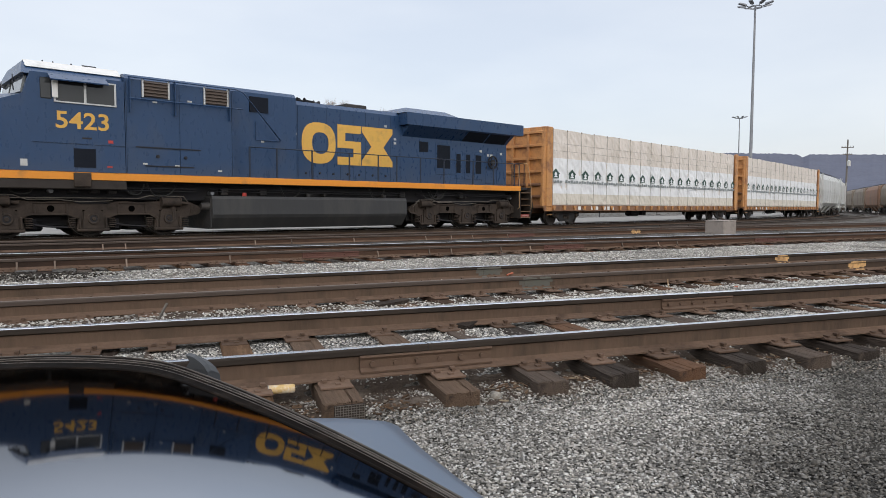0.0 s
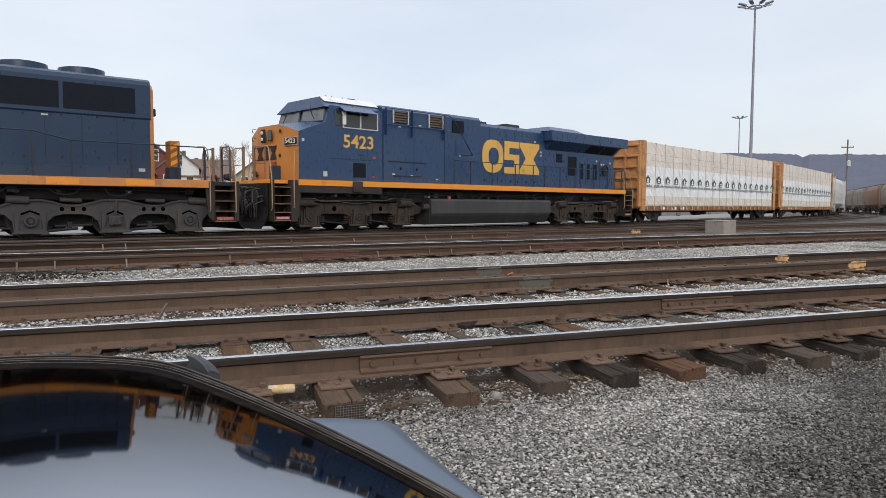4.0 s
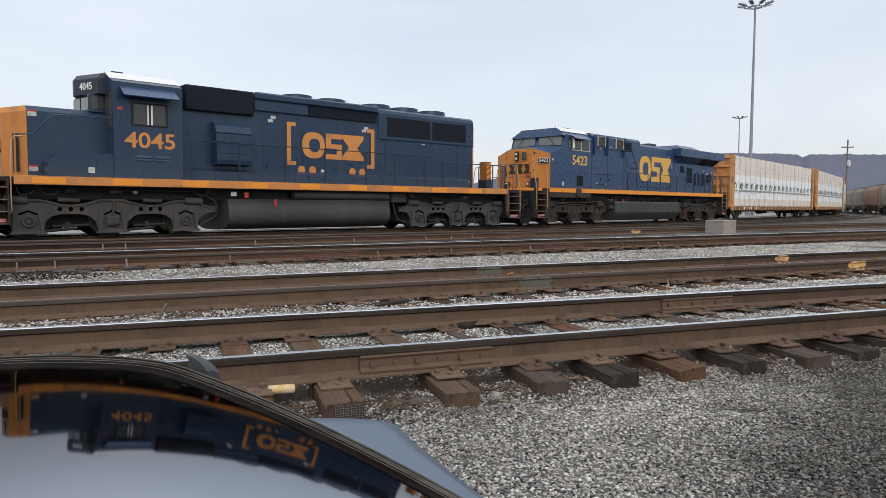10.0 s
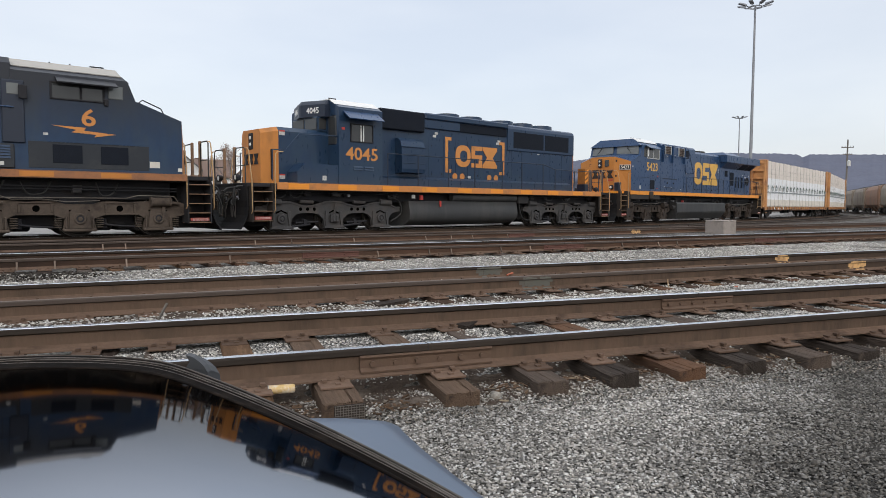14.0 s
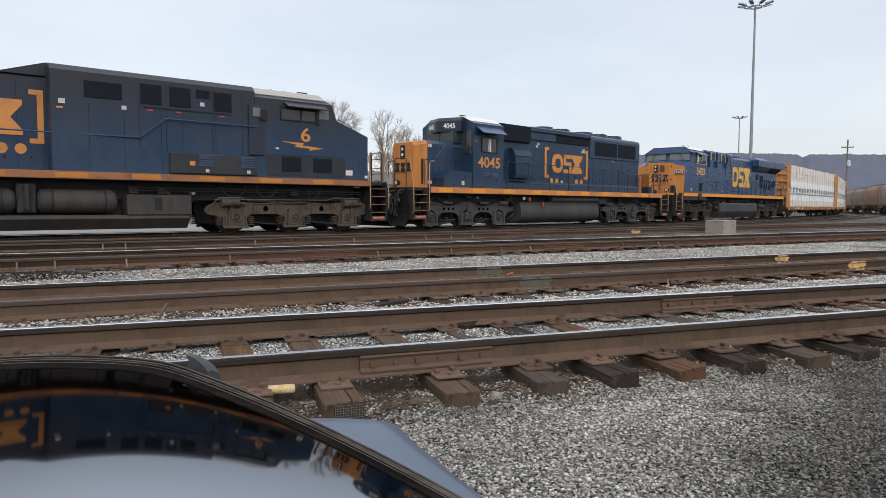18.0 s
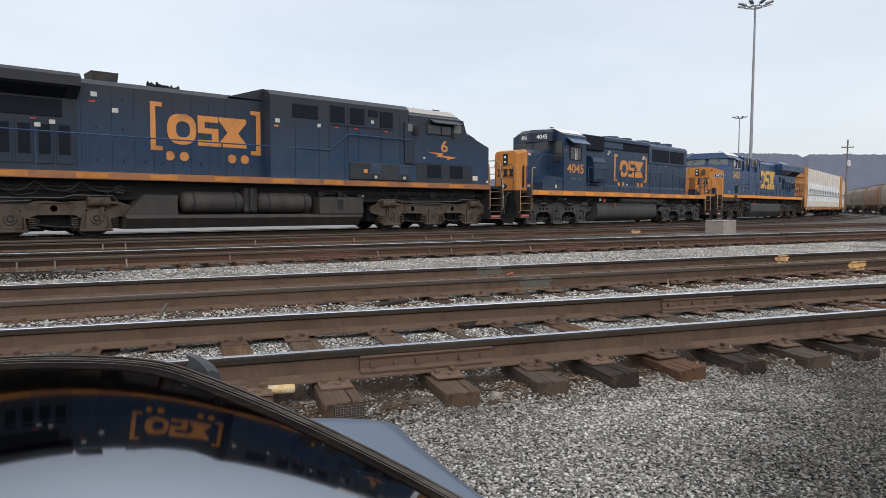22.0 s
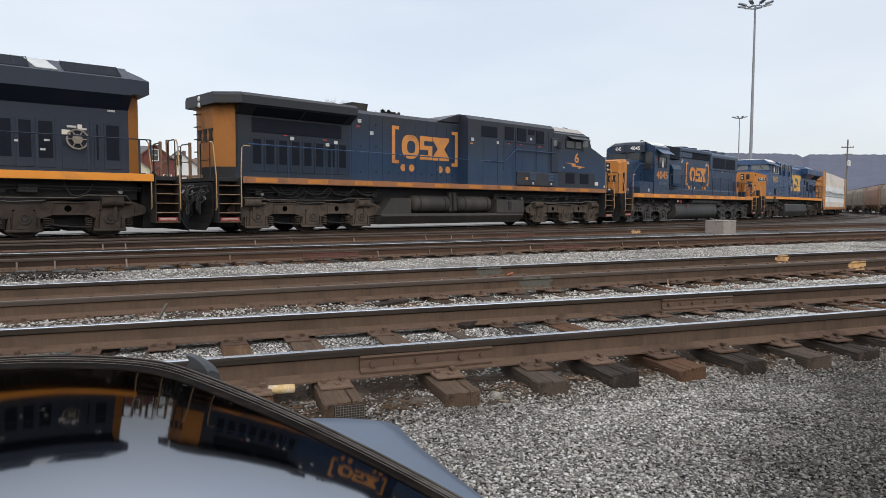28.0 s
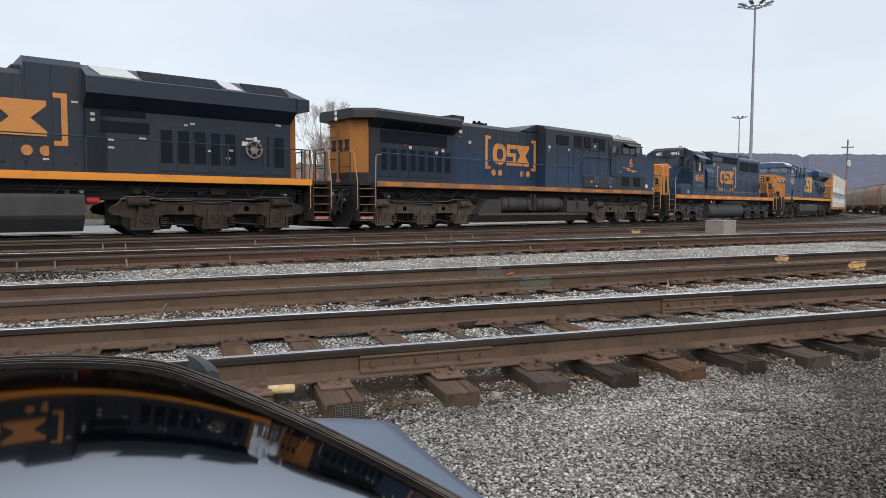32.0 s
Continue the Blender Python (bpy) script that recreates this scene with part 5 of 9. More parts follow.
SCRAP_RED = mat("faded_orange_red_plastic", (0.34, 0.095, 0.045), 0.6, vary=0.3, scale=30, bump=0.1)
litter_stick(1.72, 6.0, -0.22, 0.13, 0.02, 0.27, "broken_stick", "grey broken stick poking out of the ballast", POLE_WOOD)
def broken_plank(x, y, turn, length, label):
    b = M()
    b.prism([(-length / 2, -0.05), (-length * 0.3, -0.07), (length * 0.4, -0.055), (length / 2, -0.01), (length * 0.38, 0.05), (-length * 0.45, 0.06)], 0.0, 0.035, "z")
    tagged(part("broken_plank", b, TIE_BLACK, at=pose(x, y, ground_z(x, y) + 0.02, 4, -5, turn)), label, "plank")


broken_plank(4.35, 6.25, -8, 0.42, "dark broken plank end lying on the ballast")
broken_plank(4.05, 4.62, 20, 0.26, "short rotten plank scrap beside a tie")
litter_stick(8.3, 5.3, -0.22, 0.12, 0.1, 0.10, "bent_wire", "pale bent wire loop beside a tie", GRAB, 0.006)
litter_stick(7.21, 7.35, -0.145, 0.11, -0.02, 0.03, "red_scrap", "small red plastic scrap lying by the rail", SCRAP_RED, 0.016)
litter_stick(8.76, 4.63, -0.20, 0.10, 0.0, 0.02, "red_scrap", "small orange-red plastic scrap on the ballast", SCRAP_RED, 0.016)

# ---------------------------------------------------------------- train parts
WHEELSETS = []


def wheelset(parent, x, r, name="wheelset"):
    b = M()
    for s in (-1, 1):
        prof = [(0.08, 0.76), (0.12, 0.79), (0.30, 0.765), (r - 0.09, 0.765), (r - 0.065, 0.80), (r, 0.80), (r + 0.002, 0.70), (r + 0.025, 0.69), (r + 0.025, 0.665), (r - 0.06, 0.66), (0.10, 0.70)]
        b.lathe([(p, s * q) for p, q in prof], (0, 0, 0), "y", 28, 0)
        for k in range(6):
            a = k * math.pi / 3
            b.cyl((0.27 * math.cos(a), s * 0.755, 0.27 * math.sin(a)), (0.27 * math.cos(a), s * 0.772, 0.27 * math.sin(a)), 0.05, n=8)
        b.lathe([(r, s * 0.7985), (r + 0.0025, s * 0.705)], (0, 0, 0), "y", 28, 1)
    b.cyl((0, -0.8, 0), (0, 0.8, 0), 0.09, n=10)
    ob = part(name, b, [WHEEL, TREAD], parent, at=pose(x, 0, r))
    WHEELSETS.append((ob, r))
    return ob


def coil_spring(b, x, y, z0, z1, r):
    n = 5
    for i in range(n):
        z = z0 + (z1 - z0) * (i + 0.5) / n
        h = (z1 - z0) / n * 0.3
        b.lathe([(r * 0.6, -h), (r, -h * 0.5), (r, h * 0.5), (r * 0.6, h)], (x, y, z), "z", 10)


def hose(pts, r, parent, name="hose", material=None):
    b = M()
    P = [Vector(p) for p in pts]
    out = []
    for i in range(len(P) - 1):
        a, c = P[max(0, i - 1)], P[i]
        d, e = P[i + 1], P[min(len(P) - 1, i + 2)]
        for k in range(5):
            t = k / 5
            out.append(0.5 * (2 * c + (d - a) * t + (2 * a - 5 * c + 4 * d - e) * t * t + (3 * c - a - 3 * d + e) * t ** 3))
    out.append(P[-1])
    b.tube(out, r, 6)
    return part(name, b, material or RUBBER, parent)


def traction_motor(truck, xa, way):
    """Motor slung beside an axle, with its gear case."""
    b = M()
    b.box(min(xa + way * 0.12, xa + way * 0.98), max(xa + way * 0.12, xa + way * 0.98), -0.42, 0.52, 0.15, 0.80, 0.06)
    m = part("traction_motor", b, UNDER, truck)
    c = M()
    c.prism([(xa - way * 0.38, 0.28), (xa - way * 0.2, 0.12), (xa + way * 0.45, 0.13), (xa + way * 0.62, 0.30), (xa + way * 0.45, 0.78), (xa - way * 0.25, 0.85)][::int(way)], -0.60, -0.45, "y")
    part("gear_case", c, TRUCK_DARK, m)


def truck_ge(parent, xc, paint):
    """Three-axle truck with straight cast side frames, springs and journal boxes."""
    b = M()
    b.box(-2.75, 2.75, -0.62, 0.62, 0.27, 1.06, 0.05)
    b.box(-0.5, 0.5, -0.95, 0.95, 0.6, 1.1, 0.04)
    t = part("truck", b, UNDER, parent, "dusty cast steel three-axle truck", at=pose(xc, 0, 0))
    half = [(0.0, 0.90), (0.35, 0.90), (0.55, 0.97), (0.85, 0.99), (1.25, 0.95), (1.5, 0.98), (2.3, 1.02), (2.7, 0.97), (2.98, 0.86), (3.06, 0.74), (2.98, 0.62), (2.68, 0.56), (2.46, 0.50), (2.48, 0.19), (1.64, 0.19), (1.70, 0.50), (1.54, 0.60), (0.62, 0.60), (0.36, 0.50), (0.42, 0.19)]
    poly = [(-x, z) for x, z in half[:0:-1]] + half
    for s in (-1, 1):
        y_ = lambda p, q: (min(s * p, s * q), max(s * p, s * q))
        b = M()
        b.prism(poly, s * 1.02, s * 1.11, "y")
        for xa in (-2.06, 0.0, 2.06):
            b.prism([(xa - 0.27, 0.24), (xa + 0.27, 0.24), (xa + 0.24, 0.70), (xa + 0.14, 0.78), (xa - 0.14, 0.78), (xa - 0.24, 0.70)], s * 1.10, s * 1.17, "y")
            b.box(xa - 0.42, xa + 0.42, *y_(1.10, 1.20), 0.15, 0.23, 0.02)
            b.box(xa - 0.36, xa - 0.31, *y_(1.10, 1.16), 0.23, 0.55, 0.01)
            b.box(xa + 0.31, xa + 0.36, *y_(1.10, 1.16), 0.23, 0.55, 0.01)
        for a0, a1 in ((-1.5, -0.64), (0.64, 1.5)):
            b.box(a0, a1, *y_(1.10, 1.15), 0.60, 0.645, 0.01)
            b.box(a0 + 0.05, a1 - 0.05, *y_(1.10, 1.15), 0.915, 0.955, 0.01)
        for xa in (-2.75, -1.42, -0.66, 0.66, 1.42, 2.75):
            b.box(xa - 0.03, xa + 0.03, *y_(1.10, 1.14), 0.66, 0.90, 0.01)
        fr = part("side_frame", b, paint, t)
        for xa in (-2.06, 0.0, 2.06):
            c = M()
            c.lathe([(0.0, s * 1.225), (0.045, s * 1.225), (0.055, s * 1.20), (0.10, s * 1.20), (0.11, s * 1.215), (0.14, s * 1.215), (0.155, s * 1.19), (0.155, s * 1.165)], (xa, 0, 0.50), "y", 20, 0)
            cap = part("journal_cap", c, paint, fr)
            c = M()
            c.lathe([(0.06, s * 1.203), (0.098, s * 1.203)], (xa, 0, 0.50), "y", 20, 0)
            part("cap_groove", c, UNDER, cap)
            c = M()
            c.box(xa - 0.26, xa + 0.26, *y_(1.105, 1.115), 0.70, 0.745)
            part("frame_gap", c, HOLE, fr)
        for xa in (-1.03, 1.03):
            c = M()
            c.lathe([(0.0, s * 1.116), (0.085, s * 1.116), (0.09, s * 1.11)], (xa, 0, 0.78), "y", 14)
            part("frame_hole", c, HOLE, fr)
        for xa in (-2.06, 0, 2.06):
            for d in (-0.52, 0.52):
                c = M()
                coil_spring(c, xa + d, s * 1.07, 0.24, 0.54, 0.10)
                part("spring", c, paint, fr)
        for xa in (-2.2, 2.2):
            c = M()
            c.cyl((xa - 0.34, s * 1.2, 0.97), (xa + 0.2, s * 1.2, 0.97), 0.13, n=16)
            c.cyl((xa - 0.37, s * 1.2, 0.97), (xa - 0.32, s * 1.2, 0.97), 0.15, n=16)
            c.cyl((xa + 0.16, s * 1.2, 0.97), (xa + 0.20, s * 1.2, 0.97), 0.145, n=16)
            c.cyl((xa + 0.2, s * 1.2, 0.95), (xa + 0.42, s * 1.2, 0.93), 0.045, n=8)
            c.box(xa - 0.05, xa + 0.05, min(s * 1.14, s * 1.22), max(s * 1.14, s * 1.22), 0.45, 0.9, 0.01)
            part("brake_cylinder", c, paint, fr)
        c = M()
        c.tube([(-2.75, s * 1.17, 1.06), (-1.2, s * 1.17, 1.07), (1.2, s * 1.17, 1.07), (1.5, s * 1.17, 1.15), (2.5, s * 1.17, 1.14), (2.62, s * 1.17, 0.98)], 0.018)
        part("brake_pipe", c, PIPE, fr)
        c = M()
        c.tube([(-2.9, s * 1.19, 0.86), (-2.62, s * 1.21, 1.12), (-1.9, s * 1.21, 1.13), (-1.6, s * 1.19, 1.02), (-0.9, s * 1.18, 1.03), (-0.3, s * 1.19, 0.96), (0.5, s * 1.19, 1.0)], 0.014)
        part("sand_pipe", c, PIPE, fr)
        for xa in (-1.03, 1.03):
            c = M()
            c.tube([(xa - 0.5, s * 1.0, 0.36), (xa - 0.1, s * 1.0, 0.30), (xa + 0.5, s * 1.0, 0.26)], 0.03)
            c.box(xa - 0.42, xa - 0.32, min(s * 0.85, s * 0.98), max(s * 0.85, s * 0.98), 0.22, 0.5, 0.01)
            part("brake_rigging", c, UNDER, fr)
    for xa in (-2.06, 0, 2.06):
        wheelset(t, xa, 0.533)
        traction_motor(t, xa, 1.0 if xa < 1 else -1.0)
    return t


def truck_arched(parent, xc, paint):
    """Three-axle truck with deep arched side frames."""
    b = M()
    b.box(-2.75, 2.75, -0.62, 0.62, 0.27, 1.06, 0.05)
    b.box(-0.5, 0.5, -0.95, 0.95, 0.6, 1.1, 0.04)
    t = part("truck", b, UNDER, parent, "grimy black cast steel three-axle truck", at=pose(xc, 0, 0))
    half = [(0.0, 1.05), (0.30, 1.04), (0.55, 0.97), (0.85, 0.90), (1.05, 0.88), (1.30, 0.90), (1.55, 0.98), (1.80, 1.03), (2.30, 1.02), (2.55, 0.94), (2.75, 0.86), (3.0, 0.86), (3.02, 0.68), (2.80, 0.66), (2.62, 0.60), (2.48, 0.44), (2.44, 0.16), (1.70, 0.16), (1.66, 0.44), (1.50, 0.58), (1.30, 0.63), (0.80, 0.63), (0.60, 0.58), (0.42, 0.42), (0.36, 0.12)]
    poly = [(-x, z) for x, z in half[:0:-1]] + half
    for s in (-1, 1):
        y_ = lambda p, q: (min(s * p, s * q), max(s * p, s * q))
        b = M()
        b.prism(poly, s * 1.02, s * 1.12, "y")
        top = [(x, z) for x, z in poly if z > 0.80]
        b.prism(top + [(x, z - 0.05) for x, z in top[::-1]], s * 1.115, s * 1.17, "y")
        for xa in (-2.07, 0.0, 2.07):
            b.prism([(xa - 0.44, 0.11), (xa + 0.44, 0.11), (xa + 0.36, 0.20), (xa - 0.36, 0.20)], s * 1.10, s * 1.20, "y")
            b.prism([(xa - 0.36, 0.20), (xa - 0.29, 0.20), (xa - 0.22, 0.66), (xa - 0.36, 0.70)], s * 1.11, s * 1.17, "y")
            b.prism([(xa + 0.36, 0.20), (xa + 0.29, 0.20), (xa + 0.22, 0.66), (xa + 0.36, 0.70)], s * 1.11, s * 1.17, "y")
        fr = part("side_frame", b, paint, t)
        for xa in (-2.07, 2.07):
            c = M()
            c.lathe([(0.0, s * 1.22), (0.05, s * 1.22), (0.06, s * 1.19), (0.105, s * 1.19), (0.115, s * 1.21), (0.15, s * 1.205), (0.165, s * 1.17), (0.165, s * 1.11)], (xa, 0, 0.44), "y", 20, 0)
            cap = part("journal_cap", c, paint, fr)
            c = M()
            c.lathe([(0.064, s * 1.193), (0.103, s * 1.193)], (xa, 0, 0.44), "y", 20, 0)
            part("cap_groove", c, UNDER, cap)
        for xa in (-2.07, 0.0, 2.07):
            c = M()
            c.prism([(xa - 0.24, 0.64), (xa, 0.74), (xa + 0.24, 0.64), (xa + 0.2, 0.60), (xa, 0.69), (xa - 0.2, 0.60)], s * 1.112, s * 1.126, "y")
            part("frame_gap", c, HOLE, fr)
        c = M()
        c.box(-0.17, 0.17, *y_(1.12, 1.24), 0.30, 0.58, 0.03)
        c.box(-0.10, -0.02, *y_(1.23, 1.27), 0.34, 0.54, 0.01)
        c.box(0.04, 0.12, *y_(1.23, 1.27), 0.34, 0.54, 0.01)
        c.cyl((0.0, s * 1.18, 0.56), (0.03, s * 1.22, 1.0), 0.035, n=8)
        part("damper", c, paint, fr)
        for xa in (-1.32, -1.05, -0.78, 0.78, 1.05, 1.32):
            c = M()
            c.lathe([(0.0, s * 1.127), (0.056, s * 1.127), (0.06, s * 1.12)], (xa, 0, 0.765), "y", 12)
            part("frame_hole", c, HOLE, fr)
        for xa in (-1.04, 1.04):
            c = M()
            c.cyl((xa - 0.45, s * 1.06, 0.30), (xa + 0.45, s * 1.06, 0.33), 0.035, n=8)
            c.cyl((xa - 0.62, s * 1.10, 0.18), (xa + 0.10, s * 1.10, 0.24), 0.04, n=8)
            c.box(xa - 0.16, xa - 0.04, min(s * 1.0, s * 1.12), max(s * 1.0, s * 1.12), 0.22, 0.42, 0.01)
            part("brake_rigging", c, UNDER, fr)
        for xa in (-2.35, -1.1, 1.1, 2.3):
            c = M()
            c.cyl((xa - 0.26, s * 1.12, 1.02), (xa + 0.26, s * 1.12, 1.0), 0.11 if abs(xa) > 2 else 0.06, n=12)
            part("brake_cylinder", c, paint, fr)
    for xa in (-2.07, 0, 2.07):
        wheelset(t, xa, 0.508)
        traction_motor(t, xa, 1.0 if xa < 1 else -1.0)
    return t


def coupler(parent, x, way, material):
    b = M()
    b.box(min(x, x - way * 0.9), max(x, x - way * 0.9), -0.09, 0.09, 0.78, 0.98, 0.02)
    b.prism([(x - way * 0.28, -0.16), (x - way * 0.02, -0.17), (x + way * 0.02, -0.05), (x - way * 0.10, 0.02), (x - way * 0.02, 0.10), (x - way * 0.08, 0.18), (x - way * 0.30, 0.14)], 0.73, 1.03, "z")
    part("coupler", b, material, parent)


def stairs(parent, x0, x1, y0, y1, ztop, zbot, n, frame_mat, tread_mat, red=True):
    """Step well: side plates, back plate, n treads; y0 is the outer edge."""
    s = -1 if y0 < y1 else 1
    b = M()
    ya, yb = min(y0, y1), max(y0, y1)
    for x in (x0, x1):
        b.prism([(ya, ztop), (yb, ztop), (yb, zbot + 0.05), (ya, zbot)], x - 0.015, x + 0.015, "x")
    yb2 = y1 + s * 0.04
    b.box(x0, x1, min(y1, yb2), max(y1, yb2), zbot, ztop)
    st = part("step_well", b, frame_mat, parent)
    for i in range(n):
        z = zbot + (ztop - zbot) * i / n + 0.02
        c = M()
        c.box(x0 + 0.015, x1 - 0.015, ya, yb, z, z + 0.024, 0.006)
        part("tread", c, tread_mat, st)
    if red:
        c = M()
        c.box(x0 + 0.06, x1 - 0.06, y0 + (0.01 if s < 0 else -0.04), y0 + (0.04 if s < 0 else -0.01), zbot + 0.07, zbot + 0.17, 0.004)
        sign = part("step_sign", c, RED_FADED, st, "faded red warning plate")
        for zz in (0.095, 0.13):
            d = M()
            d.box(x0 + 0.11, x1 - 0.11, y0 + (0.008 if s < 0 else -0.042), y0 + (0.042 if s < 0 else -0.008), zbot + zz, zbot + zz + 0.012)
            part("sign_bar", d, STICKER, sign)
    return st


def handrail(parent, xs, y, z0, z1, material, ends=(), r=0.019):
    """Side rail: a stanchion at each x and a top pipe; ends adds bent ends."""
    pts = [(xs[0], y, z1), (xs[-1], y, z1)]
    b = M()
    b.tube(list(ends[:1]) and [ends[0], pts[0], pts[1]] + ([ends[1]] if len(ends) > 1 else []) or pts, r)
    hr = part("handrail", b, material, parent)
    for x in xs:
        c = M()
        c.box(x - 0.027, x + 0.027, y - 0.012, y + 0.012, z0, z1, 0.004)
        c.box(x - 0.05, x + 0.05, y - 0.03, y + 0.03, z0 - 0.12, z0, 0.005)
        part("stanchion", c, material, hr)
    return hr


def end_rail(parent, x, way, z, material, grab):
    """Railing across a locomotive's end platform, with a gap at the centre and grab irons at the steps."""
    for s in (-1, 1):
        b = M()
        b.tube([(x, s * 0.42, z), (x, s * 0.42, z + 1.05), (x, s * 0.52, z + 1.12), (x, s * 1.0, z + 1.12), (x, s * 1.08, z + 1.05), (x, s * 1.08, z)], 0.02)
        b.tube([(x, s * 0.42, z + 0.55), (x, s * 1.08, z + 0.55)], 0.016)
        part("end_rail", b, material, parent)
        xi = x - way * 0.80
        for pts in ([(x, s * 1.06, z + 1.09), (x, s * 1.22, z + 1.09), (x, s * 1.30, z + 1.02), (x, s * 1.45, z + 0.30), (x, s * 1.50, z + 0.05), (x, s * 1.52, z - 0.90), (x, s * 1.44, z - 0.97)],
                    [(xi - way * 0.34, s * 1.46, z + 1.02), (xi - way * 0.12, s * 1.47, z + 1.02), (xi - way * 0.05, s * 1.48, z + 0.94), (xi, s * 1.52, z + 0.25), (xi, s * 1.53, z - 0.86), (xi, s * 1.45, z - 0.93)]):
            b = M()
            b.tube(pts, 0.018)
            part("grab_iron", b, grab, parent)
    for s in (-1, 1):
        b = M()
        b.box(x - 0.04, x + 0.04, s * 0.36 - 0.045, s * 0.36 + 0.045, z, z + 1.16, 0.012)
        b.box(x - 0.06, x + 0.06, s * 0.36 - 0.07, s * 0.36 + 0.07, z, z + 0.12, 0.012)
        part("end_post", b, STEP, parent, "rusty orange end post")


def pilot(parent, x, way, material):
    """End plate, curved plough, hoses and cables."""
    b = M()
    b.box(min(x, x - way * 0.08), max(x, x - way * 0.08), -1.25, 1.25, 0.95, 1.59, 0.02)
    part("end_plate", b, PLOUGH, parent)
    b = M()
    prof = [(0.02, 1.04), (0.0, 0.82), (0.03, 0.58), (0.12, 0.34), (0.27, 0.13)]
    secs = []
    for p, z in prof:
        secs.append([(x + way * (p + 0.10 * (1 - abs(y) / 1.3)), y, z) for y in (-1.3, -0.65, 0, 0.65, 1.3)] + [(x + way * (p + 0.10 * (1 - abs(y) / 1.3) - 0.04), y, z) for y in (1.3, 0.65, 0, -0.65, -1.3)])
    b.loft(secs)
    part("plough", b, PLOUGH, parent, "curved black snow plough")
    b = M()
    b.box(min(x - way * 0.1, x - way * 0.95), max(x - way * 0.1, x - way * 0.95), -0.84, 0.84, 0.20, 1.5, 0.03)
    part("pilot_body", b, PLOUGH, parent)
    rng = random.Random(int(abs(x) * 100))
    for k in range(13):
        y0 = -1.12 + 2.24 * (k + rng.uniform(0.1, 0.9)) / 13
        y1 = y0 + rng.choice((-1, 1)) * rng.uniform(0.12, 0.42)
        low, reach = rng.uniform(0.38, 0.95), rng.uniform(0.16, 0.42)
        z0, z1 = rng.uniform(1.15, 1.5), rng.uniform(0.95, 1.35)
        thick = k % 3 == 0
        hose([(x + way * 0.02, y0, z0), (x + way * (0.10 + 0.5 * reach), y0 + 0.1 * (y1 - y0), z0 - 0.05), (x + way * reach, y0 + 0.25 * (y1 - y0), (z0 + low) / 2), (x + way * reach * 0.9, (y0 + y1) / 2, low),
              (x + way * reach, y0 + 0.8 * (y1 - y0), (z1 + low) / 2), (x + way * 0.06, y1, z1)], rng.uniform(0.026, 0.038) if thick else rng.uniform(0.012, 0.019), parent, "hose", (RUBBER, HOSE_GREY, TRUCK_DARK, RUBBER, PIPE)[k % 5])
        c = M()
        c.cyl((x + way * 0.03, y1, z1 - 0.02), (x + way * 0.08, y1, z1 + 0.08), 0.034, n=8)
        part("hose_coupling", c, GALV if k % 4 == 0 else TRUCK_GREY, parent)
    b = M()
    b.lathe([(0.0, 0.0), (0.16, 0.0), (0.20, 0.05), (0.20, 0.12)], (x + way * 0.02 if way < 0 else x - 0.10, -0.55, 1.22), "x", 16)
    part("cable_socket", b, TRUCK_DARK, parent)


def panel_lines(parent, xs, y, z0, z1, material, name="door_seam"):
    for x in xs:
        b = M()
        b.box(x - 0.005, x + 0.005, y - 0.004, y + 0.004, z0, z1)
        part(name, b, SEAM, parent)


def door(parent, x0, x1, y, z0, z1, material, grille=None):
    b = M()
    b.box(x0, x1, y - 0.02, y + 0.01, z0, z1, 0.008)
    d = part("access_door", b, material, parent)
    c = M()
    c.box(x0 + 0.04, x0 + 0.07, y - 0.035, y - 0.015, (z0 + z1) / 2 - 0.06, (z0 + z1) / 2 + 0.06)
    part("latch", c, UNDER, d)
    if grille:
        c = M()
        c.box(x0 + 0.06, x1 - 0.06, y - 0.028, y - 0.012, z0 + 0.25, z1 - 0.08)
        part("door_grille", c, grille, d)
    return d


def grille(parent, x0, x1, y, z0, z1, material=None, slats=0, name="grille", frame=None):
    b = M()
    b.box(x0, x1, y - 0.02, y + 0.02, z0, z1, 0.005)
    g = part(name, b, material or DARK_GRILLE, parent)
    for i in range(slats):
        z = z0 + (z1 - z0) * (i + 0.5) / slats
        c = M()
        c.prism([(y - 0.02, z - 0.035), (y - 0.055, z - 0.02), (y - 0.02, z + 0.03)], x0 + 0.01, x1 - 0.01, "x")
        part("slat", c, LOUVRE, g)
    if frame:
        for x in (x0, x1):
            c = M()
            c.box(x - 0.025, x + 0.025, y - 0.06, y + 0.0, z0 - 0.03, z1 + 0.03, 0.005)
            part("grille_frame", c, frame, g)
    return g


def sticker(parent, x, z, w, h, y, material=None):
    b = M()
    b.box(x - w * 0.4, x + w * 0.4, y - 0.006, y + 0.002, z - h * 0.4, z + h * 0.4)
    part("sticker", b, STICKER if material in (None, WHITE) else material, parent)


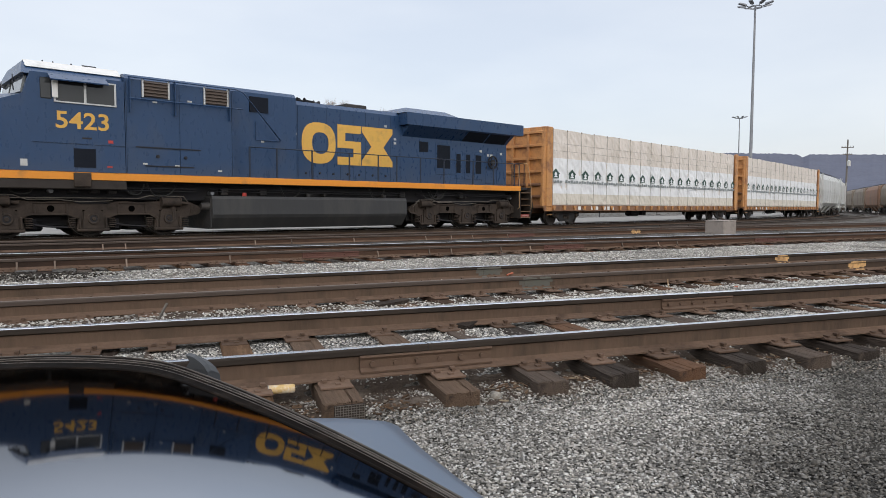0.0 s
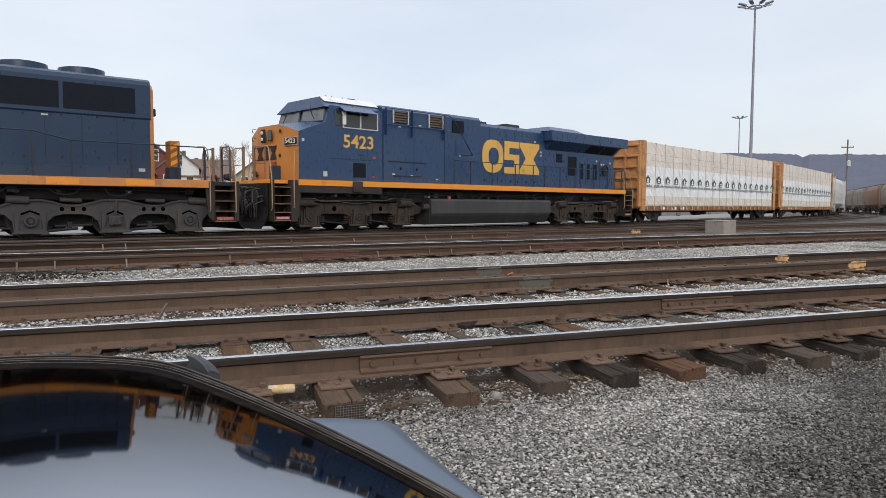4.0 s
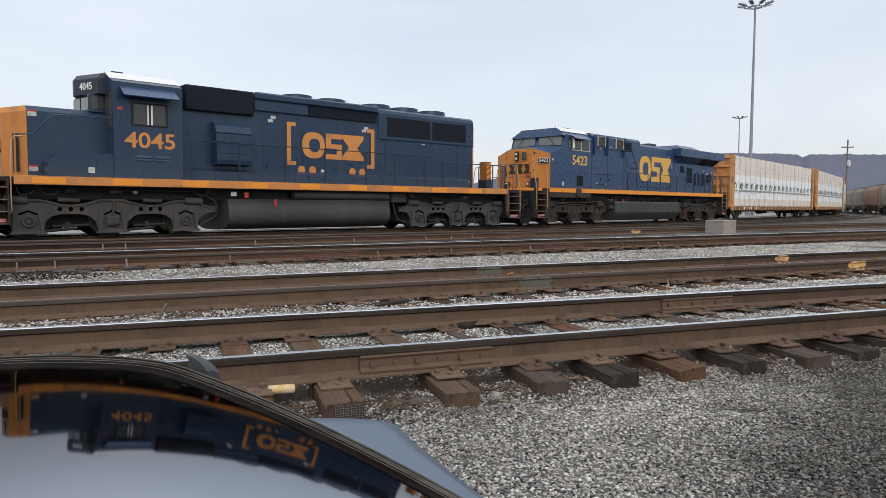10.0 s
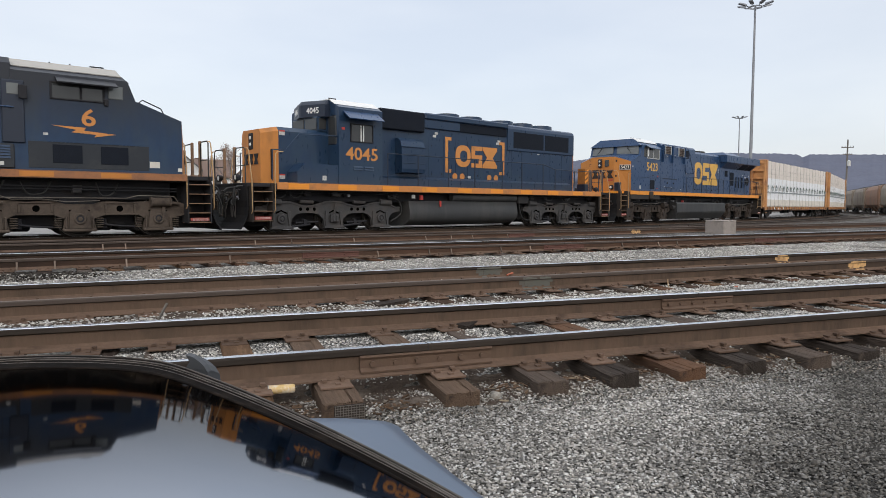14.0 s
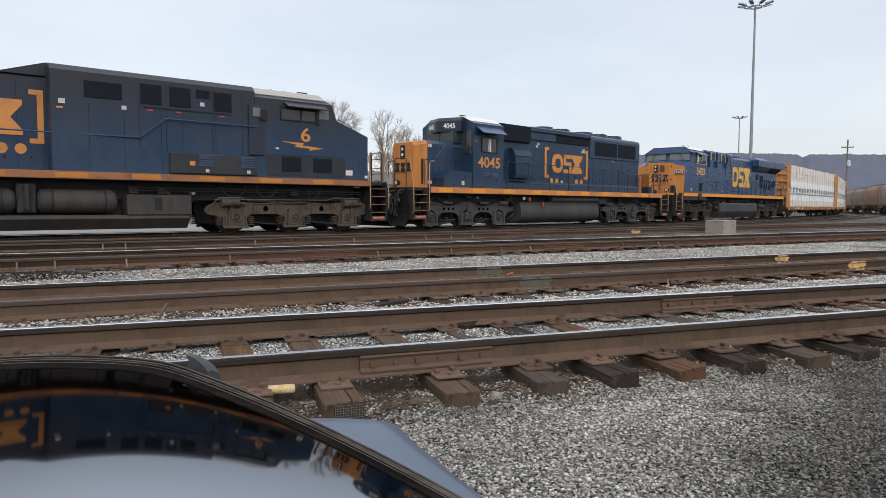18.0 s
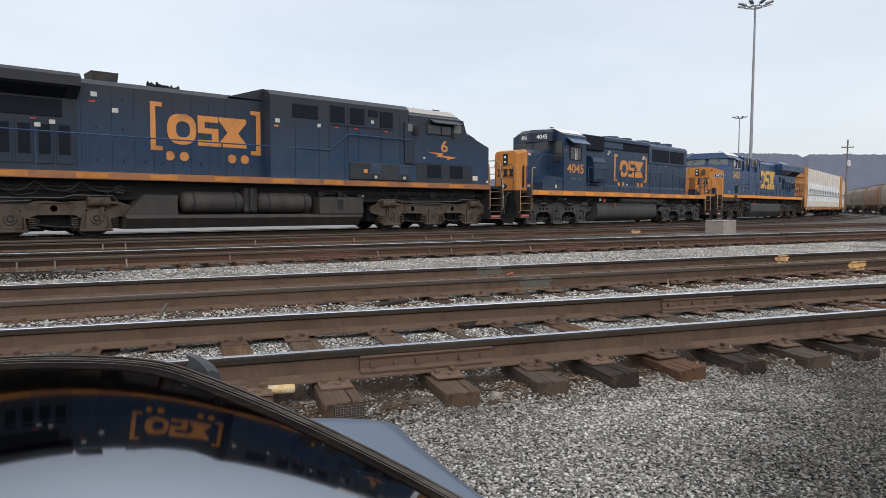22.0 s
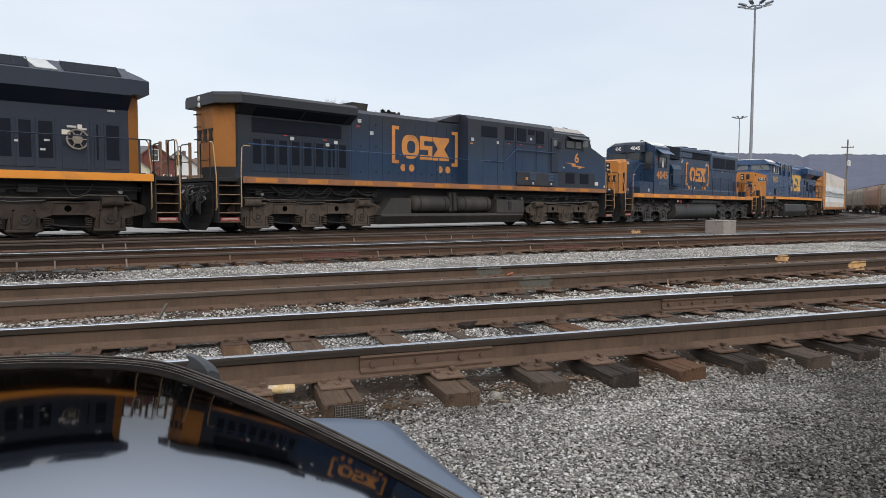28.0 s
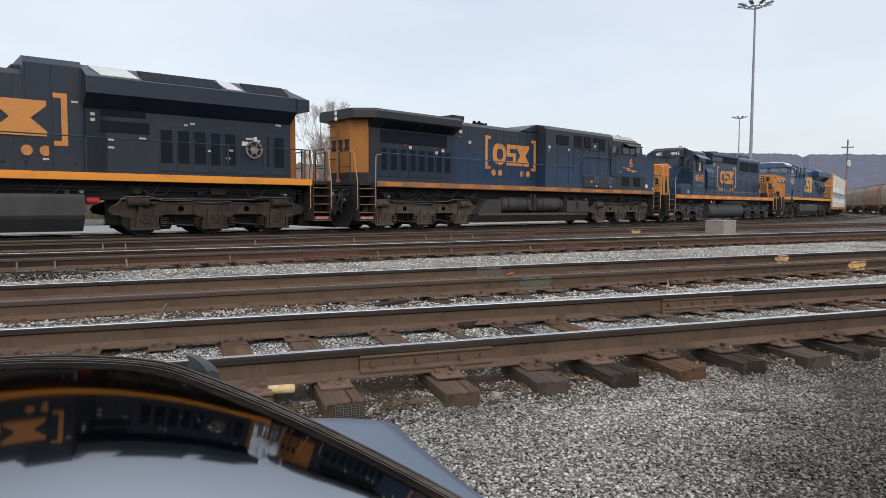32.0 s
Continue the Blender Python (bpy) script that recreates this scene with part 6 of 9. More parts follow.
def emblem(parent, x0, x1, z0, z1, y, material, bracket=None):
    """The owner's mark as plain shapes: a ring block, a slotted block and an hourglass block."""
    w, h = (x1 - x0), (z1 - z0)
    t = 0.008

    def flat(poly, name="emblem_shape"):
        b = M()
        b.prism([(x0 + p * w, z0 + q * h) for p, q in poly], y - t, y + 0.002, "y")
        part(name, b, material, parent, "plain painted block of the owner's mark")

    b = M()
    N = 28
    sup = lambda cx, cz, rx, rz: [(cx + rx * math.copysign(abs(math.cos(a)) ** 0.8, math.cos(a)), cz + rz * math.copysign(abs(math.sin(a)) ** 0.8, math.sin(a))) for a in (2 * math.pi * i / N for i in range(N))]
    out, inn = sup(0.175, 0.5, 0.175, 0.5), sup(0.19, 0.5, 0.085, 0.26)
    P = lambda q, yy: (x0 + q[0] * w, yy, z0 + q[1] * h)
    v = [P(q, y - t) for q in out] + [P(q, y - t) for q in inn] + [P(q, y) for q in out] + [P(q, y) for q in inn]
    f = []
    for i in range(N):
        j = (i + 1) % N
        f += [(i, j, N + j, N + i), (i, 2 * N + i, 2 * N + j, j), (N + i, N + j, 3 * N + j, 3 * N + i)]
    b.add(v, f)
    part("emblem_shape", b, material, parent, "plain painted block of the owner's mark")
    b = M()
    bx = lambda p0, p1, q0, q1: b.box(x0 + p0 * w, x0 + p1 * w, y - t, y + 0.002, z0 + q0 * h, z0 + q1 * h)
    for q in ((0.37, 0.63, 0.0, 0.2), (0.37, 0.63, 0.42, 0.6), (0.37, 0.63, 0.8, 1.0), (0.37, 0.455, 0.6, 0.8), (0.545, 0.63, 0.2, 0.42)):
        bx(*q)
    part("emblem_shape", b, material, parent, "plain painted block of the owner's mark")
    flat([(0.64, 0.0), (1.0, 0.0), (1.0, 0.14), (0.89, 0.5), (1.0, 0.86), (1.0, 1.0), (0.64, 1.0), (0.64, 0.86), (0.75, 0.5), (0.64, 0.14)])
    if bracket:
        bx0, bx1, bz0, bz1 = bracket
        for x, d in ((bx0, 1), (bx1, -1)):
            b = M()
            b.prism([(x, bz0), (x + d * 0.34, bz0), (x + d * 0.34, bz0 + 0.13), (x + d * 0.15, bz0 + 0.13), (x + d * 0.15, bz1 - 0.13), (x + d * 0.34, bz1 - 0.13), (x + d * 0.34, bz1), (x, bz1)], y - t, y + 0.002, "y")
            part("emblem_bracket", b, material, parent)
        for x in (bx0 + 0.55, bx0 + 0.98, bx1 - 0.98, bx1 - 0.55):
            b = M()
            b.cyl((x, y - t, bz0 - 0.15), (x, y + 0.002, bz0 - 0.15), 0.138, n=20, smooth=False)
            part("emblem_dot", b, material, parent)


def horn(parent, x, z, y=0.0):
    b = M()
    b.box(x - 0.25, x + 0.25, y - 0.06, y + 0.06, z, z + 0.06, 0.01)
    h = part("horn", b, UNDER, parent, "black air horn cluster")
    for dx, dy, d in ((-0.15, -0.12, -1), (0.0, 0.0, -1), (0.15, 0.12, 1), (-0.05, 0.15, 1), (0.1, -0.18, -1)):
        c = M()
        c.lathe([(0.03, 0.0), (0.035, 0.2), (0.06, 0.3), (0.11, 0.36)], (x + dx, y + dy, z + 0.14), "x", 12)
        for v in range(len(c.v)):
            if d < 0:
                p = c.v[v]
                c.v[v] = (2 * (x + dx) - p[0], p[1], p[2])
        part("trumpet", c, UNDER, h)


def sill(parent, x0, x1, paint, dash=None, z0=1.55, z1=1.76, brown=None):
    """Side sills with the coloured stripe, both sides, and the deck between them."""
    b = M()
    b.box(x0, x1, -1.5, 1.5, z0 - 0.02, z1 - 0.03, 0.01)
    b.box(x0 + 0.3, x1 - 0.3, -0.95, 0.95, 1.02, z0, 0.03)
    fr = part("frame", b, UNDER, parent, "black steel underframe and deck")
    for s in (-1, 1):
        y0, y1 = (s * 1.5, s * 1.55)
        c = M()
        c.box(x0, x1, min(y0, y1), max(y0, y1), z0, z1, 0.008)
        st = part("side_sill", c, paint, fr)
        if dash:
            n = int((x1 - x0) / 1.9)
            for i in range(n):
                xa = x0 + 0.4 + i * (x1 - x0 - 0.8) / n
                d = M()
                d.box(xa, xa + 0.78, s * 1.552 - 0.004, s * 1.552 + 0.004, z0 + 0.03, z1 - 0.03)
                part("reflector_stripe", d, dash, st)
    return fr


def underframe_clutter(parent, x0, x1, seed, y=-1.2):
    rng = random.Random(seed)
    for i in range(9):
        x = rng.uniform(x0, x1)
        b = M()
        if i % 3 == 0:
            b.box(x - 0.12, x + 0.12, y, y + 0.2, 1.2, 1.42, 0.02)
            part("junction_box", b, TRUCK_DARK, parent)
        elif i % 3 == 1:
            b.cyl((x, y, 1.25), (x, y + 0.25, 1.25), 0.06, n=10)
            part("valve", b, GALV if i == 4 else TRUCK_DARK, parent)
        else:
            w = rng.uniform(0.5, 1.0)
            hose([(x - w / 2, y, 1.5), (x - w / 4, y, 1.22 - rng.uniform(0, 0.1)), (x + w / 4, y, 1.2), (x + w / 2, y, 1.5)], 0.022, parent)
    b = M()
    b.tube([(x0, y, 1.38), (x1, y, 1.36)], 0.025)
    b.tube([(x0, y, 1.30), ((x0 + x1) / 2, y, 1.30), (x1, y, 1.28)], 0.018)
    part("air_pipe", b, UNDER, parent)


def cab_window(parent, x0, x1, z0, z1, y, frame_mat, split=None):
    b = M()
    b.box(x0, x1, y - 0.012, y + 0.01, z0, z1)
    w = part("cab_window", b, WINDOW, parent)
    c = M()
    for q in ((x0 - 0.03, x0 + 0.02, z0 - 0.03, z1 + 0.03), (x1 - 0.02, x1 + 0.03, z0 - 0.03, z1 + 0.03), (x0, x1, z0 - 0.03, z0 + 0.01), (x0, x1, z1 - 0.01, z1 + 0.03)) + (((split - 0.03, split + 0.03, z0, z1),) if split else ()):
        c.box(q[0], q[1], y - 0.03, y + 0.012, q[2], q[3], 0.004)
    part("window_frame", c, frame_mat, w)


def fans(parent, xs, z, paint, r=0.62):
    for x in xs:
        b = M()
        b.cyl((x, 0, z - 0.12), (x, 0, z + 0.10), r, r * 0.97, 26)
        f = part("roof_fan", b, paint, parent)
        c = M()
        c.lathe([(r * 0.9, 0.0), (r * 0.85, 0.02), (0.0, 0.02)], (x, 0, z + 0.10), "z", 22)
        part("fan_grille", c, DARK_GRILLE, f)


def vehicle(name, label, category, length, group=""):
    return thing(name, label, category, group=group)


# ---------------------------------------------------------------- locomotives; x runs from the coupler that leads to the left
def loco_new(number, paint, stripe, accent, variant, dash=None):
    """Modern six-axle locomotive, cab to the left. variant 0: blunt radiator wings with raised front; 1: peaked wings with hump before them."""
    L = 22.45
    o = -L / 2
    X = lambda v: v + o
    t = vehicle("diesel_locomotive", ("clean dark blue diesel locomotive with orange nose and gold numbers" if variant == 0 else "dusty blue diesel locomotive with broad peaked radiator wings"), "locomotive", L, "locomotives of the train")
    truck_ge(t, X(4.11), TRUCK_GREY)
    truck_ge(t, X(18.38 - 0.27 * variant), TRUCK_GREY)
    sill(t, X(1.39), X(21.26), stripe, dash)
    # nose and cab
    b = M()
    Y = 1.56
    b.prism([(X(1.39), 1.76), (X(4.87), 1.76), (X(4.87), 4.28), (X(2.60), 4.28), (X(2.42), 3.70), (X(1.39), 3.32)], -Y, Y, "y")
    roof0 = [(X(2.40), -Y, 4.22), (X(4.87), -Y, 4.22), (X(4.87), Y, 4.22), (X(2.40), Y, 4.22)]
    roof1 = [(X(2.55), -1.0, 4.62), (X(4.87), -1.0, 4.62), (X(4.87), 1.0, 4.62), (X(2.55), 1.0, 4.62)]
    b.loft([roof0, roof1])
    cab = part("cab", b, paint, t)
    b = M()
    b.loft([[(X(2.56), -1.0, 4.615), (X(4.88), -1.0, 4.615), (X(4.88), 1.0, 4.615), (X(2.56), 1.0, 4.615)], [(X(2.62), -0.9, 4.66), (X(4.86), -0.9, 4.66), (X(4.86), 0.9, 4.66), (X(2.62), 0.9, 4.66)]])
    b.loft([[(X(2.56), -1.30, 4.43), (X(4.88), -1.30, 4.43), (X(4.88), -0.98, 4.64), (X(2.56), -0.98, 4.64)][::-1], [(X(2.56), -1.31, 4.44), (X(4.88), -1.31, 4.44), (X(4.88), -0.98, 4.66), (X(2.56), -0.98, 4.66)][::-1]])
    part("cab_roof", b, ROOF_WHITE, cab, "white-painted cab roof")
    b = M()
    lo = [(X(1.395), -Y, 1.70), (X(1.06), -0.72, 1.70), (X(1.06), 0.72, 1.70), (X(1.395), Y, 1.70)]
    hi = [(X(1.395), -Y, 3.31), (X(1.16), -0.66, 3.58), (X(1.16), 0.66, 3.58), (X(1.395), Y, 3.31)]
    b.loft([lo, hi])
    b.add([(X(1.395), -Y, 3.31), (X(1.16), -0.66, 3.585), (X(1.16), 0.66, 3.585), (X(1.395), Y, 3.31), (X(2.43), Y, 3.705), (X(2.43), 0.7, 3.80), (X(2.43), -0.7, 3.80), (X(2.43), -Y, 3.705)], [(0, 1, 6, 7), (1, 2, 5, 6), (2, 3, 4, 5)], slot=1)
    nose = part("nose", b, [accent, paint], t, "orange angled nose with blue top")
    # nose details: door, number board, headlight, mark
    side = lambda f, z, d=0.02: (X(1.395) + (X(1.06) - X(1.395)) * f - d * 0.78 + (0.07 * f) * (z - 1.7) / 1.9, -Y + (Y - 0.72) * f - d * 0.63, z)

    def on_nose(f0, f1, z0, z1, material, name, d=0.02):
        c = M()
        c.loft([[side(f0, z0, d), side(f1, z0, d), side(f1, z1, d), side(f0, z1, d)], [side(f0, z0, -0.01), side(f1, z0, -0.01), side(f1, z1, -0.01), side(f0, z1, -0.01)]])
        return part(name, c, material, nose)

    on_nose(0.06, 0.70, 2.865, 3.135, FRAME_ALU, "board_frame", 0.026)
    on_nose(0.09, 0.68, 2.885, 3.115, UNDER, "number_board", 0.034)
    if number:
        me = text_mesh(number, 0.15, WRAP_CREAM)
        part("board_number", me, WRAP_CREAM, nose, at=Matrix.Translation(side(0.64, 2.935, 0.07)) @ Matrix.Rotation(math.atan2(-(Y - 0.72), X(1.395) - X(1.06)), 4, "Z") @ Matrix.Rotation(math.pi / 2, 4, "X"))
    for f in (0.33, 0.6):
        c = M()
        c.lathe([(0.0, 0.0), (0.09, 0.0), (0.1, -0.03)], side(f, 1.95, 0.03), "x", 14)
    c = M()
    c.box(X(1.04), X(1.08), -0.40, -0.16, 3.05, 3.42, 0.03)
    part("nose_window", c, WINDOW, nose)
    c = M()
    c.box(X(1.00), X(1.08), 0.02, 0.24, 3.0, 3.46, 0.02)
    hl = part("headlight", c, UNDER, nose)
    for z in (3.13, 3.34):
        c = M()
        c.lathe([(0.0, -0.03), (0.052, -0.02), (0.062, 0.02)], (X(0.995), 0.13, z), "x", 14)
        part("lens", c, LAMP, hl)
    for yy in (-0.62, 0.62):
        c = M()
        c.cyl((X(0.89), yy, 1.93), (X(1.02), yy, 1.93), 0.11, 0.13, 16)
        dl = part("ditch_light", c, UNDER, nose)
        c = M()
        c.lathe([(0.0, -0.03), (0.06, -0.018), (0.07, 0.01)], (X(0.89), yy, 1.93), "x", 16)
        part("lens", c, LAMP, dl)
    for y0 in (-0.66, -0.22, 0.22):
        c = M()
        c.prism([(y0, 2.42), (y0 + 0.41, 2.42), (y0 + 0.28, 2.65), (y0 + 0.41, 2.88), (y0, 2.88), (y0 + 0.13, 2.65)], X(1.075), X(1.10), "x")
        part("emblem_shape", c, STEP_WELL, nose)
    c = M()
    c.box(X(1.04), X(1.075), -0.66, -0.36, 2.27, 2.35)
    part("sticker", c, RED, nose)
    for zz in (2.35, 2.75, 3.1, 3.4):
        c = M()
        c.tube([(X(1.10), 0.70, zz + 0.10), (X(0.99), 0.72, zz + 0.12), (X(0.96), 0.72, zz + 0.09), (X(0.97), 0.72, zz), (X(1.02), 0.71, zz - 0.02)], 0.012, 6)
        part("grab_iron", c, UNDER, nose)
    for zz in (2.0, 2.5, 3.3):
        on_nose(0.86, 0.94, zz, zz + 0.1, UNDER, "hinge", 0.03)
    # windshields
    for s in (-1, 1):
        c = M()
        c.loft([[(X(2.395), s * 0.12, 3.83), (X(2.40), s * 1.42, 3.76), (X(2.50), s * 1.38, 4.20), (X(2.50), s * 0.12, 4.30)], [(X(2.46), s * 0.12, 3.83), (X(2.46), s * 1.42, 3.76), (X(2.56), s * 1.38, 4.20), (X(2.56), s * 0.12, 4.30)]])
        ws = part("windshield", c, WINDSHIELD, cab)
        c = M()
        c.tube([(X(2.36), s * 0.75, 4.28), (X(2.34), s * 0.9, 3.98)], 0.012)
        c.tube([(X(2.35), s * 0.78, 4.12), (X(2.33), s * 1.02, 3.84)], 0.016)
        part("wiper", c, UNDER, ws)
    cab_window(cab, X(3.16), X(4.63), 3.58, 4.15, -Y - 0.004, FRAME_ALU, X(3.88))
    c = M()
    c.box(X(2.82), X(3.08), -Y - 0.012, -Y + 0.01, 3.62, 4.16, 0.02)
    part("front_window", c, WINDOW, cab)
    c = M()
    c.prism([(-Y - 0.01, 4.24), (-Y - 0.01, 4.28), (-Y - 0.32, 4.10), (-Y - 0.31, 4.07)], X(3.0), X(4.40), "x")
    part("window_visor", c, paint, cab)
    c = M()
    c.box(X(3.08), X(3.22), -Y - 0.10, -Y - 0.06, 3.66, 4.1, 0.01)
    part("mirror", c, WHITE, cab, "pale folding side mirror")
    c = M()
    c.box(X(3.57), X(4.11), -Y - 0.012, -Y + 0.01, 1.88, 2.38)
    part("vent_grille", c, DARK_GRILLE, cab)
    sticker(cab, X(2.41), 1.96, 0.2, 0.22, -Y)
    sticker(cab, X(1.55), 3.05, 0.12, 0.12, -Y)
    sticker(cab, X(4.50), 2.60, 0.16, 0.1, -Y, RED)
    sticker(cab, X(3.9), 2.66, 0.3, 0.05, -Y, UNDER)
    sticker(cab, X(4.46), 1.92, 0.16, 0.06, -Y, RED)
    c = M()
    c.box(X(2.6), X(4.86), -Y - 0.02, -Y, 2.50, 2.53)
    part("body_rib", c, paint, cab)
    if number:
        lettering(number, X(3.16), X(4.46), 2.90, 3.33, -Y - 0.004, GOLD, cab)
    # Thin brown plate made broad and dark to paint the shade under the cab.
    c = M()
    c.box(X(1.4), X(4.9), -1.53, 1.53, 1.30, 1.56, 0.02)
    part("cab_sill", c, STEP_WELL, t, "brown sill under the cab, darkened as the shade there")
    c = M()
    c.box(X(3.55), X(3.98), -1.60, -1.5, 1.36, 1.74, 0.02)
    part("jacking_pad", c, TRUCK_GREY, t)
    # roof bits
    c = M()
    for xx in (3.1, 3.35, 3.8):
        c.cyl((X(xx), -0.6, 4.6), (X(xx), -0.6, 4.76), 0.018, n=6)
    c.tube([(X(4.1), -0.5, 4.62), (X(4.1), -0.5, 4.76), (X(4.45), -0.5, 4.76), (X(4.45), -0.5, 4.62)], 0.02)
    part("antenna", c, UNDER, cab)
    # auxiliary cab behind
    b = M()
    b.prism([(-1.55, 1.76), (1.55, 1.76), (1.55, 4.38), (1.40, 4.52), (-1.40, 4.52), (-1.55, 4.38)], X(4.89), X(8.06), "x")
    aux = part("auxiliary_hood", b, paint, t)
    b = M()
    b.prism([(-1.2, 1.76), (1.2, 1.76), (1.2, 4.46), (1.08, 4.58), (-1.08, 4.58), (-1.2, 4.46)], X(8.06), X(10.42), "x")
    part("blower_hood", b, paint, t)
    grille(aux, X(5.36), X(6.08), -1.56, 3.93, 4.38, LOUVRE, 5, "radiator_grille", FRAME_ALU)
    grille(aux, X(7.13), X(7.86), -1.56, 3.90, 4.36, LOUVRE, 5, "radiator_grille", FRAME_ALU)
    grille(aux, X(8.75), X(9.4), -1.22, 3.86, 4.34, DARK_GRILLE, 0)
    panel_lines(aux, [X(4.92), X(6.4), X(8.0)], -1.553, 1.8, 4.3, UNDER)
    c = M()
    c.tube([(X(4.95), -1.66, 4.42), (X(8.1), -1.66, 4.42), (X(8.35), -1.66, 4.34), (X(9.75), -1.40, 2.98), (X(9.75), -1.24, 2.98)], 0.019)
    c.tube([(X(4.95), -1.66, 3.84), (X(8.3), -1.66, 3.84)], 0.019)
    for xx in (5.0, 6.25, 7.9):
        c.box(X(xx) - 0.010, X(xx) + 0.010, -1.68, -1.55, 3.45, 4.42)
    c.tube([(X(8.95), -1.24, 3.55), (X(8.95), -1.24, 2.98), (X(9.75), -1.24, 2.98)], 0.016)
    part("roof_handrail", c, paint, aux)
    for xx, zz in ((5.4, 2.05), (6.3, 2.02), (7.6, 1.92), (5.7, 3.8), (6.7, 3.92)):
        sticker(aux, X(xx), zz, 0.16, 0.06, -1.556)
    c = M()
    for z, a0, a1 in ((2.5, 5.15, 7.0), (1.98, 5.4, 6.8)):
        c.box(X(a0), X(a1), -1.575, -1.55, z, z + 0.03)
    for xx in (5.75, 6.55):
        c.cyl((X(xx), -1.59, 2.27), (X(xx), -1.55, 2.27), 0.05, n=8)
    part("body_rib", c, UNDER, aux)
    # engine hood
    hx1 = 15.1
    b = M()
    b.prism([(-1.0, 1.74), (1.0, 1.74), (1.0, 4.28), (0.88, 4.42), (-0.88, 4.42), (-1.0, 4.28)], X(10.42), X(hx1), "x")
    hood = part("engine_hood", b, paint, t)
    panel_lines(hood, [X(v) for v in (10.6, 11.2, 11.75, 12.3, 12.85, 13.4, 14.0, 14.55, 15.0)], -1.0, 1.8, 4.25, UNDER)
    for i, v in enumerate((10.9, 11.45, 12.0, 12.6, 13.1, 13.7, 14.3)):
        c = M()
        c.cyl((X(v), -1.03, 2.0 + 0.02 * (i % 2)), (X(v), -0.99, 2.0), 0.04, n=8)
        part("latch", c, UNDER, hood)
    for xx, zz in ((9.2, 2.95), (14.3, 3.85), (14.75, 3.4), (14.75, 3.25), (10.5, 3.3)):
        sticker(hood, X(xx), zz, 0.14, 0.1, -1.0 if xx > 10.4 else -1.2)
    b = M()
    b.box(X(12.9), X(13.85), -0.45, 0.45, 4.40, 4.62, 0.03)
    st = part("exhaust_outlet", b, TRUCK_DARK, t)
    horn(t, X(11.6), 4.44)
    # radiator cab
    if variant == 0:
        b = M()
        b.prism([(-1.0, 1.74), (1.0, 1.74), (1.0, 3.55), (1.5, 3.95), (1.5, 4.40), (-1.5, 4.40), (-1.5, 3.95), (-1.0, 3.55)], X(15.1), X(20.9), "x")
        rad = part("radiator_hood", b, paint, t)
        b = M()
        b.prism([(-1.504, 3.946), (1.504, 3.946), (1.504, 4.404), (-1.504, 4.404)], X(14.95), X(21.45), "x")
        part("radiator_wing", b, paint, rad)
        b = M()
        b.loft([[(X(14.9), -1.5, 4.40), (X(17.6), -1.5, 4.40), (X(17.6), 1.5, 4.40), (X(14.9), 1.5, 4.40)], [(X(15.2), -1.1, 4.62), (X(17.2), -1.1, 4.62), (X(17.2), 1.1, 4.62), (X(15.2), 1.1, 4.62)]])
        part("raised_roof", b, paint, rad)
        door(rad, X(16.8), X(17.62), -1.0, 2.15, 3.40, paint, DARK_GRILLE)
        grille(rad, X(15.95), X(16.4), -1.005, 3.0, 3.4)
        for a0, a1 in ((17.85, 18.2), (18.4, 18.75), (18.95, 19.4)):
            door(rad, X(a0), X(a1), -1.0, 2.0, 3.1, paint, DARK_GRILLE)
        door(rad, X(19.6), X(20.2), -1.0, 1.85, 3.2, paint)
        door(rad, X(20.3), X(20.82), -1.0, 1.85, 3.2, paint)
        for a0, a1 in ((18.2, 19.4), (19.5, 20.7)):
            c = M()
            c.prism([(-1.03, 3.56), (-1.44, 3.90), (-1.42, 3.93), (-1.0, 3.60)], X(a0), X(a1), "x")
            part("radiator_screen", c, DARK_GRILLE, rad)
        for xx, zz in ((19.3, 3.2), (19.75, 3.05), (20.55, 3.15), (19.95, 3.05)):
            sticker(rad, X(xx), zz, 0.16, 0.12, -1.02)
        brake_x, brake_z = 19.95, 2.75
    else:
        b = M()
        b.prism([(-1.0, 1.74), (1.0, 1.74), (1.0, 3.55), (1.5, 3.92), (1.5, 4.36), (0.75, 4.76), (-0.75, 4.76), (-1.5, 4.36), (-1.5, 3.92), (-1.0, 3.55)], X(14.5), X(20.75), "x")
        rad = part("radiator_hood", b, paint, t)
        b = M()
        b.loft([[(X(20.7), y, z) for y, z in ((-1.5, 3.95), (1.5, 3.95), (1.5, 4.36), (0.75, 4.74), (-0.75, 4.74), (-1.5, 4.36))], [(X(21.2), y, z) for y, z in ((-1.5, 3.98), (1.5, 3.98), (1.5, 4.34), (0.75, 4.56), (-0.75, 4.56), (-1.5, 4.34))]])
        part("wing_end", b, paint, rad)
        b = M()
        b.prism([(-1.02, 1.74), (1.02, 1.74), (1.02, 4.62), (0.85, 4.80), (-0.85, 4.80), (-1.02, 4.62)], X(13.1), X(14.5), "x")
        part("hood_hump", b, paint, t)
        panel_lines(rad, [X(v) for v in (13.15, 13.75, 14.45)], -1.02, 1.8, 4.6, UNDER)
        grille(rad, X(14.95), X(16.15), -1.005, 3.38, 3.75)
        grille(rad, X(14.95), X(16.25), -1.005, 2.93, 3.25)
        for a0, a1 in ((16.5, 16.95), (17.0, 17.45), (17.5, 17.95), (18.0, 18.4), (18.45, 18.9)):
            door(rad, X(a0), X(a1), -1.0, 1.88, 3.18, paint, DARK_GRILLE)
        door(rad, X(19.05), X(19.75), -1.0, 1.85, 3.2, paint)
